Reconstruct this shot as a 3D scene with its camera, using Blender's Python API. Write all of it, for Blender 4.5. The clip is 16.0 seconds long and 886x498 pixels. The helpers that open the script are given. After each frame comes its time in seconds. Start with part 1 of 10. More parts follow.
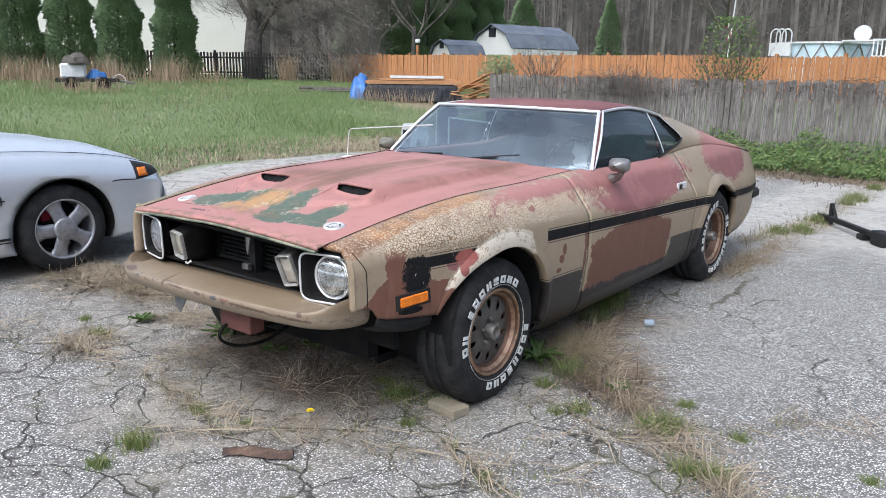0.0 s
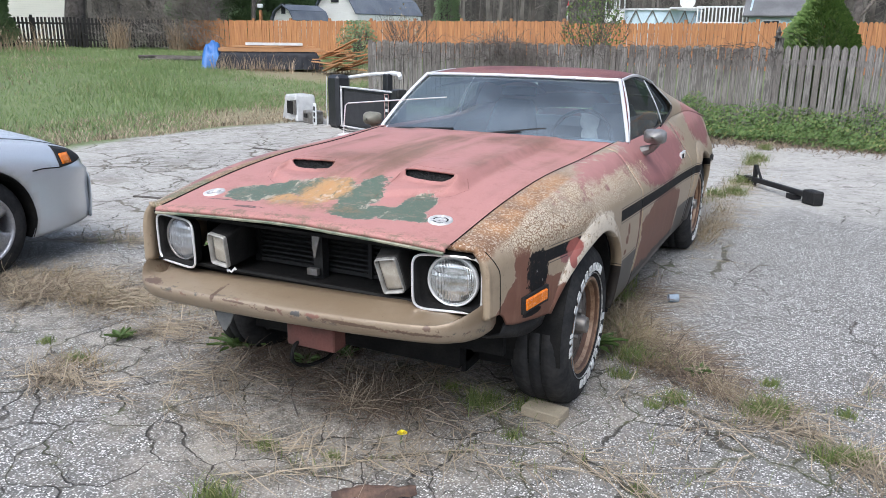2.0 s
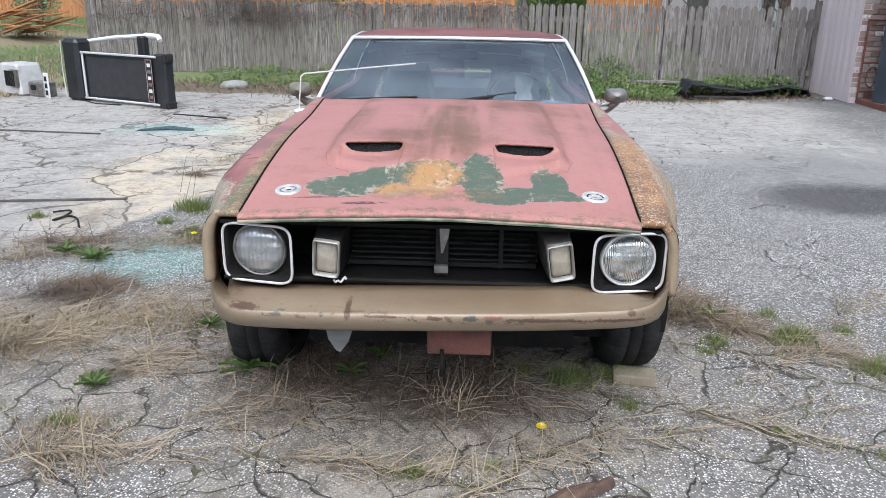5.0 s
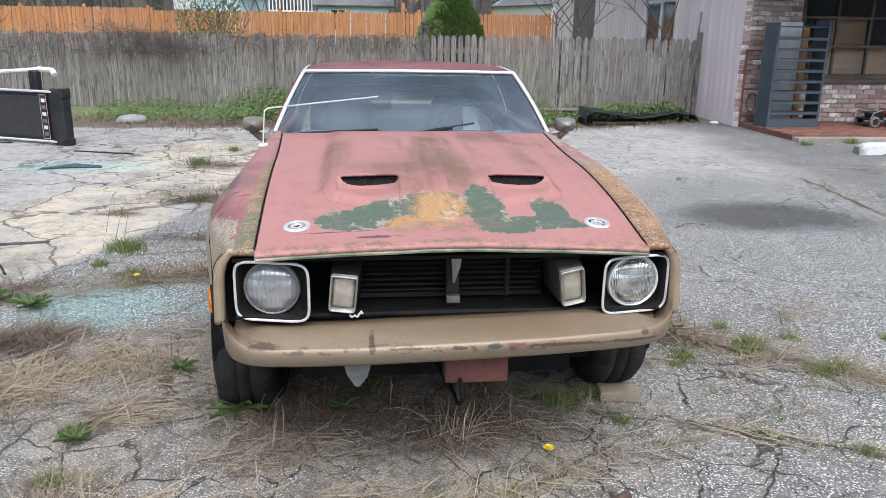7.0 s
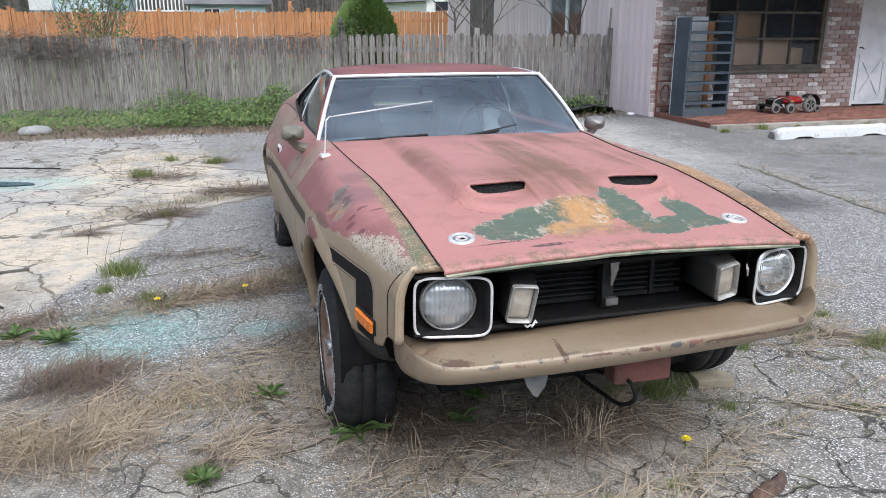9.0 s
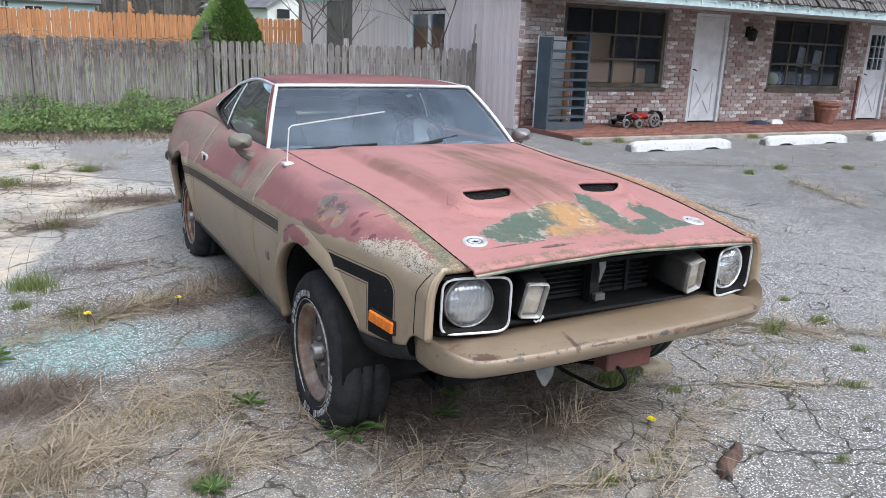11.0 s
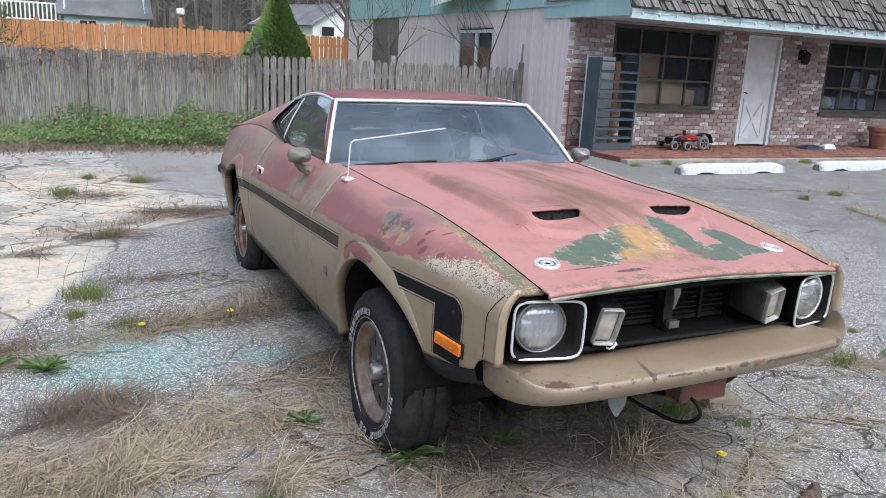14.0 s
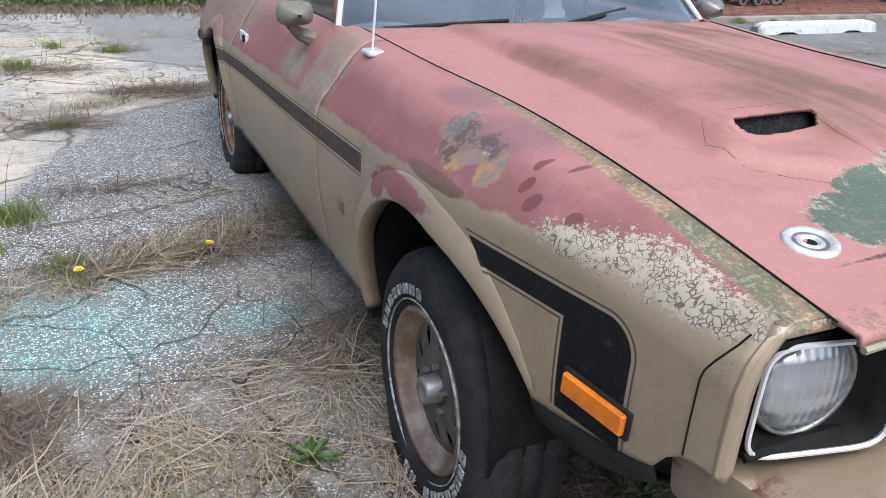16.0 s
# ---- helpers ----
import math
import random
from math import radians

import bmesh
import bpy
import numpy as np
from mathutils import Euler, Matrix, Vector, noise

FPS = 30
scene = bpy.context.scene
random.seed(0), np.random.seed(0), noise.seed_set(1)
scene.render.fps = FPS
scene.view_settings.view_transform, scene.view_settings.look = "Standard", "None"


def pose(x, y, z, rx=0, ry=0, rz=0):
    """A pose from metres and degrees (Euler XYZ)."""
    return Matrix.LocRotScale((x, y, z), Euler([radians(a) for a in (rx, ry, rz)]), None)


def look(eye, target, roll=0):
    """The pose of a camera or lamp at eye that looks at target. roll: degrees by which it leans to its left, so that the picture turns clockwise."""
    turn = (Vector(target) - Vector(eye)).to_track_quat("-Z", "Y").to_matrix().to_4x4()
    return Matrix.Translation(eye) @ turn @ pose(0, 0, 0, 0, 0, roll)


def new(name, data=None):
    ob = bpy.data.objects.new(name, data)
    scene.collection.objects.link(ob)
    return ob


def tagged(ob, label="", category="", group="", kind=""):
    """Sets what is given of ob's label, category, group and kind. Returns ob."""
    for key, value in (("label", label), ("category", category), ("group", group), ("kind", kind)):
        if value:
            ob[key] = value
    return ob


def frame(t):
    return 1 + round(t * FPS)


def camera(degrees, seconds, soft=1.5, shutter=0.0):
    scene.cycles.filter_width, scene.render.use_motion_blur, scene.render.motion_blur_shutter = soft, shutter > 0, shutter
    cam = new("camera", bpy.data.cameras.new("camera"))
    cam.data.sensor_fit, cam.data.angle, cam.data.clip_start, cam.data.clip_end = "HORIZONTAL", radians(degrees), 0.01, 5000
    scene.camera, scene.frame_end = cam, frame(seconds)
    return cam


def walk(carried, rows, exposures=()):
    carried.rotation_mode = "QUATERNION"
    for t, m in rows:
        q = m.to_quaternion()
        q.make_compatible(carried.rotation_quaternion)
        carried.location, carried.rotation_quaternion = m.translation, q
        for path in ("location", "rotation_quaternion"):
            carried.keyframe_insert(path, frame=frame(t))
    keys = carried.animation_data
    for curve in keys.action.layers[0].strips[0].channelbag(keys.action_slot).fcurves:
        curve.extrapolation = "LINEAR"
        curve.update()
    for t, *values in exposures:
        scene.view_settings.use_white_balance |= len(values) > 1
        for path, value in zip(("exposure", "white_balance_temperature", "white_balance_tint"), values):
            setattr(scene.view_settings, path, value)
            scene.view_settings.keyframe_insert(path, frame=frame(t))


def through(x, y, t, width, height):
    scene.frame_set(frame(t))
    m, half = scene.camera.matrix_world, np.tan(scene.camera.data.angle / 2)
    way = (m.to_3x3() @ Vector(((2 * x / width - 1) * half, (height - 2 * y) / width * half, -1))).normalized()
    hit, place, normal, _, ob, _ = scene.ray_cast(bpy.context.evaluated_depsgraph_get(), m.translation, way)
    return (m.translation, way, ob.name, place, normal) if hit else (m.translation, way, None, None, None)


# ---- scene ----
cam = camera(59.7, 16.0, 0.8)
PATH = [
    (0, (2.75, -2.797, 1.515), (1.551, -1.264, 1.056), 0.8),
    (0.5, (2.46, -2.893, 1.54), (1.336, -1.305, 1.077), 0.4),
    (1, (2.169, -2.89, 1.502), (1.114, -1.26, 1.02), -0.3),
    (1.5, (1.914, -2.875, 1.512), (0.959, -1.193, 1.002), -0.6),
    (2, (1.655, -2.999, 1.499), (0.816, -1.264, 0.966), 0.7),
    (2.5, (1.409, -3.089, 1.519), (0.676, -1.309, 0.976), 0.4),
    (3, (1.122, -3.057, 1.488), (0.535, -1.229, 0.928), -0.4),
    (3.5, (0.859, -3.058, 1.484), (0.415, -1.203, 0.881), 0.7),
    (3.7, (0.731, -3.101, 1.48), (0.329, -1.242, 0.863), 1.1),
    (5.8, (-0.071, -3.158, 1.52), (0.015, -1.257, 0.905), 0.2),
    (6, (-0.094, -3.193, 1.525), (0.015, -1.288, 0.927), 0.2),
    (6.5, (-0.16, -3.239, 1.533), (-0.004, -1.326, 0.97), 0.8),
    (7, (-0.3, -3.151, 1.511), (-0.088, -1.24, 0.963), 0.9),
    (7.5, (-0.5, -2.981, 1.507), (-0.21, -1.084, 0.944), -0.2),
    (8, (-0.735, -2.971, 1.509), (-0.328, -1.1, 0.931), 0.4),
    (8.5, (-1.007, -3.007, 1.541), (-0.512, -1.154, 0.976), 0.4),
    (8.7, (-1.089, -2.98, 1.534), (-0.588, -1.125, 0.978), 0.2),
    (10.8, (-1.822, -2.87, 1.542), (-0.938, -1.157, 1.008), 1.9),
    (11, (-1.816, -2.868, 1.541), (-0.906, -1.165, 1.021), 2.3),
    (11.5, (-1.827, -2.872, 1.544), (-0.89, -1.176, 1.049), 2.9),
    (12, (-1.856, -2.868, 1.549), (-0.922, -1.162, 1.084), 3.2),
    (12.5, (-1.879, -2.846, 1.544), (-0.948, -1.134, 1.091), 2.9),
    (13, (-1.896, -2.838, 1.542), (-0.979, -1.121, 1.084), 3.3),
    (13.5, (-1.9, -2.825, 1.544), (-1.02, -1.088, 1.086), 3.4),
    (14, (-1.883, -2.742, 1.521), (-1.052, -0.987, 1.042), 3.1),
    (14.5, (-1.752, -2.449, 1.46), (-1.01, -0.673, 0.918), 1.3),
    (15, (-1.607, -2.135, 1.428), (-0.918, -0.368, 0.794), 0.4),
    (15.5, (-1.563, -1.766, 1.371), (-0.815, -0.051, 0.664), 2.9),
    (16, (-1.491, -1.427, 1.332), (-0.731, 0.238, 0.525), 2.5),
]
walk(cam, [(t, look(eye, target, roll)) for t, eye, target, roll in PATH], exposures=((0.0, 0.78, 5900.0, 9.0), (2.5, 0.72, 5900.0, 9.0), (7.0, 0.68, 5950.0, 9.0), (12.0, 0.74, 5830.0, 9.0), (16.0, 0.72, 5800.0, 9.0)))

# ---- light ----
world = bpy.data.worlds.new("overcast_sky")
scene.world = world
world.use_nodes = True
wt = world.node_tree
wt.nodes.clear()
sky = wt.nodes.new("ShaderNodeTexSky")
sky.sky_type, sky.sun_disc = "NISHITA", False
sky.sun_elevation, sky.sun_rotation = radians(55), radians(176)
sky.air_density, sky.dust_density = 1.0, 4.0
soften = wt.nodes.new("ShaderNodeHueSaturation")
soften.inputs["Saturation"].default_value = 0.6
back = wt.nodes.new("ShaderNodeBackground")
back.inputs["Strength"].default_value = 0.15
wout = wt.nodes.new("ShaderNodeOutputWorld")
wt.links.new(sky.outputs[0], soften.inputs["Color"])
wt.links.new(soften.outputs[0], back.inputs["Color"])
wt.links.new(back.outputs[0], wout.inputs["Surface"])
sun = new("sun", bpy.data.lights.new("sun", "SUN"))
sun.data.energy, sun.data.angle, sun.data.color = 1.45, radians(60), (1.0, 0.985, 0.96)
sun.matrix_world = look((1, -13.5, 20), (0, 0, 0))


# ---- materials ----
class Mat:
    """A node material with short names for the usual nodes."""

    def __init__(self, name):
        self.m = bpy.data.materials.new(name)
        self.m.use_nodes = True
        self.t = self.m.node_tree
        self.t.nodes.clear()
        self.o = self.node("ShaderNodeOutputMaterial")
        self.c = self.node("ShaderNodeTexCoord").outputs["Object"]

    def node(self, kind):
        return self.t.nodes.new(kind)

    def put(self, socket, v):
        if isinstance(v, bpy.types.NodeSocket):
            self.t.links.new(v, socket)
        elif isinstance(v, tuple) and len(v) == 3 and socket.type == "RGBA":
            socket.default_value = (*v, 1)
        else:
            socket.default_value = v

    def math(self, op, a, b=0.0, c=None):
        n = self.node("ShaderNodeMath")
        n.operation = op
        self.put(n.inputs[0], a), self.put(n.inputs[1], b)
        if c is not None:
            self.put(n.inputs[2], c)
        return n.outputs[0]

    def vmath(self, op, a, b):
        n = self.node("ShaderNodeVectorMath")
        n.operation = op
        self.put(n.inputs[0], a), self.put(n.inputs[1], b)
        return n.outputs[1] if op in ("LENGTH", "DOT_PRODUCT", "DISTANCE") else n.outputs[0]

    def xyz(self, v=None):
        n = self.node("ShaderNodeSeparateXYZ")
        self.put(n.inputs[0], v or self.c)
        return n.outputs

    def noise(self, scale, detail=4.0, rough=0.55, v=None, warp=0.0):
        n = self.node("ShaderNodeTexNoise")
        self.put(n.inputs["Vector"], v or self.c)
        n.inputs["Scale"].default_value, n.inputs["Detail"].default_value = scale, detail
        n.inputs["Roughness"].default_value, n.inputs["Distortion"].default_value = rough, warp
        return n.outputs["Fac"]

    def cells(self, scale, feature="F1", v=None, out="Distance", rand=1.0):
        n = self.node("ShaderNodeTexVoronoi")
        n.feature = feature
        self.put(n.inputs["Vector"], v or self.c)
        n.inputs["Scale"].default_value = scale
        n.inputs["Randomness"].default_value = rand
        return n.outputs[out]

    def scaled(self, s, v=None):
        return self.vmath("MULTIPLY", v or self.c, s)

    def warped(self, amount, scale):
        n = self.node("ShaderNodeTexNoise")
        self.put(n.inputs["Vector"], self.c)
        n.inputs["Scale"].default_value, n.inputs["Detail"].default_value = scale, 3.0
        d = self.vmath("SUBTRACT", n.outputs["Color"], (0.5, 0.5, 0.5))
        return self.vmath("ADD", self.c, self.vmath("MULTIPLY", d, (amount, amount, amount)))

    def step(self, v, lo, hi, a=0.0, b=1.0):
        n = self.node("ShaderNodeMapRange")
        n.interpolation_type = "SMOOTHSTEP"
        for s, x in zip(n.inputs[:5], (v, lo, hi, a, b)):
            self.put(s, x)
        return n.outputs[0]

    def mix(self, f, a, b):
        n = self.node("ShaderNodeMix")
        n.data_type = "RGBA"
        self.put(n.inputs[0], f), self.put(n.inputs[6], a), self.put(n.inputs[7], b)
        return n.outputs[2]

    def mul(self, a, b):
        return self.math("MULTIPLY", a, b)

    def add(self, a, b):
        return self.math("ADD", a, b)

    def big(self, a, b):
        return self.math("MAXIMUM", a, b)

    def inv(self, a):
        return self.math("SUBTRACT", 1.0, a)

    def blob(self, c, r, ragged=0.0, edge=0.06):
        """1 inside an ellipsoid with a ragged edge."""
        d = self.vmath("LENGTH", self.vmath("DIVIDE", self.vmath("SUBTRACT", self.c, c), r), (0, 0, 0))
        if not isinstance(ragged, (int, float)) or ragged:
            d = self.add(d, ragged)
        return self.step(d, 1.0 - edge, 1.0 + edge, 1.0, 0.0)

    def rnd(self):
        return self.node("ShaderNodeObjectInfo").outputs["Random"]

    def island(self):
        return self.node("ShaderNodeNewGeometry").outputs["Random Per Island"]

    def bump(self, h, strength=0.4, dist=0.005, normal=None):
        n = self.node("ShaderNodeBump")
        n.inputs["Strength"].default_value, n.inputs["Distance"].default_value = strength, dist
        self.put(n.inputs["Height"], h)
        if normal:
            self.put(n.inputs["Normal"], normal)
        return n.outputs[0]

    def done(self, base, rough=0.6, metal=0.0, normal=None, **more):
        p = self.node("ShaderNodeBsdfPrincipled")
        self.put(p.inputs["Base Color"], base)
        self.put(p.inputs["Roughness"], rough)
        self.put(p.inputs["Metallic"], metal)
        if normal:
            self.put(p.inputs["Normal"], normal)
        for key, value in more.items():
            self.put(p.inputs[key.replace("_", " ")], value)
        self.t.links.new(p.outputs[0], self.o.inputs[0])
        return self.m


def plain(name, a, b, rough=0.6, metal=0.0, scale=8.0, grain=120.0, relief=0.2, by_piece=0.0, **more):
    """A two-tone surface: stains at one scale, grain at another, fine relief."""
    M = Mat(name)
    stain = M.step(M.noise(scale, 5), 0.35, 0.65)
    fine = M.noise(grain, 3)
    col = M.mix(stain, a, b)
    col = M.mix(M.step(fine, 0.3, 0.75, 0.0, 0.35), col, tuple(0.6 * v for v in a))
    if by_piece:
        col = M.mix(M.mul(M.rnd(), by_piece), col, tuple(0.45 * v for v in b))
    return M.done(col, M.step(fine, 0.2, 0.8, max(0.02, rough - 0.08), min(1, rough + 0.08)), metal, M.bump(fine, relief, 0.003), **more)


# ---- mesh helpers ----
def part(name, bm, material, parent=None, label="", smooth=False, solid=0.0, bevel=0.0):
    """Links a bmesh as one mesh object under a thing or a part."""
    me = bpy.data.meshes.new(name)
    bm.to_mesh(me)
    bm.free()
    if smooth:
        me.polygons.foreach_set("use_smooth", [True] * len(me.polygons))
    if material:
        me.materials.append(material)
    ob = new(name, me)
    if parent:
        ob.parent = parent
    if label:
        ob["label"] = label
    if solid:
        s = ob.modifiers.new("thickness", "SOLIDIFY")
        s.thickness, s.offset = solid, -1
    if bevel:
        b = ob.modifiers.new("edges", "BEVEL")
        b.width, b.segments, b.limit_method = bevel, 2, "ANGLE"
    return ob


def thing(name, label, category, at=(0, 0, 0), turn=0.0, group="", kind=""):
    e = new(name)
    e.empty_display_size = 0.1
    e.matrix_basis = pose(*at, 0, 0, turn)
    return tagged(e, label, category, group, kind)


def box(bm, x0, x1, y0, y1, z0, z1, bevel=0.0):
    vs = [bm.verts.new(p) for p in ((x0, y0, z0), (x1, y0, z0), (x1, y1, z0), (x0, y1, z0), (x0, y0, z1), (x1, y0, z1), (x1, y1, z1), (x0, y1, z1))]
    fs = [bm.faces.new([vs[i] for i in f]) for f in ((3, 2, 1, 0), (4, 5, 6, 7), (0, 1, 5, 4), (1, 2, 6, 5), (2, 3, 7, 6), (3, 0, 4, 7))]
    if bevel:
        es = list({e for f in fs for e in f.edges})
        bmesh.ops.bevel(bm, geom=es, offset=bevel, segments=1, affect="EDGES")
    return bm


def abox(*a, bevel=0.0):
    return box(bmesh.new(), *a, bevel=bevel)


def grid(rows, closed=False):
    """A sheet through rows of points."""
    bm = bmesh.new()
    vs = [[bm.verts.new(p) for p in r] for r in rows]
    for a, b in zip(vs, vs[1:]):
        n = len(a)
        for i in range(n if closed else n - 1):
            j = (i + 1) % n
            bm.faces.new((a[i], a[j], b[j], b[i]))
    return bm


def tube(bm, pts, r, sides=8, r_end=None):
    """A round bar along points, tapering to r_end."""
    pts = [Vector(p) for p in pts]
    rings = []
    side = None
    for i, p in enumerate(pts):
        d = (pts[min(i + 1, len(pts) - 1)] - pts[max(i - 1, 0)]).normalized()
        if side is None:
            side = d.orthogonal().normalized()
        side = (side - d * side.dot(d)).normalized()
        up = d.cross(side)
        k = r if r_end is None else r + (r_end - r) * i / max(1, len(pts) - 1)
        rings.append([bm.verts.new(p + (side * math.cos(a) + up * math.sin(a)) * k) for a in (2 * math.pi * j / sides for j in range(sides))])
    for a, b in zip(rings, rings[1:]):
        for j in range(sides):
            bm.faces.new((a[j], a[(j + 1) % sides], b[(j + 1) % sides], b[j]))
    bm.faces.new(rings[0][::-1])
    bm.faces.new(rings[-1])
    return bm


def atube(pts, r, sides=8, r_end=None):
    return tube(bmesh.new(), pts, r, sides, r_end)


def spin(profile, sides=40, axis="X"):
    """A turned solid from (distance along the axis, radius) pairs."""
    bm = bmesh.new()
    rings = []
    for a, r in profile:
        ring = []
        for j in range(sides):
            t = 2 * math.pi * j / sides
            c, s = r * math.cos(t), r * math.sin(t)
            ring.append(bm.verts.new({"X": (a, c, s), "Y": (c, a, s), "Z": (c, s, a)}[axis]))
        rings.append(ring)
    for a, b in zip(rings, rings[1:]):
        for j in range(sides):
            bm.faces.new((a[j], a[(j + 1) % sides], b[(j + 1) % sides], b[j]))
    bmesh.ops.recalc_face_normals(bm, faces=bm.faces)
    return bm


def lerp_table(table):
    """A smooth curve through (position, value) pairs."""
    xs, ys = [a for a, _ in table], [b for _, b in table]

    def f(x):
        if x <= xs[0]:
            return ys[0]
        if x >= xs[-1]:
            return ys[-1]
        i = max(k for k in range(len(xs) - 1) if xs[k] <= x)
        h = xs[i + 1] - xs[i]
        u = (x - xs[i]) / h
        m0 = (ys[i + 1] - ys[max(i - 1, 0)]) / (xs[i + 1] - xs[max(i - 1, 0)])
        k = min(i + 2, len(xs) - 1)
        m1 = (ys[k] - ys[i]) / (xs[k] - xs[i])
        return (2 * u**3 - 3 * u**2 + 1) * ys[i] + (u**3 - 2 * u**2 + u) * h * m0 + (3 * u**2 - 2 * u**3) * ys[i + 1] + (u**3 - u**2) * h * m1

    return f


def smooth01(x, a, b):
    t = min(1.0, max(0.0, (x - a) / (b - a)))
    return t * t * (3 - 2 * t)

# ---- ground ----
def lot_edge(y):
    """The x at which the paved lot gives way to grass."""
    return -7.1 + 0.35 * math.sin(y * 0.9) + 0.18 * math.sin(y * 2.3 + 1)


def gz(x, y):
    """Height of the ground."""
    away = max(0.0, lot_edge(y) - x)
    back = max(0.0, y - 9.3)
    h = 0.45 * smooth01(away, 0.0, 10.0) + 0.4 * smooth01(away, 10.0, 32.0)
    h = max(h, 0.1 * smooth01(back, 0, 1.6) + 0.4 * smooth01(back, 2.5, 14))
    h += 0.12 * smooth01(y, 4.9, 6.9) * smooth01(x, 3.0, 6.0) * (1 - smooth01(back, 0, 1.5))
    h += 0.006 * noise.noise((x * 0.8, y * 0.8, 0)) * (1 if away < 0.3 else 3)
    return h


def axis_lines(lo, hi, step, far):
    xs = list(np.arange(lo, hi + step / 2, step))
    d, a, b = step, lo, hi
    left, right = [], []
    while a > -far or b < far:
        d *= 1.22
        a, b = a - d, b + d
        left.append(a), right.append(b)
    return left[::-1] + xs + right


ground_mat = Mat("lot_and_grass")
M = ground_mat
X, Y, Z = M.xyz()
wobble = M.noise(0.7, 5, 0.6)
wob = M.math("SUBTRACT", wobble, 0.5)
# worn asphalt: pale stones in a grey binder
stones = M.cells(118.0, out="Color")
sx = M.xyz(stones)[0]
stone_d = M.cells(118.0)
speck = M.mul(M.step(sx, 0.2, 0.3), M.step(stone_d, 0.58, 0.34))
bind = M.mix(M.noise(55, 5, 0.8), (0.045, 0.043, 0.04), (0.22, 0.21, 0.196))
tone = M.noise(0.45, 4)
asphalt = M.mix(M.mul(speck, M.step(tone, 0.2, 0.8, 0.7, 1.0)), bind, M.mix(M.step(sx, 0.25, 0.95), (0.25, 0.242, 0.226), (0.95, 0.93, 0.89)))
asphalt = M.mix(M.step(M.noise(1.3, 6, 0.65), 0.48, 0.75, 0.0, 0.15), asphalt, (0.33, 0.315, 0.295))
asphalt = M.mix(M.step(M.noise(0.9, 8, 0.8), 0.5, 0.62, 0.0, 0.3), asphalt, (0.15, 0.142, 0.13))
asphalt = M.mix(M.step(M.noise(5, 7, 0.82), 0.48, 0.62, 0.0, 0.26), asphalt, (0.13, 0.12, 0.105))
asphalt = M.mix(M.step(M.noise(13, 7, 0.82), 0.53, 0.64, 0.0, 0.3), asphalt, (0.55, 0.53, 0.5))
# pale broken concrete at the passenger side and towards the back, with slabs of asphalt let into it
conc = M.mix(M.noise(3.0, 6, 0.65), (0.3, 0.285, 0.262), (0.5, 0.475, 0.435))
conc = M.mix(M.step(M.noise(60, 3), 0.45, 0.8, 0, 0.5), conc, (0.2, 0.195, 0.185))
conc = M.mix(M.step(M.noise(0.8, 7, 0.78), 0.48, 0.64, 0, 0.5), conc, (0.19, 0.182, 0.17))
conc = M.mix(M.step(M.noise(6, 8, 0.85), 0.49, 0.6, 0, 0.6), conc, (0.15, 0.14, 0.12))
conc = M.mix(M.step(M.noise(11, 8, 0.85), 0.52, 0.62, 0, 0.6), conc, (0.58, 0.56, 0.52))
jag = M.mul(M.math("SUBTRACT", M.noise(2.2, 7, 0.75), 0.5), 0.7)
JX, JY = M.add(X, jag), M.add(Y, jag)


def past(x, y, nx, ny, soft=0.05):
    """1 on the side of the line through (x, y) that (nx, ny) points to, with a broken edge."""
    d = M.add(M.mul(M.math("SUBTRACT", JX, x), nx), M.mul(M.math("SUBTRACT", JY, y), ny))
    return M.step(d, -soft, soft)


slab_near = M.mul(past(-1.1, 4.17, 0.555, -0.832), past(-1.75, 3.2, 0.94, -0.34))
slab_far = M.mul(M.mul(past(-0.87, 5.67, 0.63, 0.776), past(-1.45, 7.5, 0.99, 0.14)), M.step(Y, 9.6, 9.3))
left_conc = M.mul(M.mul(M.step(X, 0.3, -0.1), past(-1.5, 1.75, -0.38, 0.92)), M.mul(M.inv(slab_near), M.inv(slab_far)))
right_conc = M.mul(M.mul(M.step(X, -0.1, 0.3), M.step(M.add(X, M.mul(wob, 1.5)), 5.0, 4.0)), M.step(M.add(Y, M.mul(wob, 3.0)), 3.4, 5.2))
drive = M.mul(M.step(M.add(X, M.mul(wob, 0.6)), 1.25, 1.5), M.step(M.add(Y, M.mul(wob, 2.0)), 5.4, 3.8))
is_conc = M.big(left_conc, M.mul(right_conc, M.inv(drive)))
# asphalt darker and blotchier towards +x
east_dark = M.mul(M.step(M.add(X, M.mul(wob, 2.0)), 4.2, 5.4), M.step(M.noise(2.6, 7, 0.8), 0.36, 0.6, 0.3, 0.8))
asphalt = M.mix(east_dark, asphalt, M.mix(M.step(M.noise(45, 6, 0.8), 0.38, 0.62), (0.06, 0.057, 0.053), (0.21, 0.205, 0.195)))
base = M.mix(is_conc, asphalt, conc)
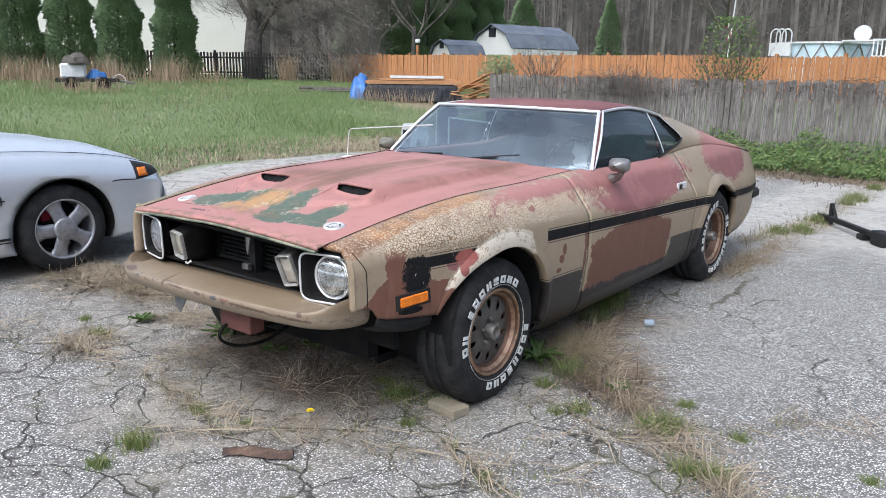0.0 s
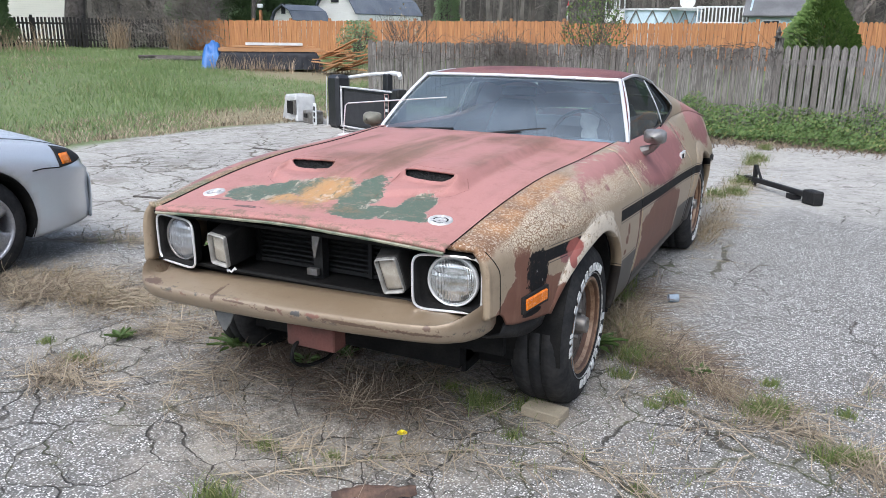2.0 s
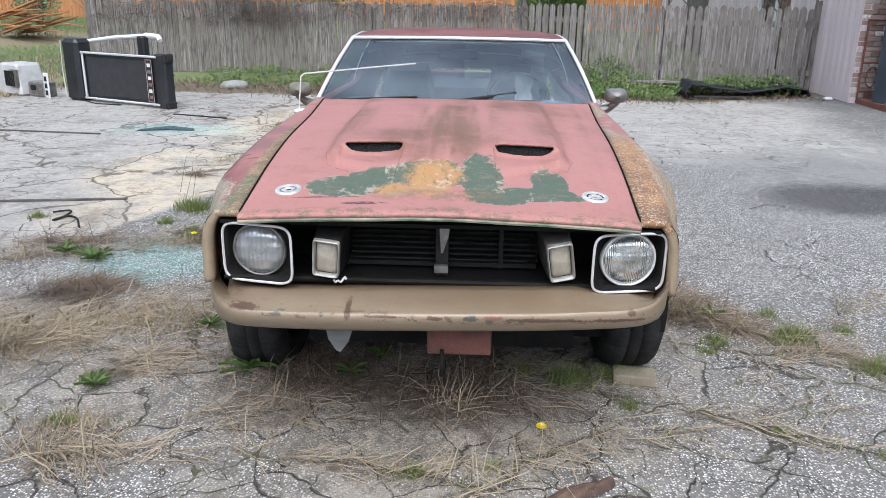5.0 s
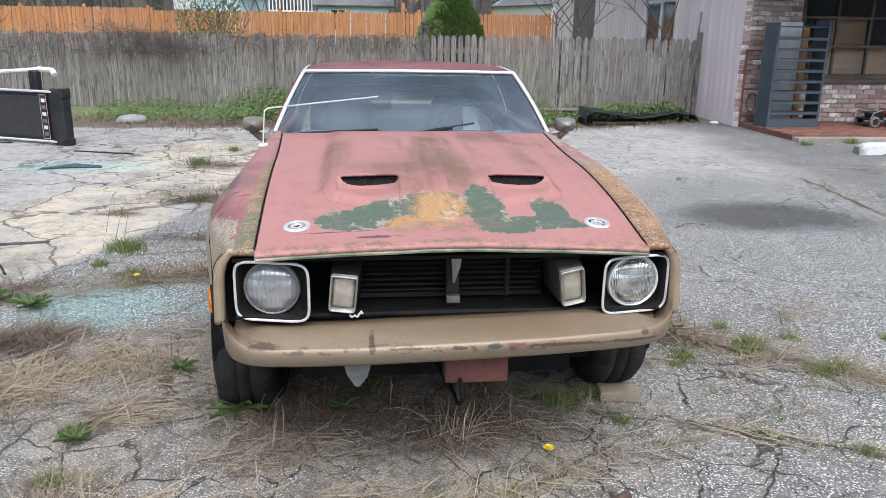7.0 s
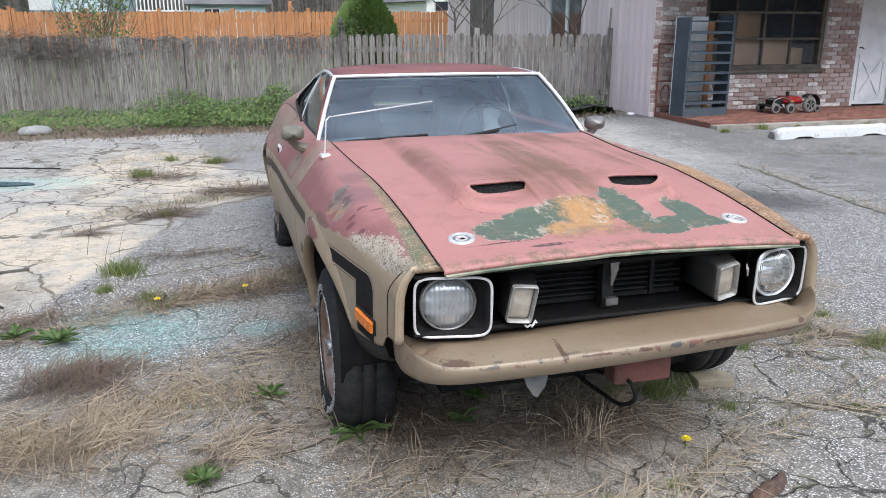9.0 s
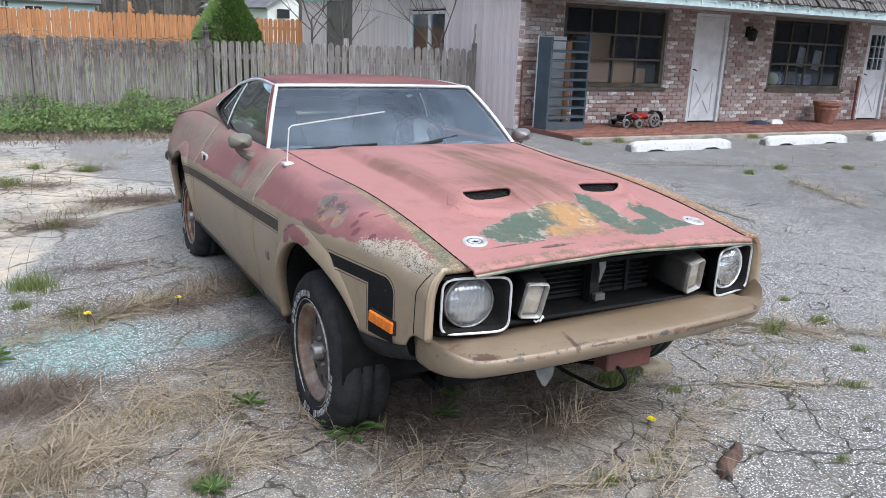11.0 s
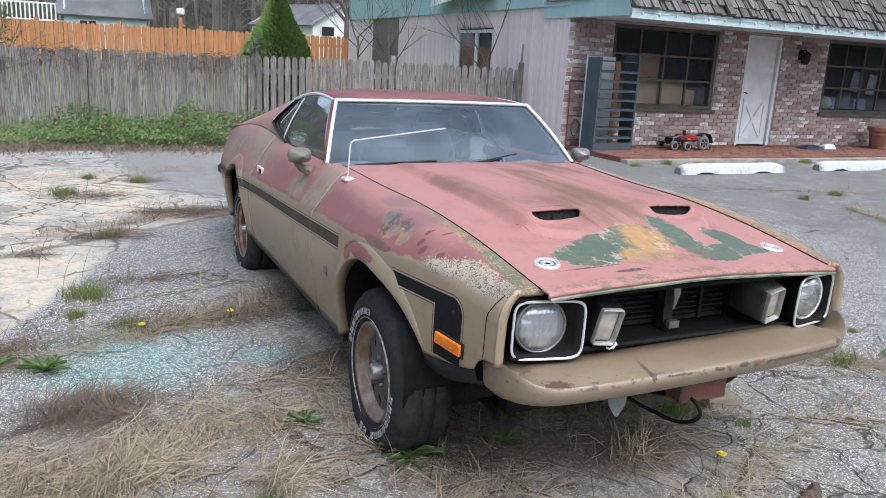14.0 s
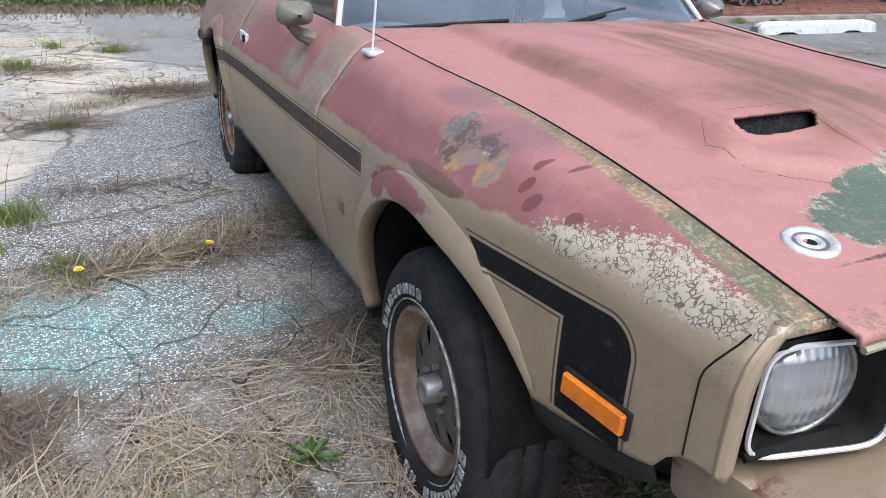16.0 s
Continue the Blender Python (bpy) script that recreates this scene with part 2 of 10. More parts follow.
# sand washed over the concrete
sand = M.mix(M.noise(9, 6, 0.7), (0.46, 0.385, 0.28), (0.68, 0.59, 0.45))
sand = M.mix(M.step(M.noise(4, 8, 0.85), 0.5, 0.62, 0, 0.7), sand, (0.24, 0.205, 0.16))
is_sand = M.mul(M.big(M.blob((-2.45, 3.2, 0), (0.75, 1.5, 5), M.mul(wob, 2.6), 0.4), M.blob((-2.0, 5.6, 0), (1.0, 1.8, 5), M.mul(wob, 3.2), 0.5)), M.inv(M.big(slab_near, slab_far)))
base = M.mix(M.mul(is_sand, M.step(M.noise(2.2, 7, 0.8), 0.38, 0.56, 0.1, 0.95)), base, sand)
# long broken lines and a fine craze in the concrete
big_crack = M.step(M.add(M.cells(0.95, "DISTANCE_TO_EDGE", M.warped(0.55, 2.2)), M.mul(M.math("SUBTRACT", M.noise(20, 5, 0.75), 0.5), 0.03)), 0.02, 0.006)
craze = M.step(M.add(M.cells(3.6, "DISTANCE_TO_EDGE", M.warped(0.2, 5.0)), M.mul(M.math("SUBTRACT", M.noise(30, 5, 0.75), 0.5), 0.05)), 0.022, 0.006)
conc_cracks = M.mul(M.big(M.mul(big_crack, M.step(M.noise(0.8, 4, 0.7), 0.36, 0.46)), M.mul(craze, M.step(M.noise(1.1, 4, 0.7), 0.5, 0.6))), M.mul(left_conc, M.step(Y, 9.4, 9.0)))
base = M.mix(M.mul(conc_cracks, 0.85), base, M.mix(M.noise(5, 4), (0.05, 0.042, 0.032), (0.13, 0.105, 0.07)))
grime = M.mul(M.mul(M.step(M.noise(1.7, 8, 0.8), 0.52, 0.6), left_conc), 0.55)
base = M.mix(grime, base, (0.17, 0.15, 0.12))
# soil and litter below the front of the car and between the slabs
dirt = M.mix(M.noise(14, 7, 0.8), (0.18, 0.158, 0.13), (0.44, 0.395, 0.33))
dirt = M.mix(M.mul(speck, 0.32), dirt, (0.5, 0.47, 0.42))
# dark soil blotches, deepened to carry the shade under the bumper too
dirt = M.mix(M.step(M.noise(7, 8, 0.85), 0.46, 0.56, 0, 0.75), dirt, (0.07, 0.059, 0.045))
under = M.blob((0.0, 0.75, 0), (1.0, 2.0, 5), M.mul(M.math("SUBTRACT", M.noise(2.2, 5, 0.65), 0.5), 2.2), 0.3)
side = M.blob((-1.9, -0.05, 0), (1.35, 0.75, 5), M.mul(M.math("SUBTRACT", M.noise(2.0, 5, 0.65), 0.5), 2.4), 0.35)
fore = M.mul(M.blob((-0.15, -0.6, 0), (1.5, 0.75, 5), M.mul(M.math("SUBTRACT", M.noise(2.6, 6, 0.7), 0.5), 2.6), 0.6), M.step(M.noise(5, 7, 0.8), 0.42, 0.6, 0.1, 0.6))
base = M.mix(M.mul(M.big(under, M.mul(side, 0.75)), M.step(M.noise(9, 7, 0.82), 0.34, 0.6, 0.35, 0.95)), base, dirt)
base = M.mix(fore, base, dirt)


def joint(a, b, x0, x1, width):
    """An old slab joint along y = a + b x, filled with soil."""
    ragged = M.mul(M.math("SUBTRACT", M.noise(3.0, 6, 0.75), 0.5), 0.34)
    d = M.math("ABSOLUTE", M.math("SUBTRACT", M.add(Y, ragged), M.add(M.mul(X, b), a)))
    on = M.mul(M.step(X, x0 - 0.2, x0 + 0.2), M.step(X, x1 + 0.2, x1 - 0.2))
    return M.mul(M.mul(M.step(d, width, width * 0.3), on), M.step(M.noise(7, 6, 0.8), 0.3, 0.5))


def seg(x0, y0, x1, y1, width, wander=0.3):
    """A wandering open crack from one place to another."""
    L = math.hypot(x1 - x0, y1 - y0)
    tx, ty = (x1 - x0) / L, (y1 - y0) / L
    off = M.mul(M.math("SUBTRACT", M.noise(2.2, 7, 0.72), 0.5), wander)
    dx, dy = M.math("SUBTRACT", X, x0), M.math("SUBTRACT", Y, y0)
    d = M.math("ABSOLUTE", M.add(M.add(M.mul(dx, -ty), M.mul(dy, tx)), off))
    u = M.add(M.mul(dx, tx), M.mul(dy, ty))
    return M.mul(M.mul(M.step(d, width, width * 0.35), M.mul(M.step(u, -0.15, 0.15), M.step(u, L + 0.15, L - 0.15))), M.step(M.noise(5, 6, 0.8), 0.28, 0.5))


lines = [(4.5, 4.7, 4.15, 2.0, 0.03), (6.6, 3.6, 5.9, 2.2, 0.06), (1.0, 0.16, 2.05, -0.12, 0.016), (0.55, -0.3, 1.7, -0.8, 0.014), (-0.1, -1.25, 0.7, -0.55, 0.016), (-0.7, -0.85, 0.25, -1.0, 0.014), (1.15, 3.1, 1.16, 2.1, 0.03), (-1.9, 2.05, -0.9, 2.3, 0.016), (-1.5, 3.0, -0.9, 3.3, 0.014), (5.2, 5.3, 9.5, 4.0, 0.03)]
far_cracks = seg(*lines[0])
for q in lines[1:]:
    far_cracks = M.big(far_cracks, seg(*q))
base = M.mix(M.mul(far_cracks, 0.85), base, M.mix(M.noise(6, 4), (0.05, 0.042, 0.03), (0.1, 0.09, 0.05)))
seams = M.big(M.big(joint(2.15, 0.42, -5.0, -0.4, 0.11), joint(4.95, 0.66, -2.4, -0.5, 0.1)), M.big(joint(1.25, -0.65, 0.9, 4.5, 0.06), joint(5.0, -0.8, -1.8, -0.4, 0.06)))
base = M.mix(M.mul(seams, 0.9), base, M.mix(0.45, dirt, (0.07, 0.056, 0.04)))
# cracks
cr_v = M.warped(0.3, 3.0)
crack_a = M.cells(2.6, "DISTANCE_TO_EDGE", cr_v)
crack_b = M.cells(6.5, "DISTANCE_TO_EDGE", M.warped(0.15, 7.0))
crack_zone = M.step(M.add(M.vmath("LENGTH", M.vmath("MULTIPLY", M.vmath("SUBTRACT", M.c, (0.2, -0.6, 0)), (0.5, 0.75, 0)), (0, 0, 0)), M.mul(wob, 0.8)), 1.5, 0.7)
ragged = M.mul(M.math("SUBTRACT", M.noise(26, 5, 0.75), 0.5), 0.03)
ca = M.mul(M.step(M.add(crack_a, ragged), M.step(M.noise(2.4, 4, 0.7), 0.35, 0.7, 0.006, 0.023), 0.003), M.big(M.step(M.noise(0.5, 2), 0.44, 0.56), crack_zone))
cb = M.mul(M.step(M.add(crack_b, ragged), M.step(M.noise(3.1, 4, 0.7), 0.35, 0.7, 0.005, 0.021), 0.002), M.mul(crack_zone, M.step(M.noise(1.1, 4, 0.7), 0.38, 0.5)))
cracks = M.big(ca, cb)
base = M.mix(M.mul(M.mul(cracks, M.step(M.noise(3.0, 5, 0.75), 0.3, 0.5, 0.5, 1.0)), 0.92), base, M.mix(M.step(M.noise(1.6, 4, 0.7), 0.5, 0.62), (0.045, 0.038, 0.03), (0.075, 0.085, 0.03)))
# thin moss beside the cracks before the car
mossy = M.mul(M.mul(M.step(crack_a, 0.07, 0.015), crack_zone), M.mul(M.step(M.noise(1.9, 5, 0.75), 0.5, 0.62), M.step(M.noise(30, 5, 0.8), 0.4, 0.6, 0.1, 0.75)))
base = M.mix(mossy, base, (0.12, 0.115, 0.055))
# oil, spilt turquoise paint
oil = M.blob((3.15, 2.95, 0), (0.75, 0.5, 5), M.mul(wob, 2.0), 0.45)
base = M.mix(M.mul(oil, 0.75), base, (0.035, 0.034, 0.034))
spray = M.big(M.blob((-1.75, 1.08, 0), (0.5, 0.42, 5), M.mul(wob, 2.0), 0.5), M.big(M.blob((-1.1, 0.98, 0), (0.17, 0.13, 5), M.mul(wob, 2.0), 0.5), M.blob((-3.2, 5.6, 0), (0.75, 0.35, 5), M.mul(wob, 2.0), 0.4)))
base = M.mix(M.mul(M.mul(spray, M.step(M.noise(9, 6, 0.8), 0.4, 0.6)), M.mul(speck, 0.6)), base, (0.28, 0.62, 0.59))
base = M.mix(M.mul(spray, 0.12), base, (0.2, 0.62, 0.58))
# grass field and the planted strip by the fence
ex = M.add(M.add(X, M.mul(M.math("SINE", M.mul(Y, 0.9)), -0.35)), M.mul(wob, 1.2))
off = M.big(M.step(ex, -6.8, -7.3), M.step(M.add(Y, M.mul(wob, 0.8)), 9.1, 9.5))
turf = M.mix(M.noise(1.2, 6, 0.7), (0.1, 0.15, 0.05), (0.18, 0.2, 0.09))
soil = M.big(M.blob((-12.0, 17.0, 0.6), (3.5, 2.2, 9), M.mul(wob, 3.0), 0.5), M.blob((-7.6, 8.6, 0.1), (1.2, 1.6, 9), M.mul(wob, 3.0), 0.5))
turf = M.mix(M.mul(soil, 0.8), turf, (0.25, 0.2, 0.125))
base = M.mix(off, base, turf)
strip = M.mul(M.step(M.add(Y, M.mul(wob, 0.9)), 9.0, 9.2), M.mul(M.step(M.add(Y, M.mul(wob, 0.8)), 10.4, 9.9), M.step(X, -6.5, -6.0)))
base = M.mix(M.mul(strip, 0.9), base, M.mix(M.noise(12, 6, 0.8), (0.06, 0.045, 0.033), (0.2, 0.16, 0.115)))
hgt = M.math("SUBTRACT", M.add(M.mul(speck, 0.5), M.mul(M.noise(40, 4), 0.6)), M.mul(cracks, 3.0))
ground_mat = M.done(base, M.step(M.noise(25, 3), 0.3, 0.7, 0.78, 0.95), 0.0, M.bump(hgt, 0.8, 0.007))

gx, gy = axis_lines(-9.0, 9.0, 0.3, 600), axis_lines(-6.0, 13.0, 0.3, 600)
ground = part("ground", grid([[(x, y, gz(x, y)) for x in gx] for y in gy]), ground_mat, smooth=True)
tagged(ground, "cracked grey asphalt lot with pale concrete, sand and grassy field", "ground", kind="structure")

# ---- weathered fences ----
grey_wood = Mat("weathered_fence_wood")
M = grey_wood
own = M.rnd()
shift = M.node("ShaderNodeCombineXYZ")
M.put(shift.inputs[0], M.mul(own, 40.0)), M.put(shift.inputs[2], M.mul(own, 17.0))
pv = M.vmath("ADD", M.c, shift.outputs[0])
g = M.noise(1.0, 6, 0.75, M.scaled((55, 55, 2.2), pv))
col = M.mix(M.step(g, 0.3, 0.7), (0.05, 0.045, 0.041), (0.34, 0.315, 0.29))
col = M.mix(M.step(own, 0.0, 1.0, 0.0, 0.6), col, (0.12, 0.103, 0.091))
col = M.mix(M.step(M.noise(3.5, 5, 0.6, M.scaled((4, 4, 0.9), pv)), 0.5, 0.66, 0, 0.7), col, (0.06, 0.055, 0.048))
grey_wood = M.done(col, 0.9, 0.0, M.bump(g, 0.6, 0.004))

orange_wood = Mat("stained_cedar_wood")
M = orange_wood
own = M.rnd()
shift = M.node("ShaderNodeCombineXYZ")
M.put(shift.inputs[0], M.mul(own, 40.0)), M.put(shift.inputs[2], M.mul(own, 17.0))
g = M.noise(1.0, 5, 0.6, M.scaled((25, 25, 1.2), M.vmath("ADD", M.c, shift.outputs[0])))
col = M.mix(M.step(g, 0.3, 0.7), (0.3, 0.125, 0.05), (0.52, 0.25, 0.1))
col = M.mix(M.mul(own, 0.55), col, (0.3, 0.125, 0.055))
orange_wood = M.done(col, 0.75, 0.0, M.bump(g, 0.3, 0.004))


def picket_mesh(w, h, t, shape):
    bm = bmesh.new()
    if shape == "dog":
        pts = [(-w / 2, 0), (w / 2, 0), (w / 2, h - 0.03), (w / 4, h), (-w / 4, h), (-w / 2, h - 0.03)]
    elif shape == "point":
        pts = [(-w / 2, 0), (w / 2, 0), (w / 2, h - 0.06), (w * 0.3, h - 0.02), (0, h), (-w * 0.3, h - 0.02), (-w / 2, h - 0.06)]
    else:
        pts = [(-w / 2, 0), (w / 2, 0), (w / 2, h), (-w / 2, h)]
    f = bm.faces.new([bm.verts.new((x, 0, z)) for x, z in pts])
    r = bmesh.ops.extrude_face_region(bm, geom=[f])
    for v in r["geom"]:
        if isinstance(v, bmesh.types.BMVert):
            v.co.y += t
    bmesh.ops.recalc_face_normals(bm, faces=bm.faces)
    return bm


def fence_run(name, label, a, b, top, w, gap, shape, material, post_every=2.4, post_top=0.1, rails=(0.25, 0.8), base=None, jitter=0.03, finial=False):
    """A picket fence from a to b: posts, rails behind, pickets of a few shared meshes."""
    a, b = Vector((*a, 0)), Vector((*b, 0))
    d = (b - a)
    length = d.length
    d.normalize()
    turn = math.degrees(math.atan2(d.y, d.x))
    f = thing(name, label, "fence", (a.x, a.y, 0), turn, kind="structure")
    zs = lambda s: gz(*(a + d * s).xy) if base is None else base
    n = int(length / (w + gap))
    h = top - zs(length / 2)
    metas = []
    for k in range(4):
        p = picket_mesh(w * ((0.9, 0.97, 0.985, 1.0)[k] if material is grey_wood else 0.96 + 0.02 * k), h + 0.01 * (k - 1.5), 0.018, shape)
        me = bpy.data.meshes.new("picket")
        p.to_mesh(me)
        p.free()
        me.materials.append(material)
        metas.append(me)
    rng = random.Random(len(name) + n)
    for i in range(n):
        s = (i + 0.5) * (w + gap)
        o = new("picket", metas[rng.randrange(4)])
        o.parent = f
        z = top - h + rng.uniform(-jitter, jitter)
        o.matrix_basis = pose(s, rng.uniform(-0.006, 0.006), z, rng.uniform(-0.8, 0.8), rng.uniform(-1.0, 1.0) * jitter * 30, rng.uniform(-3, 3))
    for r in rails:
        z = top - h + h * r
        part("rail", abox(0, length, 0.02, 0.06, z - 0.045, z + 0.045), material, f)
    k = max(1, round(length / post_every))
    for i in range(k + 1):
        s = length * i / k
        bm = abox(s - 0.05, s + 0.05, 0.062, 0.16, zs(s) - 0.2, top + post_top)
        po = part("post", bm, material, f)
        if finial:
            z = top + post_top
            part("finial", spin([(z, 0.062), (z + 0.03, 0.062), (z + 0.04, 0.03), (z + 0.09, 0.048), (z + 0.13, 0.03), (z + 0.19, 0.004)], 10, "Z"), material, po)
    return f


fence_run("fence_west", "weathered grey picket fence, vine-tangled top, behind the lot", (-7.05, 11.3), (0.83, 10.92), 1.37, 0.1, 0.008, "dog", grey_wood, post_top=-0.06, jitter=0.022)
fence_run("fence_east", "weathered grey pointed picket fence with finial posts", (0.86, 10.92), (5.45, 9.75), 1.42, 0.1, 0.02, "point", grey_wood, jitter=0.008, finial=True)
fence_run("fence_orange", "orange-stained cedar picket fence beyond the field", (-28.4, 28.3), (-8.0, 27.6), 2.1, 0.14, 0.01, "dog", orange_wood, jitter=0.02)
fence_run("fence_orange_east", "orange-stained cedar picket fence beyond the grey one", (-7.9, 27.6), (9.0, 21.6), 2.03, 0.13, 0.012, "point", orange_wood, jitter=0.015)

# ---- shop building ----
BY, BX, BX1, PORCH = 8.43, 5.5, 19.0, 0.19
brick_mat = Mat("aged_brick")
M = brick_mat
r = M.rnd()
n1 = M.noise(18, 5)
col = M.mix(M.step(r, 0.0, 0.45), (0.235, 0.15, 0.13), (0.37, 0.285, 0.26))
col = M.mix(M.step(r, 0.5, 0.68), col, (0.37, 0.315, 0.3))
col = M.mix(M.mul(M.step(r, 0.72, 0.84), M.step(n1, 0.35, 0.6)), col, (0.66, 0.63, 0.6))
col = M.mix(M.step(M.noise(70, 3), 0.45, 0.8, 0, 0.5), col, (0.16, 0.09, 0.075))
brick_mat = M.done(col, 0.88, 0, M.bump(n1, 0.5, 0.006))
brick_rest = Mat("aged_brick_run")
M = brick_rest
r = M.island()
n1 = M.noise(18, 5)
col = M.mix(M.step(r, 0.0, 0.45), (0.235, 0.15, 0.13), (0.37, 0.285, 0.26))
col = M.mix(M.step(r, 0.5, 0.68), col, (0.37, 0.315, 0.3))
col = M.mix(M.mul(M.step(r, 0.72, 0.84), M.step(n1, 0.35, 0.6)), col, (0.66, 0.63, 0.6))
col = M.mix(M.step(M.noise(70, 3), 0.45, 0.8, 0, 0.5), col, (0.16, 0.09, 0.075))
brick_rest = M.done(col, 0.88, 0, M.bump(n1, 0.5, 0.006))
mortar = plain("mortar", (0.38, 0.36, 0.34), (0.28, 0.26, 0.24), 0.95, scale=5)
white_paint = plain("old_white_paint", (0.72, 0.73, 0.74), (0.58, 0.6, 0.6), 0.55, scale=4, relief=0.1)
dark_frame = plain("dark_brown_window_wood", (0.055, 0.045, 0.035), (0.11, 0.09, 0.065), 0.6, scale=6)
teal = Mat("faded_teal_siding")
M = teal
g = M.noise(1.0, 5, 0.6, M.scaled((12, 12, 0.9)))
col = M.mix(g, (0.27, 0.42, 0.43), (0.38, 0.52, 0.53))
teal = M.done(M.mix(M.step(M.noise(2.5, 5), 0.55, 0.75, 0, 0.4), col, (0.2, 0.28, 0.28)), 0.75, 0, M.bump(g, 0.2, 0.004))
pink = Mat("faded_pink_boards")
M = pink
g = M.noise(1.0, 6, 0.65, M.scaled((25, 18, 1.0)))
col = M.mix(M.step(g, 0.3, 0.75), (0.6, 0.51, 0.51), (0.8, 0.69, 0.69))
col = M.mix(M.mul(M.rnd(), 0.4), col, (0.45, 0.4, 0.4))
col = M.mix(M.step(M.noise(1.0, 7, 0.8, M.scaled((30, 22, 2.5))), 0.6, 0.68, 0, 0.6), col, (0.2, 0.17, 0.165))
col = M.mix(M.step(M.noise(1.6, 6, 0.7), 0.56, 0.72, 0, 0.4), col, (0.33, 0.29, 0.28))
pink = M.done(col, 0.85, 0, M.bump(g, 0.4, 0.004))
shake = Mat("grey_wood_shakes")
M = shake
g = M.noise(1.0, 6, 0.7, M.scaled((60, 6, 6)))
col = M.mix(M.step(g, 0.25, 0.75), (0.035, 0.031, 0.028), (0.27, 0.245, 0.225))
col = M.mix(M.step(M.rnd(), 0.1, 0.9, 0, 0.85), col, (0.06, 0.053, 0.048))
shake = M.done(col, 0.92, 0, M.bump(g, 0.6, 0.005))
shake_rest = Mat("grey_wood_shakes_run")
M = shake_rest
g = M.noise(1.0, 6, 0.7, M.scaled((60, 6, 6)))
col = M.mix(M.step(g, 0.25, 0.75), (0.035, 0.031, 0.028), (0.27, 0.245, 0.225))
col = M.mix(M.step(M.island(), 0.1, 0.9, 0, 0.85), col, (0.06, 0.053, 0.048))
shake_rest = M.done(col, 0.92, 0, M.bump(g, 0.6, 0.005))
# dark colour that stands in for the unlit inside of the shop
unlit_dark = plain("unlit_interior_dark", (0.05, 0.05, 0.05), (0.08, 0.075, 0.07), 0.9)
cardboard = plain("cardboard", (0.44, 0.28, 0.165), (0.36, 0.225, 0.13), 0.85, scale=3)


def glass(name, tint=(0.9, 0.95, 0.95), rough=0.02):
    M = Mat(name)
    smear = M.noise(3.0, 4)
    g = M.node("ShaderNodeBsdfGlossy")
    M.put(g.inputs["Color"], (0.95, 0.97, 1.0))
    M.put(g.inputs["Roughness"], rough)
    t = M.node("ShaderNodeBsdfTransparent")
    M.put(t.inputs["Color"], tint)
    f = M.node("ShaderNodeFresnel")
    f.inputs["IOR"].default_value = 1.6
    # pale blue diffuse share for dust and for painted-in reflected light
    pane_veil = M.node("ShaderNodeBsdfDiffuse")
    M.put(pane_veil.inputs["Color"], (0.42, 0.5, 0.6))
    m1, m2 = M.node("ShaderNodeMixShader"), M.node("ShaderNodeMixShader")
    M.put(m1.inputs[0], f.outputs[0])
    M.t.links.new(t.outputs[0], m1.inputs[1])
    M.t.links.new(g.outputs[0], m1.inputs[2])
    M.put(m2.inputs[0], M.step(smear, 0.35, 0.75, 0.03, 0.075))
    M.t.links.new(m1.outputs[0], m2.inputs[1])
    M.t.links.new(pane_veil.outputs[0], m2.inputs[2])
    M.t.links.new(m2.outputs[0], M.o.inputs[0])
    return M.m


shop_glass = glass("shop_glass", (0.93, 0.96, 0.96))
# the inner faces of a pane only let light through
M = Mat("clear_pane_back")
clear = M.node("ShaderNodeBsdfTransparent")
M.t.links.new(clear.outputs[0], M.o.inputs[0])
clear_back = M.m

building = thing("shop_building", "low brick-fronted shop with wood-shake mansard roof and pink side", "building", (BX, BY, 0))
OPEN = [(6.42, 8.77, 0.85, 2.26), (9.48, 10.36, PORCH, 2.24), (11.62, 13.95, 0.85, 2.28), (14.65, 15.55, PORCH, 2.24)]
WTOP = 2.5
# front wall core in pieces round the openings, a little behind the brick faces
xs = [BX + 0.02] + [v for o in OPEN for v in o[:2]] + [BX1]
piers = [(xs[i] - BX, xs[i + 1] - BX, 0, WTOP) for i in range(0, len(xs), 2)]
wall_front = part("wall_front", abox(piers[0][0], piers[0][1], 0.012, 0.2, 0, WTOP), mortar, building, "red-brown brick wall with whitened bricks and pale mortar")
sections = piers[1:] + [(x0 - BX, x1 - BX, z1, WTOP) for x0, x1, z0, z1 in OPEN] + [(x0 - BX, x1 - BX, 0, z0) for x0, x1, z0, z1 in OPEN if z0 > PORCH]
for x0, x1, z0, z1 in sections:
    part("wall_section", abox(x0, x1, 0.012, 0.2, z0, z1), mortar, wall_front)
# room behind
# room behind, its dimness painted into the colour
room = bmesh.new()
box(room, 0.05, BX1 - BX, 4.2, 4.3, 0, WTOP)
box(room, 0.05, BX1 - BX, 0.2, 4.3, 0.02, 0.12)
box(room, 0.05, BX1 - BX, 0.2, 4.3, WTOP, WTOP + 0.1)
part("room", room, unlit_dark, building)
part("wall_east", abox(BX1 - BX - 0.1, BX1 - BX, 0.2, 11.6, 0, 4.8), pink, building)
part("wall_back", abox(0.1, BX1 - BX, 11.5, 11.6, 0, 4.8), pink, building)
part("roof_deck", abox(0.0, BX1 - BX, 0.75, 11.6, 4.75, 4.85), unlit_dark, building)

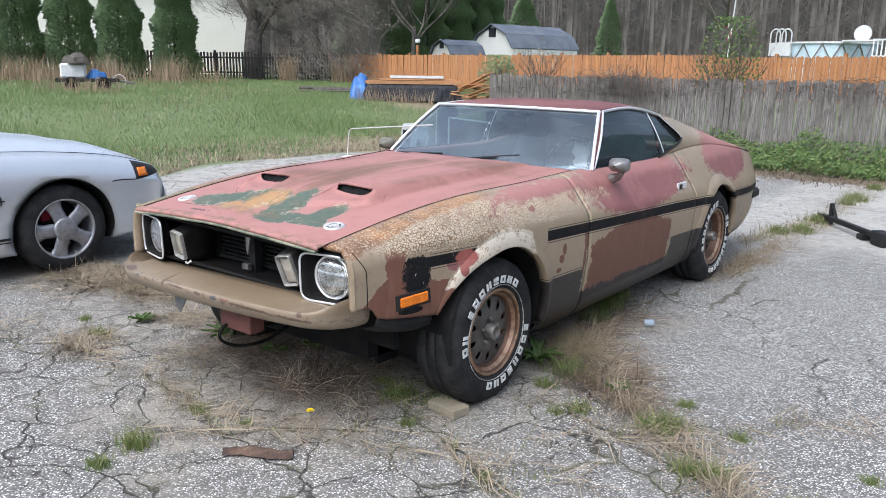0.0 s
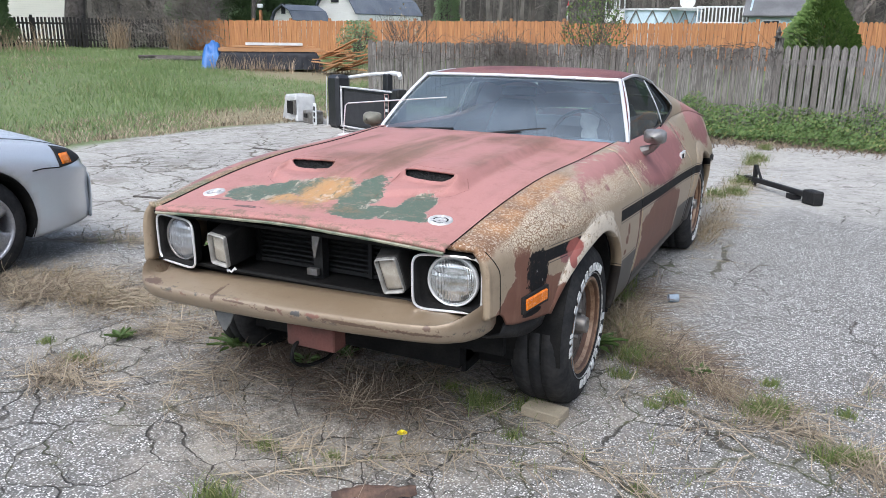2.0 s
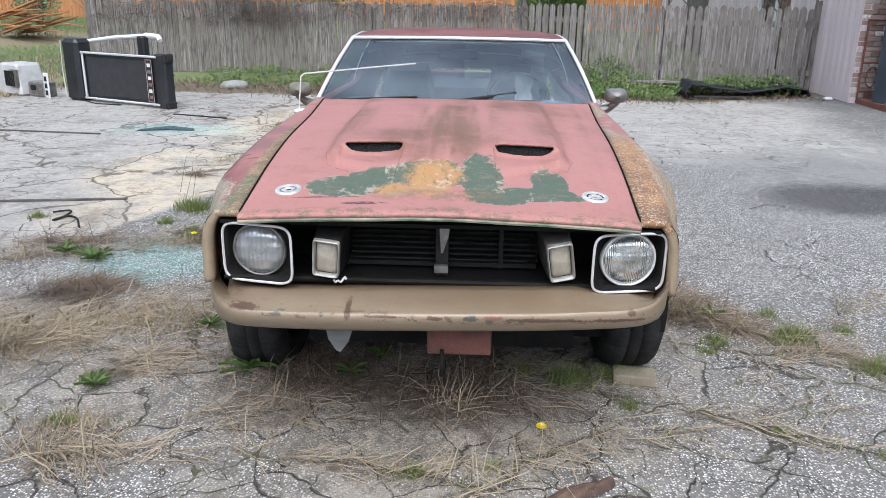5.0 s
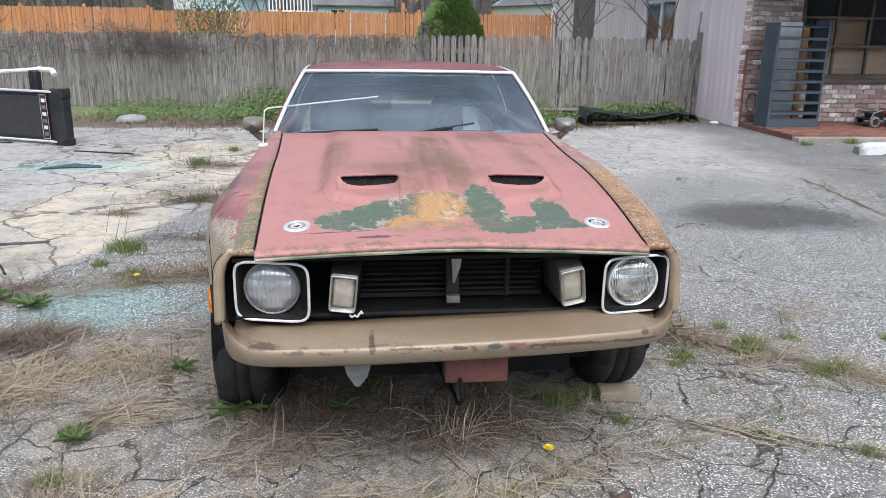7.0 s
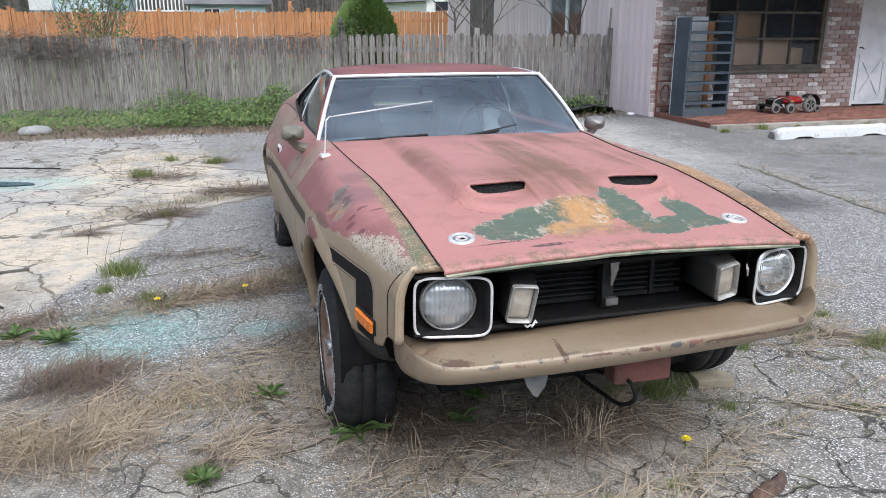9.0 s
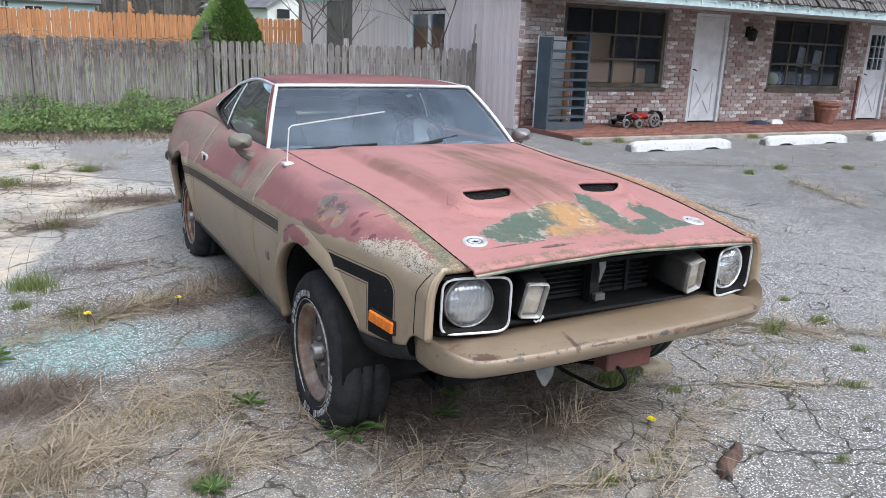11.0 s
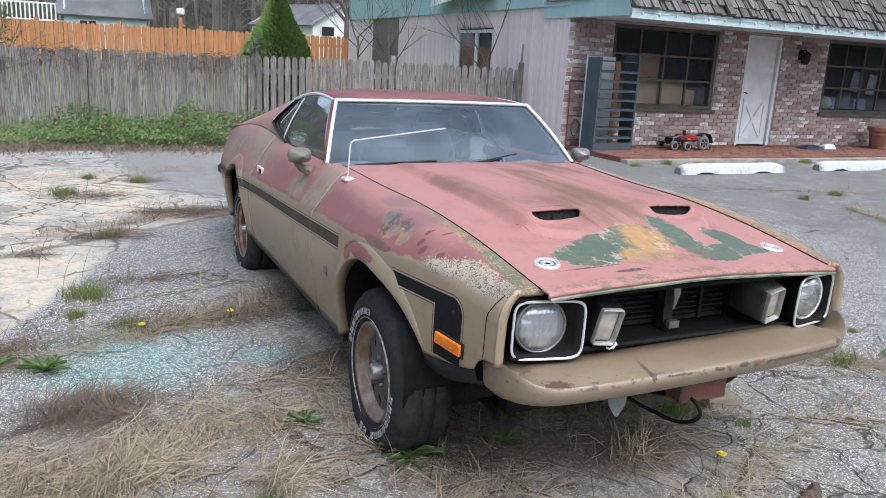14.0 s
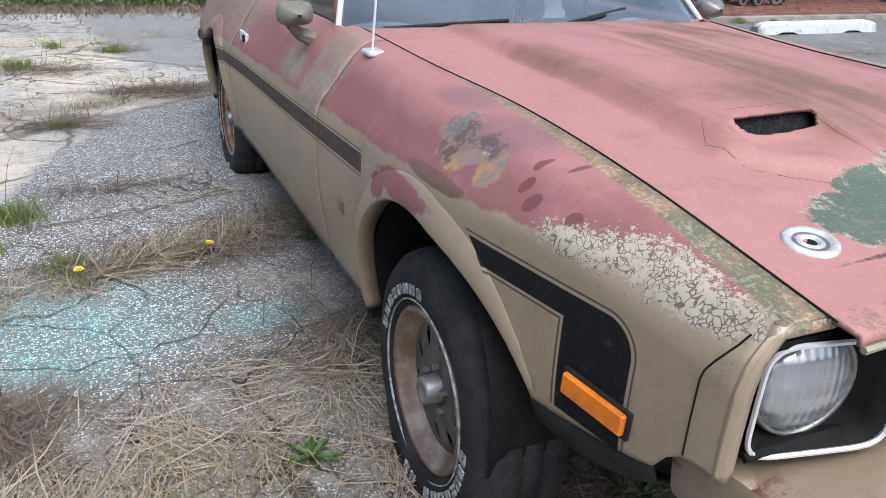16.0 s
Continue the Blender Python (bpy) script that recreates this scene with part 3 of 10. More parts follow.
# pink vertical boards along the side, teal boards above
SIDE_LEN = 11.65
side_core = bmesh.new()
box(side_core, 0.025, 0.12, 0.0, 2.55, 0, 5.0)
box(side_core, 0.025, 0.12, 4.35, SIDE_LEN, 0, 5.0)
box(side_core, 0.025, 0.12, 2.55, 4.35, 2.15, 5.0)
box(side_core, 0.025, 0.12, 2.55, 4.35, 0, 1.0)
part("wall_side", side_core, pink, building, "faded pink vertical board wall")
rng = random.Random(4)
y, i = 0.0, 0
boards = {}
while y < SIDE_LEN - 0.01:
    w = 0.2
    z0, z1 = 0.12, 2.47
    if 2.5 < y < 4.3:
        spans = [(2.17, 2.47), (0.12, 1.0)]
    else:
        spans = [(z0, z1)]
    for a, b in spans:
        key = (a, b)
        if key not in boards:
            p = abox(-0.005, 0.02, 0.004, w - 0.004, a, b)
            me = bpy.data.meshes.new("board")
            p.to_mesh(me), p.free()
            me.materials.append(pink)
            boards[key] = me
        o = new("board", boards[key])
        o.parent = building
        o.matrix_basis = pose(-rng.uniform(0, 0.004), y, 0)
    y += w
y = 0.0
tb = abox(-0.03, 0.02, 0.003, 0.097, 2.5, 5.0)
tme = bpy.data.meshes.new("teal_board")
tb.to_mesh(tme), tb.free()
tme.materials.append(teal)
while y < SIDE_LEN - 0.01:
    if y > 0.75:
        o = new("teal_board", tme)
        o.parent = building
        o.matrix_basis = pose(-rng.uniform(0, 0.003), y, 0)
    y += 0.1
part("drip_edge", abox(-0.045, 0.0, 0.0, SIDE_LEN, 2.47, 2.5), teal, building)
gable = grid([[(-0.03, -1.63, 2.28), (-0.03, -1.55, 2.5), (-0.03, 0.0, 4.6)], [(-0.03, 0.8, 2.28), (-0.03, 0.8, 2.5), (-0.03, 0.8, 4.75)]])
part("gable_end", gable, teal, building, "teal board gable end of the mansard", solid=0.03)
part("corner_board", abox(-0.065, -0.035, -0.62, 0.7, 2.55, 2.85), grey_wood, building, "grey weathered boards at the gable")
part("corner_board", abox(-0.065, -0.035, -0.3, 0.75, 2.9, 3.3), grey_wood, building)
part("grey_patch", abox(-0.02, -0.008, 7.7, 9.6, 0.2, 2.45), grey_wood, building, "grey weathered plywood patch")
# side window
sw = part("side_window", abox(-0.02, 0.1, 2.55, 2.63, 1.0, 2.16), pink, building, "white sliding window in a pink surround")
wb = bmesh.new()
for a in ((2.63, 2.7, 1.05, 2.1), (3.36, 3.43, 1.05, 2.1), (4.2, 4.27, 1.05, 2.1)):
    box(wb, 0.0, 0.06, *a)
box(wb, 0.0, 0.06, 2.63, 4.27, 2.06, 2.12)
box(wb, 0.0, 0.06, 2.63, 4.27, 1.0, 1.06)
part("window_frame", wb, white_paint, sw)
part("pane", abox(0.03, 0.036, 2.68, 4.22, 1.05, 2.07), shop_glass, sw)
part("surround", abox(-0.02, 0.1, 4.27, 4.35, 1.0, 2.16), pink, sw)
# dark sheet behind the pane in place of the unlit room
part("dark_sheet", abox(0.1, 0.11, 2.6, 4.3, 1.0, 2.15), unlit_dark, sw)
# torn awning
aw = grid([[(-0.03, 2.5, 2.95), (-0.03, 3.6, 2.97), (-0.03, 4.95, 2.9)], [(-0.35, 2.45, 2.78), (-0.35, 3.6, 2.8), (-0.33, 5.0, 2.72)], [(-0.37, 2.45, 2.68), (-0.36, 3.5, 2.72), (-0.35, 5.0, 2.6)]])
part("awning", aw, white_paint, building, "torn grey-white window awning", solid=0.015)

# mansard: eave, soffit, shakes in overlapping courses
EY = 6.8 - BY
part("fascia", abox(-0.03, BX1 - BX, EY, EY + 0.04, 2.24, 2.38), plain("pale_teal_trim", (0.5, 0.62, 0.62), (0.4, 0.5, 0.5), 0.6), building, "pale teal eave board")
part("soffit", abox(0, BX1 - BX, EY + 0.04, 0.2, 2.3, 2.33), white_paint, building)
slope = math.atan2(2.25, 1.65)
deck = grid([[(-0.02, EY, 2.36), (BX1 - BX, EY, 2.36)], [(-0.02, EY + 1.65, 2.36 + 2.25), (BX1 - BX, EY + 1.65, 2.36 + 2.25)]])
# painted dark so that the gaps between shakes read as shadow
part("roof_slope", deck, unlit_dark, building, "steep slope under weathered wood shakes", solid=0.05)
shakes = []
for k in range(5):
    p = box(bmesh.new(), 0.003, 0.06 + 0.016 * k, 0.0, 0.34, 0.0, 0.024 + 0.006 * k)
    me = bpy.data.meshes.new("shake")
    p.to_mesh(me), p.free()
    me.materials.append(shake)
    shakes.append((me, 0.063 + 0.016 * k))
rest = bmesh.new()
count = 0
for row in range(16):
    s = row * 0.175
    x = -0.05 - rng.uniform(0, 0.1)
    while x < BX1 - BX:
        me, w = shakes[rng.randrange(5)]
        yy, zz = EY - 0.05 + s * math.cos(slope), 2.37 + s * math.sin(slope)
        m = pose(x, yy + rng.uniform(-0.035, 0.025), zz + rng.uniform(-0.012, 0.02), math.degrees(slope) - 5 + rng.uniform(-1, 1), 0, rng.uniform(-1.5, 1.5))
        if count < 300 and x < 7.5 and row < 7:
            o = new("shake", me)
            o.parent = building
            o.matrix_basis = m
            count += 1
        else:
            vs = [rest.verts.new(m @ v.co) for v in me.vertices]
            for q in me.polygons:
                rest.faces.new([vs[i] for i in q.vertices])
        x += w + rng.uniform(0.006, 0.028)
tagged(part("shake_field", rest, shake_rest, building), kind="stuff")

# brick faces
BL, BH, J = 0.2, 0.062, 0.01
bme = {}


def brick_size(w):
    w = round(w, 2)
    if w not in bme:
        p = abox(0, w, 0, 0.02, 0, BH, bevel=0.004)
        me = bpy.data.meshes.new("brick")
        p.to_mesh(me), p.free()
        me.materials.append(brick_mat)
        bme[w] = me
    return bme[w]


rest = bmesh.new()
count = 0
row = 0
z = PORCH + 0.005
while z + BH < WTOP - 0.02:
    x = BX - (row % 2) * (BL + J) / 2
    while x < BX1:
        a, b = max(x, BX), min(x + BL, BX1)
        spans = [(a, b)]
        for x0, x1, z0, z1 in OPEN:
            if z + BH > z0 - 0.02 and z < z1 + 0.02:
                out = []
                for p, q in spans:
                    if q <= x0 - 0.02 or p >= x1 + 0.02:
                        out.append((p, q))
                    else:
                        if p < x0 - 0.03:
                            out.append((p, x0 - 0.02))
                        if q > x1 + 0.03:
                            out.append((x1 + 0.02, q))
                spans = out
        for p, q in spans:
            if q - p < 0.03:
                continue
            m = pose(p - BX, -rng.uniform(0.002, 0.008), z, 0, rng.uniform(-0.3, 0.3), 0)
            me = brick_size(q - p)
            if count < 300 and 8.7 < x < 11.7:
                o = new("brick", me)
                o.parent = wall_front
                o.matrix_basis = m
                count += 1
            else:
                vs = [rest.verts.new(m @ v.co) for v in me.vertices]
                for f in me.polygons:
                    rest.faces.new([vs[i] for i in f.vertices])
        x += BL + J
    z += BH + J
    row += 1
tagged(part("brick_field", rest, brick_rest, wall_front), kind="stuff")


def shop_window(x0, x1, z0, z1, cols, rows, name):
    w = thing(name, "large dark multi-pane shop window with brown frame", "window", (x0, BY, z0), kind="structure")
    W, H = x1 - x0, z1 - z0
    f = bmesh.new()
    box(f, 0, 0.07, 0.03, 0.16, 0, H), box(f, W - 0.07, W, 0.03, 0.16, 0, H)
    box(f, 0.07, W - 0.07, 0.03, 0.16, 0, 0.07), box(f, 0.07, W - 0.07, 0.03, 0.16, H - 0.07, H)
    part("window_frame", f, dark_frame, w)
    part("window_sill", abox(-0.05, W + 0.05, -0.06, 0.03, -0.05, 0.0), dark_frame, w)
    for c in range(1, cols):
        x = 0.07 + (W - 0.14) * c / cols
        part("muntin", abox(x - 0.018, x + 0.018, 0.06, 0.1, 0.07, H - 0.07), dark_frame, w)
    for r in range(1, rows):
        zz = 0.07 + (H - 0.14) * r / rows
        part("muntin", abox(0.07, W - 0.07, 0.055, 0.105, zz - 0.018, zz + 0.018), dark_frame, w)
    for c in range(cols):
        for r in range(rows):
            a, b = 0.07 + (W - 0.14) * c / cols + 0.018, 0.07 + (W - 0.14) * (c + 1) / cols - 0.018
            d, e = 0.07 + (H - 0.14) * r / rows + 0.018, 0.07 + (H - 0.14) * (r + 1) / rows - 0.018
            pane = part("pane", abox(a, b, 0.078, 0.082, d, e), shop_glass, w)
            pane.visible_shadow = False
            pane.data.materials.append(clear_back)
            for q in pane.data.polygons:
                q.material_index = 0 if q.normal.y < -0.9 else 1
    return w


shop_window(6.42, 8.77, 0.85, 2.26, 4, 3, "window_1")
shop_window(11.62, 13.95, 0.85, 2.28, 4, 3, "window_2")


def shop_door(x0, x1, name, lights):
    d = thing(name, "white panel door with crossbuck lower half", "door", (x0, BY, PORCH), kind="structure")
    W, H = x1 - x0, 2.05
    f = bmesh.new()
    box(f, 0, 0.06, 0.02, 0.16, 0, H), box(f, W - 0.06, W, 0.02, 0.16, 0, H), box(f, 0.06, W - 0.06, 0.02, 0.16, H - 0.05, H)
    part("door_frame", f, white_paint, d)
    part("leaf", abox(0.065, W - 0.065, 0.08, 0.12, 0.02, H - 0.055), white_paint, d)
    t = bmesh.new()
    a, b, lo, hi = 0.14, W - 0.14, 0.16, 0.82
    for q in ((a, a + 0.07, lo, hi), (b - 0.07, b, lo, hi), (a, b, lo - 0.07, lo), (a, b, hi, hi + 0.07)):
        box(t, q[0], q[1], 0.062, 0.08, q[2], q[3])
    part("rail", t, white_paint, d)
    for s in (1, -1):
        p = abox(-0.42, 0.42, 0.064, 0.079, -0.03, 0.03)
        bmesh.ops.rotate(p, verts=p.verts, cent=(0, 0, 0), matrix=Euler((0, s * math.atan2(hi - lo, b - a - 0.14), 0)).to_matrix())
        bmesh.ops.translate(p, verts=p.verts, vec=((a + b) / 2, 0.001 * s, (lo + hi) / 2))
        part("brace", p, white_paint, d)
    if lights:
        part("glazing", abox(0.2, W - 0.2, 0.07, 0.078, 1.1, 1.85), shop_glass, d)
        # dark sheet in place of the unlit inside behind the door glass
        part("dark_backing", abox(0.2, W - 0.2, 0.0785, 0.0795, 1.1, 1.85), unlit_dark, d)
        for c in range(1, 3):
            x = 0.2 + (W - 0.4) * c / 3
            part("muntin", abox(x - 0.01, x + 0.01, 0.06, 0.07, 1.1, 1.85), white_paint, d)
        for r in range(1, 3):
            part("muntin", abox(0.2, W - 0.2, 0.061, 0.0695, 1.1 + 0.25 * r - 0.01, 1.1 + 0.25 * r + 0.01), white_paint, d)
    part("door_handle", atube([(0.13, 0.08, 1.0), (0.13, 0.03, 1.0), (0.16, 0.02, 0.98)], 0.012), dark_frame, d)
    return d


shop_door(9.48, 10.36, "door_1", False)
shop_door(14.65, 15.55, "door_2", True)

# porch of laid bricks with a concrete edge
paver = plain("porch_brick", (0.27, 0.115, 0.08), (0.17, 0.08, 0.06), 0.88, scale=3, by_piece=0.6)
porch = thing("porch", "red brick porch with a pale concrete edge", "porch", (5.6, 6.85, 0), kind="structure")
part("slab", abox(0, 13.4, 0.02, 1.58, 0, PORCH - 0.02), paver, porch, "worn red brick porch base")
part("edge", abox(0, 13.4, -0.16, 0.016, 0, 0.165), plain("kerb_concrete", (0.36, 0.33, 0.29), (0.2, 0.18, 0.15), 0.92, scale=4, relief=0.5), porch)
pp = abox(0, 0.2, 0, 0.095, 0, 0.022)
pme = bpy.data.meshes.new("paver")
pp.to_mesh(pme), pp.free()
pme.materials.append(paver)
rest = bmesh.new()
count = 0
for r in range(15):
    x = -(r % 2) * 0.1
    while x < 13.2:
        m = pose(max(x, 0), 0.03 + r * 0.103, PORCH - 0.022 + rng.uniform(-0.004, 0.002), 0, 0, rng.uniform(-1, 1))
        if count < 300 and r < 8 and x < 8:
            o = new("paver", pme)
            o.parent = porch
            o.matrix_basis = m
            count += 1
        else:
            vs = [rest.verts.new(m @ v.co) for v in pme.vertices]
            for f in pme.polygons:
                rest.faces.new([vs[i] for i in f.vertices])
        x += 0.208
tagged(part("paver_field", rest, paver, porch), kind="stuff")

# wheel stops
M = Mat("chipped_white_concrete")
stop_mat = M.mix(M.noise(5, 5, 0.7), (0.6, 0.61, 0.61), (0.44, 0.44, 0.43))
stop_mat = M.mix(M.step(M.noise(12, 7, 0.8), 0.55, 0.64, 0, 0.8), stop_mat, (0.2, 0.19, 0.175))
worn_end = M.step(M.add(M.math("ABSOLUTE", M.xyz()[0]), M.mul(M.math("SUBTRACT", M.noise(9, 6, 0.8), 0.5), 0.35)), 0.92, 1.06)
stop_mat = M.done(M.mix(M.mul(worn_end, 0.85), stop_mat, (0.13, 0.125, 0.115)), 0.88, 0.0, M.bump(M.noise(60, 5), 0.4, 0.004))


def wheel_stop(at, turn=0.0):
    rows = []
    n = 22
    for i in range(n + 1):
        x = -1.05 + 2.1 * i / n
        e = 0.012 if i in (0, n) else 0.0
        foot = 0.03 if abs(abs(x) - 0.55) < 0.12 else 0.0
        z1 = 0.15 - 0.055 * max(0.0, 1 - (1.05 - abs(x)) / 0.14) + 0.004 * noise.noise((x * 6, at[0], 0))
        rows.append([(x, -0.085 + e, foot), (x, -0.07 + e, z1 - 0.03), (x, -0.045, z1), (x, 0.045, z1), (x, 0.07 - e, z1 - 0.03), (x, 0.085 - e, foot)])
    bm = grid(rows, closed=True)
    bm.faces.new([bm.verts[i] for i in range(6)]) if bm.verts.ensure_lookup_table() is None else None
    bm.verts.ensure_lookup_table()
    bm.faces.new([bm.verts[i] for i in range(len(bm.verts) - 6, len(bm.verts))][::-1])
    bmesh.ops.recalc_face_normals(bm, faces=bm.faces)
    ob = part("wheel_stop", bm, stop_mat, label="white-painted chipped concrete wheel stop on the asphalt")
    ob.matrix_basis = pose(at[0], at[1], gz(*at) - 0.005, 0, 0, turn)
    return tagged(ob, category="wheel stop", group="wheel stops along the shop front")


for at, t in (((7.0, 5.98), 0.5), ((9.95, 6.06), 0.0), ((12.8, 6.1), 0.5)):
    wheel_stop(at, t)

# ---- paint of the old coupe ----
def band(M, v, lo, hi, soft=0.004):
    return M.mul(M.step(v, lo - soft, lo + soft), M.step(v, hi + soft, hi - soft))


def any_of(M, *masks):
    out = masks[0]
    for m in masks[1:]:
        out = M.big(out, m)
    return out


PRIMER, PRIMER2 = (0.405, 0.195, 0.172), (0.325, 0.14, 0.122)
# primer with the shade of sideways-facing panels put into the colour
SHADED_PRIMER, SHADED_PRIMER2 = (0.255, 0.105, 0.098), (0.175, 0.066, 0.063)
GOLD, GOLD2 = (0.37, 0.29, 0.2), (0.3, 0.23, 0.155)
CREAM = (0.62, 0.55, 0.45)


def paint_hood():
    M = Mat("hood_primer_paint")
    X, Y, Z = M.xyz()
    AX = M.math("ABSOLUTE", X)
    w = M.math("SUBTRACT", M.noise(6, 6, 0.75), 0.5)
    w2 = M.math("SUBTRACT", M.noise(26, 6, 0.8), 0.5)
    rag = M.add(M.mul(w, 1.5), M.mul(w2, 1.3))
    col = M.mix(M.noise(1.7, 6, 0.65), PRIMER, PRIMER2)
    col = M.mix(M.step(M.noise(3.5, 6, 0.75), 0.5, 0.75, 0, 0.55), col, (0.44, 0.215, 0.187))
    col = M.mix(M.step(M.noise(5.5, 7, 0.8), 0.5, 0.68, 0, 0.45), col, (0.2, 0.085, 0.06))
    # dull olive and brown streaks down the middle and along the raised edges, where ridge shade is painted in too
    streak = M.noise(1.0, 5, 0.55, M.scaled((9, 0.9, 1)))
    scuff = M.step(M.noise(3.5, 4, 0.6), 0.3, 0.6)
    mid = M.mul(M.blob((0.02, 0.3, 0.95), (0.17, 0.8, 1), M.mul(w, 1.5), 0.5), M.mul(M.step(streak, 0.32, 0.58), scuff))
    col = M.mix(M.mul(mid, 0.9), col, (0.15, 0.085, 0.045))
    worn = any_of(M, M.blob((0.4, 0.35, 0.95), (0.07, 0.75, 1), M.mul(w, 1.2), 0.5), M.blob((-0.4, 0.3, 0.95), (0.06, 0.65, 1), M.mul(w, 1.2), 0.5), M.blob((0.2, 0.62, 0.95), (0.34, 0.22, 1), M.mul(w, 1.8), 0.5), M.blob((-0.1, -0.2, 0.95), (0.2, 0.22, 1), M.mul(w, 1.8), 0.5), M.blob((0.62, 0.0, 0.95), (0.06, 0.8, 1), M.mul(w, 1.5), 0.5))
    edge = M.mul(worn, M.mul(M.step(streak, 0.3, 0.62), scuff))
    col = M.mix(M.mul(edge, 0.85), col, (0.15, 0.075, 0.045))
    # old green coat showing through, half rubbed away again
    green = any_of(
        M,
        M.blob((-0.32, -0.62, 0.88), (0.14, 0.09, 1), M.mul(rag, 0.6)),
        M.blob((-0.24, -0.58, 0.88), (0.11, 0.1, 1), M.mul(rag, 0.6)),
        M.blob((-0.04, -0.55, 0.88), (0.17, 0.1, 1), rag),
        M.blob((0.13, -0.56, 0.88), (0.075, 0.17, 1), rag),
        M.blob((0.3, -0.665, 0.88), (0.16, 0.055, 1), M.mul(rag, 0.8)),
        M.blob((0.365, -0.57, 0.88), (0.06, 0.14, 1), M.mul(rag, 0.6)),
        M.blob((0.19, -0.72, 0.88), (0.1, 0.04, 1), rag),
    )
    rim = M.mul(M.math("SUBTRACT", 1.0, M.math("ABSOLUTE", M.math("SUBTRACT", M.mul(green, 2.0), 1.0))), M.step(M.noise(40, 3), 0.45, 0.6))
    patch = M.mix(M.noise(14, 6, 0.75), (0.03, 0.07, 0.045), (0.07, 0.125, 0.085))
    patch = M.mix(M.step(M.noise(1.0, 6, 0.75, M.scaled((10, 24, 8))), 0.52, 0.66, 0, 0.7), patch, (0.2, 0.16, 0.11))
    col = M.mix(M.mul(green, 0.93), col, patch)
    col = M.mix(M.mul(rim, 0.7), col, (0.5, 0.42, 0.36))
    bare = M.mul(green, M.step(M.noise(1.0, 7, 0.78, M.scaled((13, 8, 8))), 0.555, 0.62))
    col = M.mix(M.mul(bare, 0.8), col, (0.4, 0.35, 0.27))
    ochre = any_of(M, M.blob((-0.03, -0.58, 0.88), (0.095, 0.13, 1), M.mul(rag, 1.1), 0.3), M.blob((-0.15, -0.66, 0.88), (0.06, 0.05, 1), rag, 0.3))
    col = M.mix(M.mul(ochre, M.step(M.noise(1.0, 7, 0.8, M.scaled((34, 11, 11))), 0.33, 0.5)), col, M.mix(M.noise(1.0, 6, 0.8, M.scaled((40, 9, 9))), (0.4, 0.17, 0.045), (0.36, 0.25, 0.12)))
    col = M.mix(M.mul(M.mul(ochre, M.step(M.noise(15, 5, 0.8), 0.54, 0.6)), 0.8), col, (0.44, 0.36, 0.28))
    olive = M.mul(M.blob((0.0, -0.7, 0.88), (0.2, 0.045, 1), rag, 0.4), M.step(M.noise(30, 6, 0.8), 0.42, 0.55))
    col = M.mix(M.mul(olive, 0.7), col, (0.17, 0.115, 0.06))
    scar = M.mul(any_of(M, M.blob((-0.24, -0.765, 0.88), (0.07, 0.01, 1), rag, 0.2), M.blob((-0.37, -0.715, 0.88), (0.12, 0.005, 1), M.mul(rag, 0.7), 0.2)), M.step(M.noise(33, 5, 0.8), 0.42, 0.5))
    col = M.mix(M.mul(scar, 0.9), col, (0.05, 0.035, 0.03))
    # rust along the front lip, fine speckle all over
    lip = M.mul(M.step(M.add(Y, M.mul(w2, 0.09)), -0.785, -0.81), M.step(M.noise(19, 7, 0.85), 0.46, 0.58))
    col = M.mix(M.mul(lip, 0.75), col, (0.13, 0.1, 0.06))
    spots = M.mul(M.step(M.noise(21, 7, 0.8), 0.63, 0.7), M.step(Y, 0.2, -0.6, 0.25, 1))
    col = M.mix(M.mul(spots, 0.65), col, (0.12, 0.05, 0.036))
    fine = M.noise(160, 3)
    col = M.mix(M.step(fine, 0.55, 0.72, 0, 0.3), col, (0.52, 0.3, 0.26))
    col = M.mix(M.step(M.noise(48, 6, 0.8), 0.56, 0.68, 0, 0.35), col, (0.2, 0.085, 0.07))
    return M.done(col, M.step(fine, 0.2, 0.8, 0.46, 0.66), 0.0, M.bump(M.add(M.mul(fine, 0.3), M.mul(green, -0.5)), 0.25, 0.002))


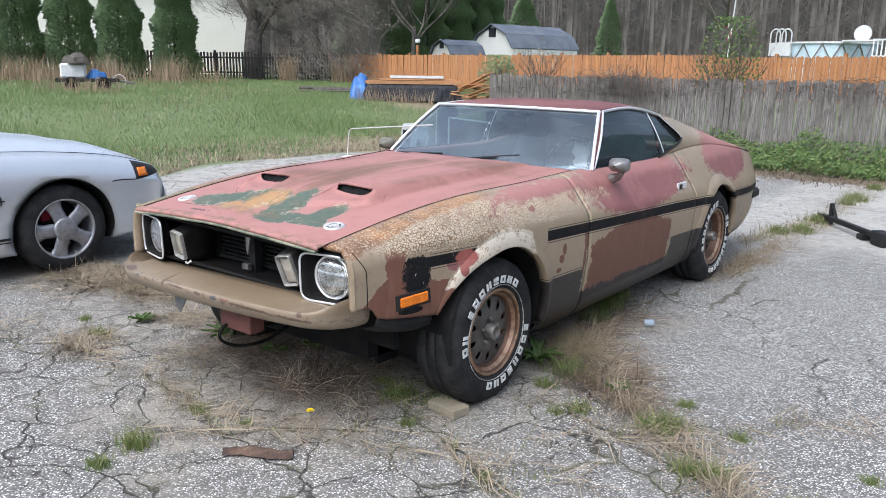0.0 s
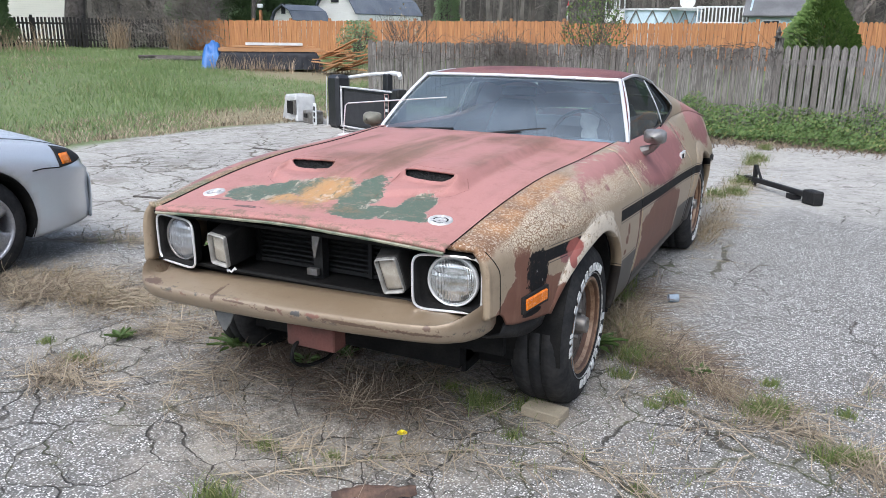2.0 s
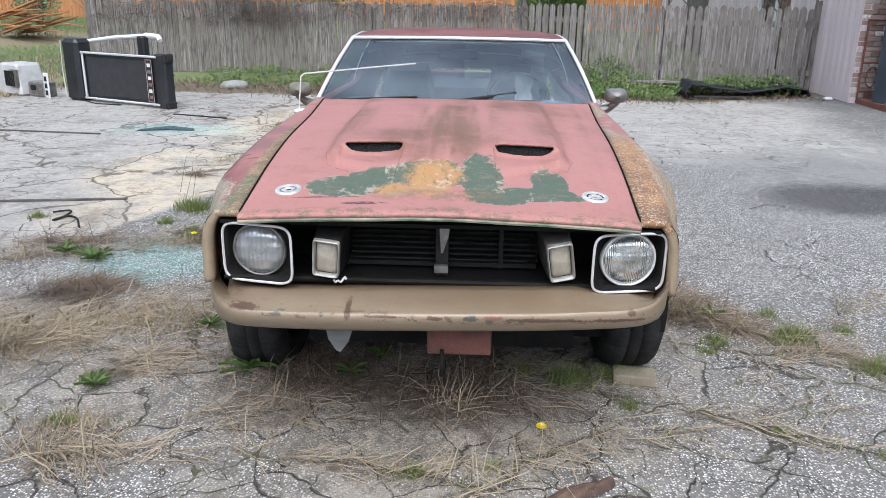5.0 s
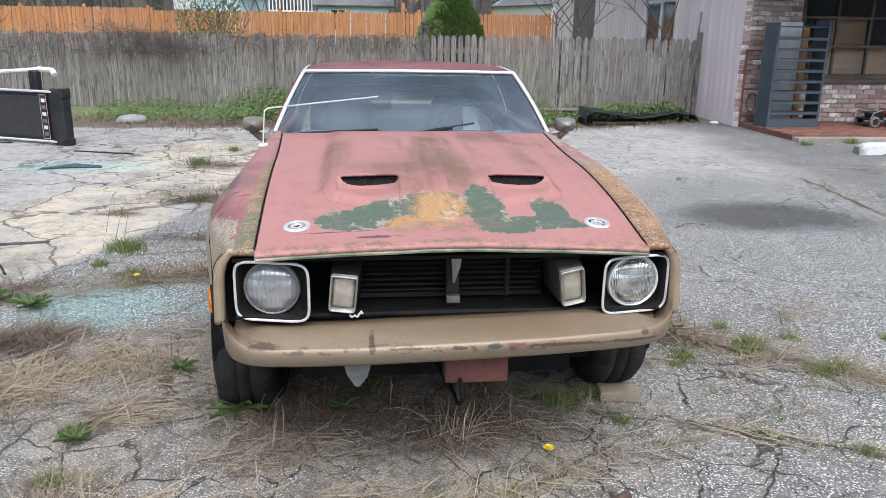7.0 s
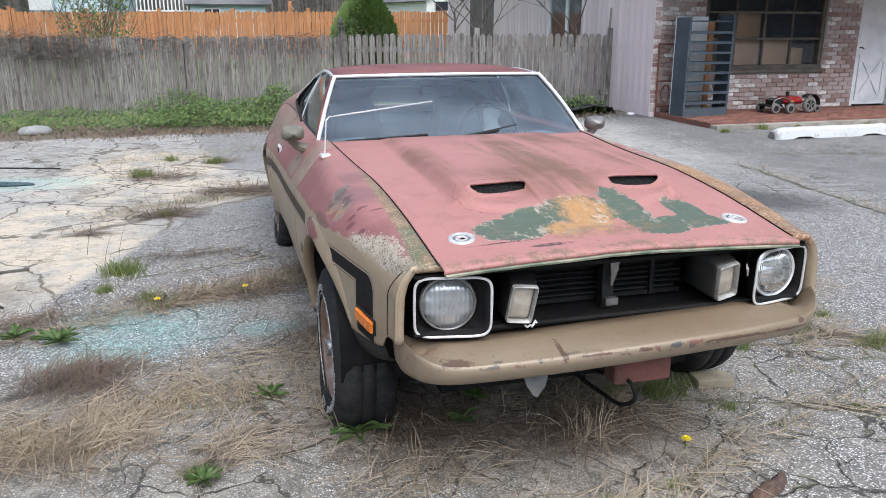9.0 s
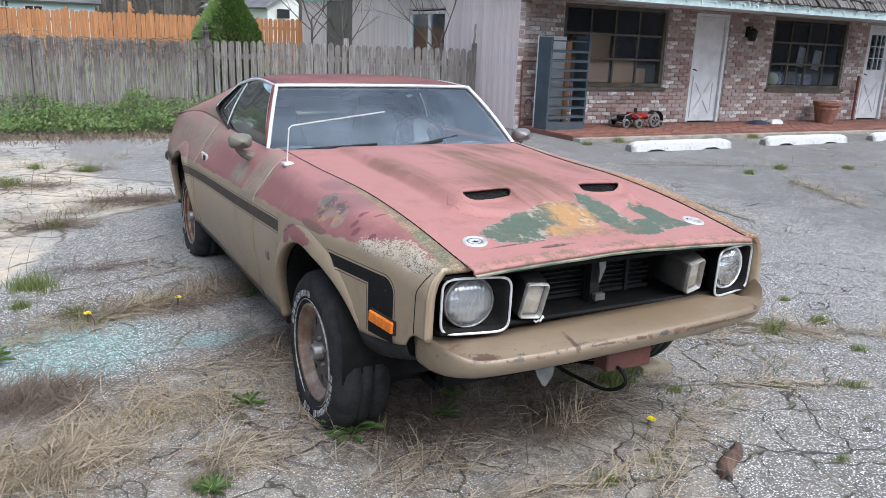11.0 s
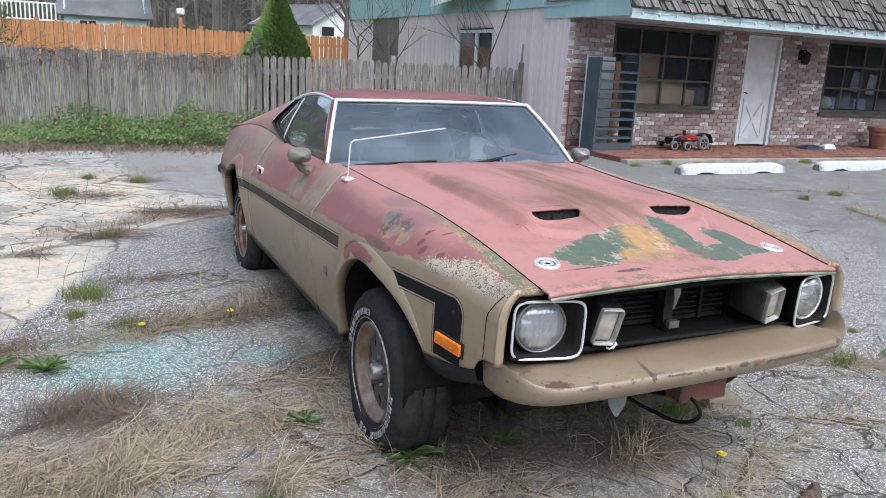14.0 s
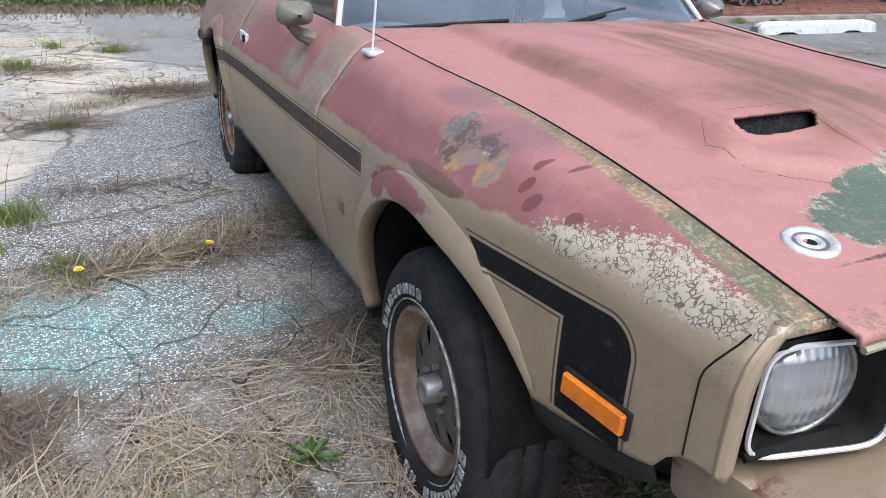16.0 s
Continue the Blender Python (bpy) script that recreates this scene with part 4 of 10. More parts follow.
def paint_body():
    M = Mat("gold_paint_worn_to_primer")
    X, Y, Z = M.xyz()
    drv = M.step(X, -0.01, 0.01)
    pas = M.inv(drv)
    AX = M.math("ABSOLUTE", X)
    w = M.math("SUBTRACT", M.noise(5, 6, 0.75), 0.5)
    w2 = M.math("SUBTRACT", M.noise(24, 6, 0.8), 0.5)
    rag = M.add(M.mul(w, 1.4), M.mul(w2, 1.2))
    lite = M.add(M.mul(w, 0.25), M.mul(w2, 0.12))
    col = M.mix(M.noise(2.0, 5), GOLD, GOLD2)
    col = M.mix(M.step(M.noise(9, 6, 0.7), 0.55, 0.75, 0, 0.35), col, (0.2, 0.14, 0.085))
    col = M.mix(M.mul(M.step(Z, 0.5, 0.28), M.step(M.noise(1.0, 6, 0.75, M.scaled((9, 3, 14))), 0.35, 0.7, 0, 0.6)), col, (0.13, 0.095, 0.06))
    primer = M.mix(M.noise(2.6, 6, 0.7), SHADED_PRIMER, SHADED_PRIMER2)
    primer = M.mix(M.step(M.noise(4.5, 6, 0.75), 0.5, 0.68, 0, 0.6), primer, (0.33, 0.14, 0.13))
    # lit tone of the primer painted back in towards the crest
    primer = M.mix(M.mul(M.step(M.add(Z, M.mul(w, 0.1)), 0.87, 0.93), 0.6), primer, PRIMER)
    # passenger side: primer above the body crease, grey-green and gold rub-through
    up_p = M.mul(pas, M.step(M.add(M.add(Z, M.mul(M.math("SUBTRACT", Y, 0.35), 0.042)), M.mul(lite, 0.16)), 0.795, 0.807))
    low_q = M.mul(pas, M.mul(M.step(Y, 2.9, 3.3), M.step(Z, 0.5, 0.62)))
    lip_p = M.mul(pas, any_of(M, M.blob((-0.9, 0.1, 0.757), (0.3, 0.17, 0.028), M.mul(rag, 0.7), 0.1), M.blob((-0.9, 0.24, 0.72), (0.3, 0.06, 0.03), M.mul(rag, 0.7), 0.1)))
    p_mask = M.mul(any_of(M, up_p, low_q, lip_p), M.step(M.add(Y, M.mul(w2, 0.1)), -0.74, -0.72))
    col = M.mix(p_mask, col, primer)
    rub = any_of(M, M.blob((-0.85, 0.93, 0.85), (0.2, 0.16, 0.14), rag, 0.4), M.blob((-0.84, 1.25, 0.82), (0.2, 0.14, 0.06), rag, 0.5), M.blob((-0.8, 2.4, 0.93), (0.3, 0.34, 0.2), rag, 0.7), M.blob((-0.78, 2.9, 0.86), (0.3, 0.5, 0.1), rag, 0.9), M.blob((-0.88, 3.2, 0.8), (0.3, 0.5, 0.2), rag, 1.2))
    col = M.mix(M.mul(M.mul(rub, pas), M.step(M.noise(18, 7, 0.8), 0.36, 0.6, 0.3, 0.95)), col, M.mix(M.noise(14, 6, 0.75), (0.18, 0.165, 0.12), (0.31, 0.265, 0.19)))
    # bare patch on the passenger fender: dark wedge and shade round it, then grey, ochre and tan coats
    soft_rag = M.add(M.mul(w, 0.9), M.mul(w2, 0.9))
    wedge = M.mul(pas, M.blob((-0.86, -0.03, 0.82), (0.25, 0.13, 0.016), M.mul(soft_rag, 0.8), 0.1))
    col = M.mix(M.mul(wedge, 0.85), col, M.mix(M.noise(18, 5), (0.1, 0.055, 0.042), (0.16, 0.085, 0.065)))
    shade = M.mul(pas, any_of(M, M.blob((-0.8, -0.1, 0.925), (0.25, 0.11, 0.022), soft_rag, 0.4), M.blob((-0.8, 0.14, 0.945), (0.25, 0.1, 0.012), soft_rag, 0.5)))
    col = M.mix(M.mul(shade, 0.6), col, (0.15, 0.082, 0.088))
    wild = M.mul(soft_rag, 2.0)
    patch = M.mul(pas, any_of(M, M.blob((-0.82, -0.165, 0.872), (0.25, 0.04, 0.03), wild, 0.08), M.blob((-0.82, -0.03, 0.872), (0.25, 0.08, 0.034), wild, 0.08), M.blob((-0.82, 0.01, 0.9), (0.25, 0.065, 0.034), wild, 0.08), M.blob((-0.82, -0.1, 0.895), (0.25, 0.06, 0.026), wild, 0.08)))
    coat = M.mix(M.noise(16, 6, 0.75), (0.27, 0.2, 0.155), (0.17, 0.115, 0.095))
    coat = M.mix(M.mul(M.step(M.noise(13, 6, 0.75), 0.47, 0.55), M.step(Z, 0.89, 0.87)), coat, (0.33, 0.2, 0.085))
    coat = M.mix(M.step(M.add(M.noise(10, 6, 0.75), M.mul(M.step(Z, 0.87, 0.92), 0.12)), 0.52, 0.6), coat, (0.085, 0.06, 0.056))
    coat = M.mix(M.mul(M.step(M.noise(14, 5, 0.7), 0.52, 0.6), M.step(Z, 0.88, 0.9)), coat, (0.11, 0.14, 0.125))
    coat = M.mix(M.mul(M.step(M.noise(60, 5, 0.8), 0.62, 0.66), M.step(Z, 0.88, 0.9)), coat, (0.52, 0.52, 0.49))
    col = M.mix(M.mul(patch, 0.9), col, coat)
    # round drips where the primer has lifted
    small = M.mul(w2, 0.55)
    drops = M.mul(pas, any_of(M, M.blob((-0.79, -0.258, 0.908), (0.2, 0.01, 0.009), small), M.blob((-0.77, -0.315, 0.915), (0.2, 0.007, 0.006), small), M.blob((-0.79, -0.274, 0.878), (0.2, 0.013, 0.013), small), M.blob((-0.8, -0.318, 0.86), (0.2, 0.017, 0.015), small), M.blob((-0.8, -0.42, 0.86), (0.2, 0.017, 0.014), small)))
    col = M.mix(M.mul(drops, 0.85), col, (0.12, 0.036, 0.036))
    # driver side: gold with primer over the door, oxide patches below
    d_up = M.mul(drv, any_of(M, M.blob((0.85, 1.55, 0.88), (0.4, 0.78, 0.17), M.mul(rag, 0.8), 0.06), M.blob((0.8, 0.55, 0.9), (0.4, 0.7, 0.055), M.mul(rag, 0.9), 0.08), M.blob((0.85, 3.2, 0.93), (0.4, 0.52, 0.2), M.mul(rag, 0.7), 0.06), M.blob((0.87, -0.26, 0.72), (0.3, 0.07, 0.04), M.mul(rag, 0.8), 0.05)))
    col = M.mix(d_up, col, primer)
    fender_ox = M.mul(M.mul(M.step(M.add(M.add(Y, M.mul(Z, -1.2)), M.mul(rag, 0.035)), -1.5, -1.488), M.step(Y, -0.1, -0.12)), M.step(M.add(M.add(Z, M.mul(Y, 0.18)), M.mul(rag, 0.03)), 0.593, 0.588))
    column = M.mul(M.mul(M.step(M.add(Y, M.mul(rag, 0.045)), -0.648, -0.642), M.step(M.add(Y, M.mul(rag, 0.035)), -0.548, -0.554)), M.step(M.add(Z, M.mul(rag, 0.06)), 0.815, 0.805))
    ox = M.mul(drv, any_of(M, fender_ox, column, M.blob((0.9, 0.55, 0.635), (0.3, 0.018, 0.03), M.mul(rag, 1.2), 0.08), M.blob((0.9, 0.525, 0.585), (0.3, 0.025, 0.022), M.mul(rag, 1.4), 0.08), M.blob((0.9, 0.505, 0.533), (0.3, 0.024, 0.014), rag, 0.08), M.blob((0.9, 0.775, 0.66), (0.3, 0.022, 0.07), M.mul(rag, 0.9), 0.08), M.blob((0.9, 0.765, 0.54), (0.3, 0.012, 0.09), M.mul(rag, 0.9), 0.08)))
    door_ox = M.mul(M.mul(M.step(M.add(Y, M.mul(rag, 0.1)), 0.83, 0.84), M.step(M.add(Y, M.mul(rag, 0.06)), 1.925, 1.91)), M.mul(M.step(M.add(M.add(Z, M.mul(rag, 0.09)), M.add(M.mul(M.step(Y, 1.3, 0.85), 0.06), M.mul(M.step(Y, 1.55, 1.9), 0.08))), 0.68, 0.674), M.step(M.add(Z, M.mul(w2, 0.06)), 0.3, 0.315)))
    ox = M.big(ox, M.mul(drv, door_ox))
    rust = M.mix(M.noise(16, 6, 0.75), (0.11, 0.045, 0.028), (0.19, 0.085, 0.052))
    rust = M.mix(M.step(M.noise(1.0, 6, 0.75, M.scaled((14, 14, 3))), 0.52, 0.7, 0, 0.5), rust, (0.23, 0.12, 0.078))
    col = M.mix(ox, col, rust)
    halo = M.mul(M.math("SUBTRACT", 1.0, M.math("ABSOLUTE", M.math("SUBTRACT", M.mul(ox, 2.0), 1.0))), M.step(M.noise(30, 4), 0.42, 0.55))
    col = M.mix(M.mul(halo, 0.8), col, (0.5, 0.42, 0.32))
    # cracked cream undercoat: fine flakes on the driver's side, open ticks on the other
    cell = M.cells(78.0, "DISTANCE_TO_EDGE", M.warped(0.03, 20))
    island = M.step(cell, 0.06, 0.13)
    cr_d = M.mul(drv, M.mul(any_of(M, M.blob((0.79, -0.25, 0.86), (0.3, 0.55, 0.085), M.mul(rag, 0.5), 0.2), M.blob((0.8, 0.55, 0.85), (0.3, 0.5, 0.05), M.mul(rag, 1.2), 0.2)), M.step(M.noise(9, 7, 0.8), 0.39, 0.49)))
    col = M.mix(cr_d, col, M.mix(island, (0.2, 0.115, 0.06), M.mix(M.noise(6, 5, 0.7), CREAM, (0.5, 0.39, 0.25))))
    tick = M.cells(95.0, "DISTANCE_TO_EDGE", M.warped(0.06, 16))
    ticks = M.mul(M.step(tick, 0.12, 0.05), M.step(M.noise(42, 4, 0.7), 0.43, 0.5))
    zone = any_of(M, M.blob((-0.76, -0.58, 0.85), (0.3, 0.115, 0.025), M.mul(rag, 0.6), 0.8), M.blob((-0.75, -0.69, 0.83), (0.3, 0.09, 0.022), M.mul(rag, 0.6), 0.8), M.blob((-0.78, -0.47, 0.838), (0.3, 0.09, 0.02), M.mul(rag, 0.7), 0.8))
    flecks = M.step(M.add(zone, M.mul(M.math("SUBTRACT", M.noise(85, 5, 0.75), 0.5), 3.2)), 0.42, 0.56)
    cr_p = M.mul(M.mul(pas, flecks), M.step(zone, 0.04, 0.2))
    col = M.mix(cr_p, col, M.mix(ticks, M.mix(M.noise(9, 5), (0.45, 0.4, 0.325), (0.34, 0.28, 0.2)), (0.13, 0.1, 0.065)))
    # dark pits in the old coats near the driver's lamp
    pits = M.mul(drv, M.mul(M.step(M.noise(24, 5, 0.75), 0.62, 0.67), M.mul(M.step(Y, 0.2, -0.3), M.step(Z, 0.75, 0.8))))
    col = M.mix(M.mul(pits, 0.9), col, (0.085, 0.036, 0.026))
    # rusty ochre bands along the tops of the front fenders
    top_d = M.mul(drv, M.mul(M.step(M.add(AX, M.mul(w, 0.05)), 0.765, 0.745), M.step(Y, 0.35, -0.05)))
    top_p = M.mul(pas, M.mul(M.step(M.add(AX, M.mul(w, 0.03)), 0.7, 0.685), M.step(Y, 0.45, 0.05)))
    ot = M.mul(M.mul(M.big(top_d, top_p), M.step(Y, 1.0, 0.9)), M.step(Z, 0.79, 0.815))
    oc = M.mix(M.step(M.noise(5, 6, 0.75), 0.35, 0.65), (0.33, 0.165, 0.065), (0.15, 0.075, 0.035))
    ocp = M.mix(M.step(M.noise(18, 7, 0.8), 0.4, 0.62), (0.27, 0.165, 0.095), (0.14, 0.1, 0.055))
    ocp = M.mix(M.mul(M.step(Y, -0.3, -0.6), M.step(M.noise(8, 6, 0.75), 0.44, 0.58)), ocp, (0.11, 0.115, 0.06))
    oc = M.mix(pas, oc, ocp)
    oc = M.mix(M.mul(M.step(M.noise(110, 5, 0.75), 0.5, 0.6), M.step(pas, 0, 1, 0.6, 0.3)), oc, CREAM)
    col = M.mix(ot, col, oc)
    # black tape stripe with its gold pin line
    fz = M.add(Z, M.mul(M.math("SUBTRACT", Y, 0.35), 0.042))
    on = M.step(Y, 0.38, 0.385)
    main = M.mul(band(M, fz, 0.703, 0.754, 0.0015), on)
    pin = M.mul(M.big(band(M, fz, 0.692, 0.697, 0.001), band(M, fz, 0.76, 0.765, 0.001)), on)
    # the front piece turns down round a rounded corner
    cy, cz = M.math("SUBTRACT", -0.56, Y), M.math("SUBTRACT", Z, 0.7)
    rad = M.math("SQRT", M.add(M.mul(M.math("MAXIMUM", cy, 0.0), M.math("MAXIMUM", cy, 0.0)), M.mul(M.math("MAXIMUM", cz, 0.0), M.math("MAXIMUM", cz, 0.0))))
    inner = any_of(M, M.step(Z, 0.7125, 0.7145), M.step(Y, -0.469, -0.471))
    ahead = M.step(M.add(Y, M.mul(Z, -1.1)), -1.03, -1.034)
    fore = M.mul(M.mul(M.step(rad, 0.0605, 0.0585), inner), M.mul(ahead, M.step(Z, 0.53, 0.535)))
    fpin = M.mul(M.mul(M.big(band(M, rad, 0.066, 0.07, 0.001), M.mul(M.step(rad, 0.06, 0.058), M.mul(any_of(M, M.step(Z, 0.7035, 0.7045), M.step(Y, -0.4595, -0.4605)), M.inv(any_of(M, M.step(Z, 0.7075, 0.7085), M.step(Y, -0.4635, -0.4645)))))), ahead), M.step(Z, 0.53, 0.535))
    bar_d = M.mul(band(M, Z, 0.719, 0.764, 0.0015), M.mul(M.step(Y, -0.545, -0.54), M.step(Y, -0.1, -0.11)))
    block_d = any_of(M, M.blob((0.83, -0.5, 0.7), (0.3, 0.07, 0.078), M.mul(rag, 0.9), 0.05), M.blob((0.83, -0.515, 0.62), (0.3, 0.016, 0.06), M.mul(rag, 0.5), 0.05), M.blob((0.82, -0.53, 0.555), (0.3, 0.06, 0.016), M.mul(rag, 0.5), 0.05))
    pin_d = M.mul(M.mul(drv, M.big(band(M, Z, 0.771, 0.7745, 0.0008), band(M, Z, 0.709, 0.7125, 0.0008))), M.mul(M.step(Y, -0.43, -0.42), M.step(Y, -0.1, -0.11)))
    tape_d = M.mul(drv, any_of(M, main, bar_d, block_d))
    tape = M.big(M.mul(pas, M.big(main, fore)), tape_d)
    tape = M.mul(tape, M.step(M.noise(13, 7, 0.8), 0.74, 0.7))
    nick = M.mul(M.mul(tape, drv), M.mul(M.step(Y, -0.1, -0.2), M.step(M.noise(1.0, 6, 0.8, M.scaled((40, 60, 22))), 0.64, 0.68)))
    ink = M.mix(M.noise(20, 4), (0.007, 0.007, 0.008), (0.015, 0.015, 0.016))
    ink = M.mix(M.mul(pas, on), ink, M.mix(M.noise(7, 6, 0.75), (0.045, 0.036, 0.032), (0.095, 0.078, 0.066)))
    col = M.mix(tape, col, ink)
    col = M.mix(M.mul(nick, 0.9), col, (0.5, 0.48, 0.45))
    col = M.mix(M.mul(any_of(M, pin, pin_d, M.mul(fpin, pas)), 0.85), col, (0.02, 0.018, 0.016))
    # peeling cream on the driver's wheel-arch flare, with a raw red spot ahead of it
    ay, az_ = M.math("SUBTRACT", Y, 0.035), M.math("SUBTRACT", Z, 0.36)
    ar = M.math("SQRT", M.add(M.mul(ay, ay), M.mul(az_, az_)))
    flare = M.mul(M.mul(M.step(M.add(ar, M.mul(rag, 0.04)), 0.458, 0.452), M.mul(M.step(Y, -0.42, -0.4), M.step(M.add(Y, M.mul(rag, 0.1)), 0.27, 0.24))), M.mul(drv, M.step(M.add(Z, M.mul(rag, 0.03)), 0.6, 0.61)))
    peel = M.mix(M.step(M.noise(22, 6, 0.8), 0.54, 0.58), (0.66, 0.58, 0.47), (0.36, 0.28, 0.19))
    peel = M.mix(M.step(M.noise(30, 6, 0.8), 0.6, 0.64), peel, (0.25, 0.12, 0.08))
    col = M.mix(M.mul(flare, 0.9), col, peel)
    raw_spot = M.mul(drv, any_of(M, M.blob((0.87, -0.225, 0.73), (0.3, 0.062, 0.036), M.mul(rag, 0.8), 0.08), M.blob((0.87, -0.25, 0.68), (0.3, 0.02, 0.03), rag, 0.08)))
    col = M.mix(raw_spot, col, M.mix(M.noise(20, 5), (0.36, 0.12, 0.1), (0.22, 0.075, 0.06)))
    # black sills, grime, chips
    sz = M.add(M.add(Z, M.mul(M.math("SUBTRACT", Y, 0.4), 0.02)), M.mul(M.mul(M.step(M.add(Y, M.mul(rag, 0.12)), 0.74, 0.8), M.step(M.add(Y, M.mul(rag, 0.1)), 1.96, 1.93)), M.add(M.mul(rag, 0.08), 0.13)))
    sill_d = M.mul(M.mul(drv, M.step(sz, 0.5, 0.496)), M.mul(M.step(Y, 0.3, 0.31), M.step(Y, 2.5, 2.49)))
    sill = M.big(M.step(M.add(Z, M.mul(lite, 0.06)), 0.315, 0.29), sill_d)
    col = M.mix(sill, col, M.mix(M.noise(12, 6, 0.75), (0.016, 0.014, 0.013), (0.036, 0.03, 0.026)))
    col = M.mix(M.mul(M.mul(drv, band(M, sz, 0.506, 0.51, 0.001)), M.mul(M.step(Y, 0.36, 0.37), M.step(Y, 0.8, 0.79))), col, (0.02, 0.018, 0.016))
    chips = M.step(M.noise(26, 7, 0.82), 0.69, 0.73)
    col = M.mix(M.mul(chips, 0.8), col, (0.09, 0.04, 0.03))
    col = M.mix(M.step(M.noise(48, 6, 0.8), 0.56, 0.68, 0, 0.4), col, (0.12, 0.075, 0.05))
    col = M.mix(M.step(M.noise(3.2, 7, 0.78), 0.52, 0.66, 0, 0.3), col, (0.15, 0.105, 0.07))
    fine = M.noise(200, 3)
    is_gold = M.inv(any_of(M, p_mask, d_up, ox, ot, tape))
    h = M.add(M.mul(fine, 0.15), M.mul(M.mul(cr_d, island), 0.6))
    h = M.add(h, M.mul(M.mul(cr_p, M.inv(ticks)), 0.5))
    return M.done(col, M.add(M.mul(is_gold, -0.2), M.add(M.mul(tape, 0.05), 0.6)), M.mul(is_gold, 0.25), M.bump(h, 0.35, 0.003), Specular_IOR_Level=M.step(tape, 0, 1, 0.5, 0.12))


def paint_bumper():
    M = Mat("gold_rubber_bumper_paint")
    X, Y, Z = M.xyz()
    col = M.mix(M.noise(2.5, 5), (0.3, 0.238, 0.168), (0.22, 0.168, 0.115))
    col = M.mix(M.mul(M.step(M.noise(5, 6, 0.7), 0.5, 0.7), M.step(Z, 0.57, 0.62, 0.1, 0.5)), col, (0.2, 0.13, 0.075))
    ridge = M.mul(band(M, Z, 0.55, 0.576, 0.006), M.step(M.noise(1.0, 6, 0.75, M.scaled((16, 26, 26))), 0.56, 0.59))
    col = M.mix(M.mul(ridge, 0.8), col, M.mix(M.step(M.noise(9, 3), 0.4, 0.6), (0.16, 0.06, 0.045), (0.06, 0.062, 0.058)))
    col = M.mix(M.mul(M.step(M.noise(1.0, 7, 0.8, M.scaled((4, 14, 14))), 0.5, 0.66), 0.5), col, (0.2, 0.14, 0.085))
    rag = M.mul(M.math("SUBTRACT", M.noise(60, 6, 0.8), 0.5), 3.6)
    dull = M.mul(M.step(M.add(Z, M.mul(M.math("SUBTRACT", M.noise(7, 4), 0.5), 0.02)), 0.578, 0.6), M.step(M.noise(3, 6, 0.75), 0.3, 0.6, 0.35, 0.8))
    col = M.mix(dull, col, (0.19, 0.135, 0.082))
    stain = M.mul(M.blob((-0.62, -0.85, 0.6), (0.2, 0.2, 0.03), M.mul(rag, 0.2), 0.4), 0.25)
    col = M.mix(stain, col, (0.15, 0.1, 0.06))
    scuffs = any_of(M, M.blob((-0.27, -0.94, 0.572), (0.009, 0.1, 0.02), rag, 0.1), M.blob((0.0, -0.95, 0.567), (0.022, 0.1, 0.007), rag, 0.1), M.blob((0.34, -0.95, 0.567), (0.13, 0.1, 0.006), rag, 0.2), M.blob((0.56, -0.94, 0.566), (0.1, 0.1, 0.006), rag, 0.2), M.blob((0.6, -0.93, 0.59), (0.012, 0.1, 0.009), rag, 0.1), M.blob((-0.6, -0.9, 0.566), (0.05, 0.1, 0.006), rag, 0.2), M.blob((-0.16, -0.95, 0.567), (0.06, 0.1, 0.004), rag, 0.2))
    col = M.mix(M.mul(scuffs, 0.9), col, (0.1, 0.06, 0.042))
    col = M.mix(M.blob((0.11, -0.95, 0.568), (0.02, 0.1, 0.009), rag, 0.1), col, (0.085, 0.08, 0.075))
    col = M.mix(M.blob((0.18, -0.95, 0.572), (0.03, 0.1, 0.007), rag, 0.1), col, (0.2, 0.1, 0.075))
    chips = M.step(M.noise(20, 7, 0.82), 0.64, 0.68)
    col = M.mix(chips, col, (0.1, 0.06, 0.042))
    col = M.mix(M.step(M.noise(55, 6, 0.8), 0.56, 0.68, 0, 0.4), col, (0.13, 0.09, 0.055))
    fine = M.noise(180, 3)
    return M.done(col, 0.4, 0.15, M.bump(fine, 0.15, 0.002))


lock_metal = plain("whitish_cast_metal", (0.62, 0.61, 0.59), (0.42, 0.41, 0.4), 0.45, 0.25, scale=30, relief=0.1)
hood_paint, body_paint, bumper_paint = paint_hood(), paint_body(), paint_bumper()
roof_paint = plain("dull_maroon_roof_paint", (0.14, 0.035, 0.03), (0.24, 0.085, 0.065), 0.5, scale=3)
black_trim = plain("sooty_black_plastic", (0.013, 0.013, 0.014), (0.024, 0.023, 0.022), 0.62, scale=9, Specular_IOR_Level=0.25)
cavity = plain("engine_bay_black", (0.011, 0.011, 0.011), (0.02, 0.019, 0.018), 0.85, Specular_IOR_Level=0.08)
M = Mat("bright_trim")
chrome = M.done(M.mix(M.noise(6, 3), (0.8, 0.79, 0.78), (0.7, 0.69, 0.68)), 0.32, 0.5)
dull_steel = plain("dull_steel", (0.32, 0.31, 0.3), (0.2, 0.18, 0.16), 0.45, 0.7, scale=14)
rubber = plain("old_tyre_rubber", (0.017, 0.017, 0.018), (0.034, 0.033, 0.032), 0.8, scale=10, grain=60, relief=0.5, Specular_IOR_Level=0.2)
letter_worn = plain("worn_tyre_letter_white", (0.4, 0.4, 0.39), (0.1, 0.1, 0.1), 0.75, scale=60)
letter_white = plain("tyre_letter_white", (0.72, 0.72, 0.7), (0.5, 0.5, 0.48), 0.7, scale=30)
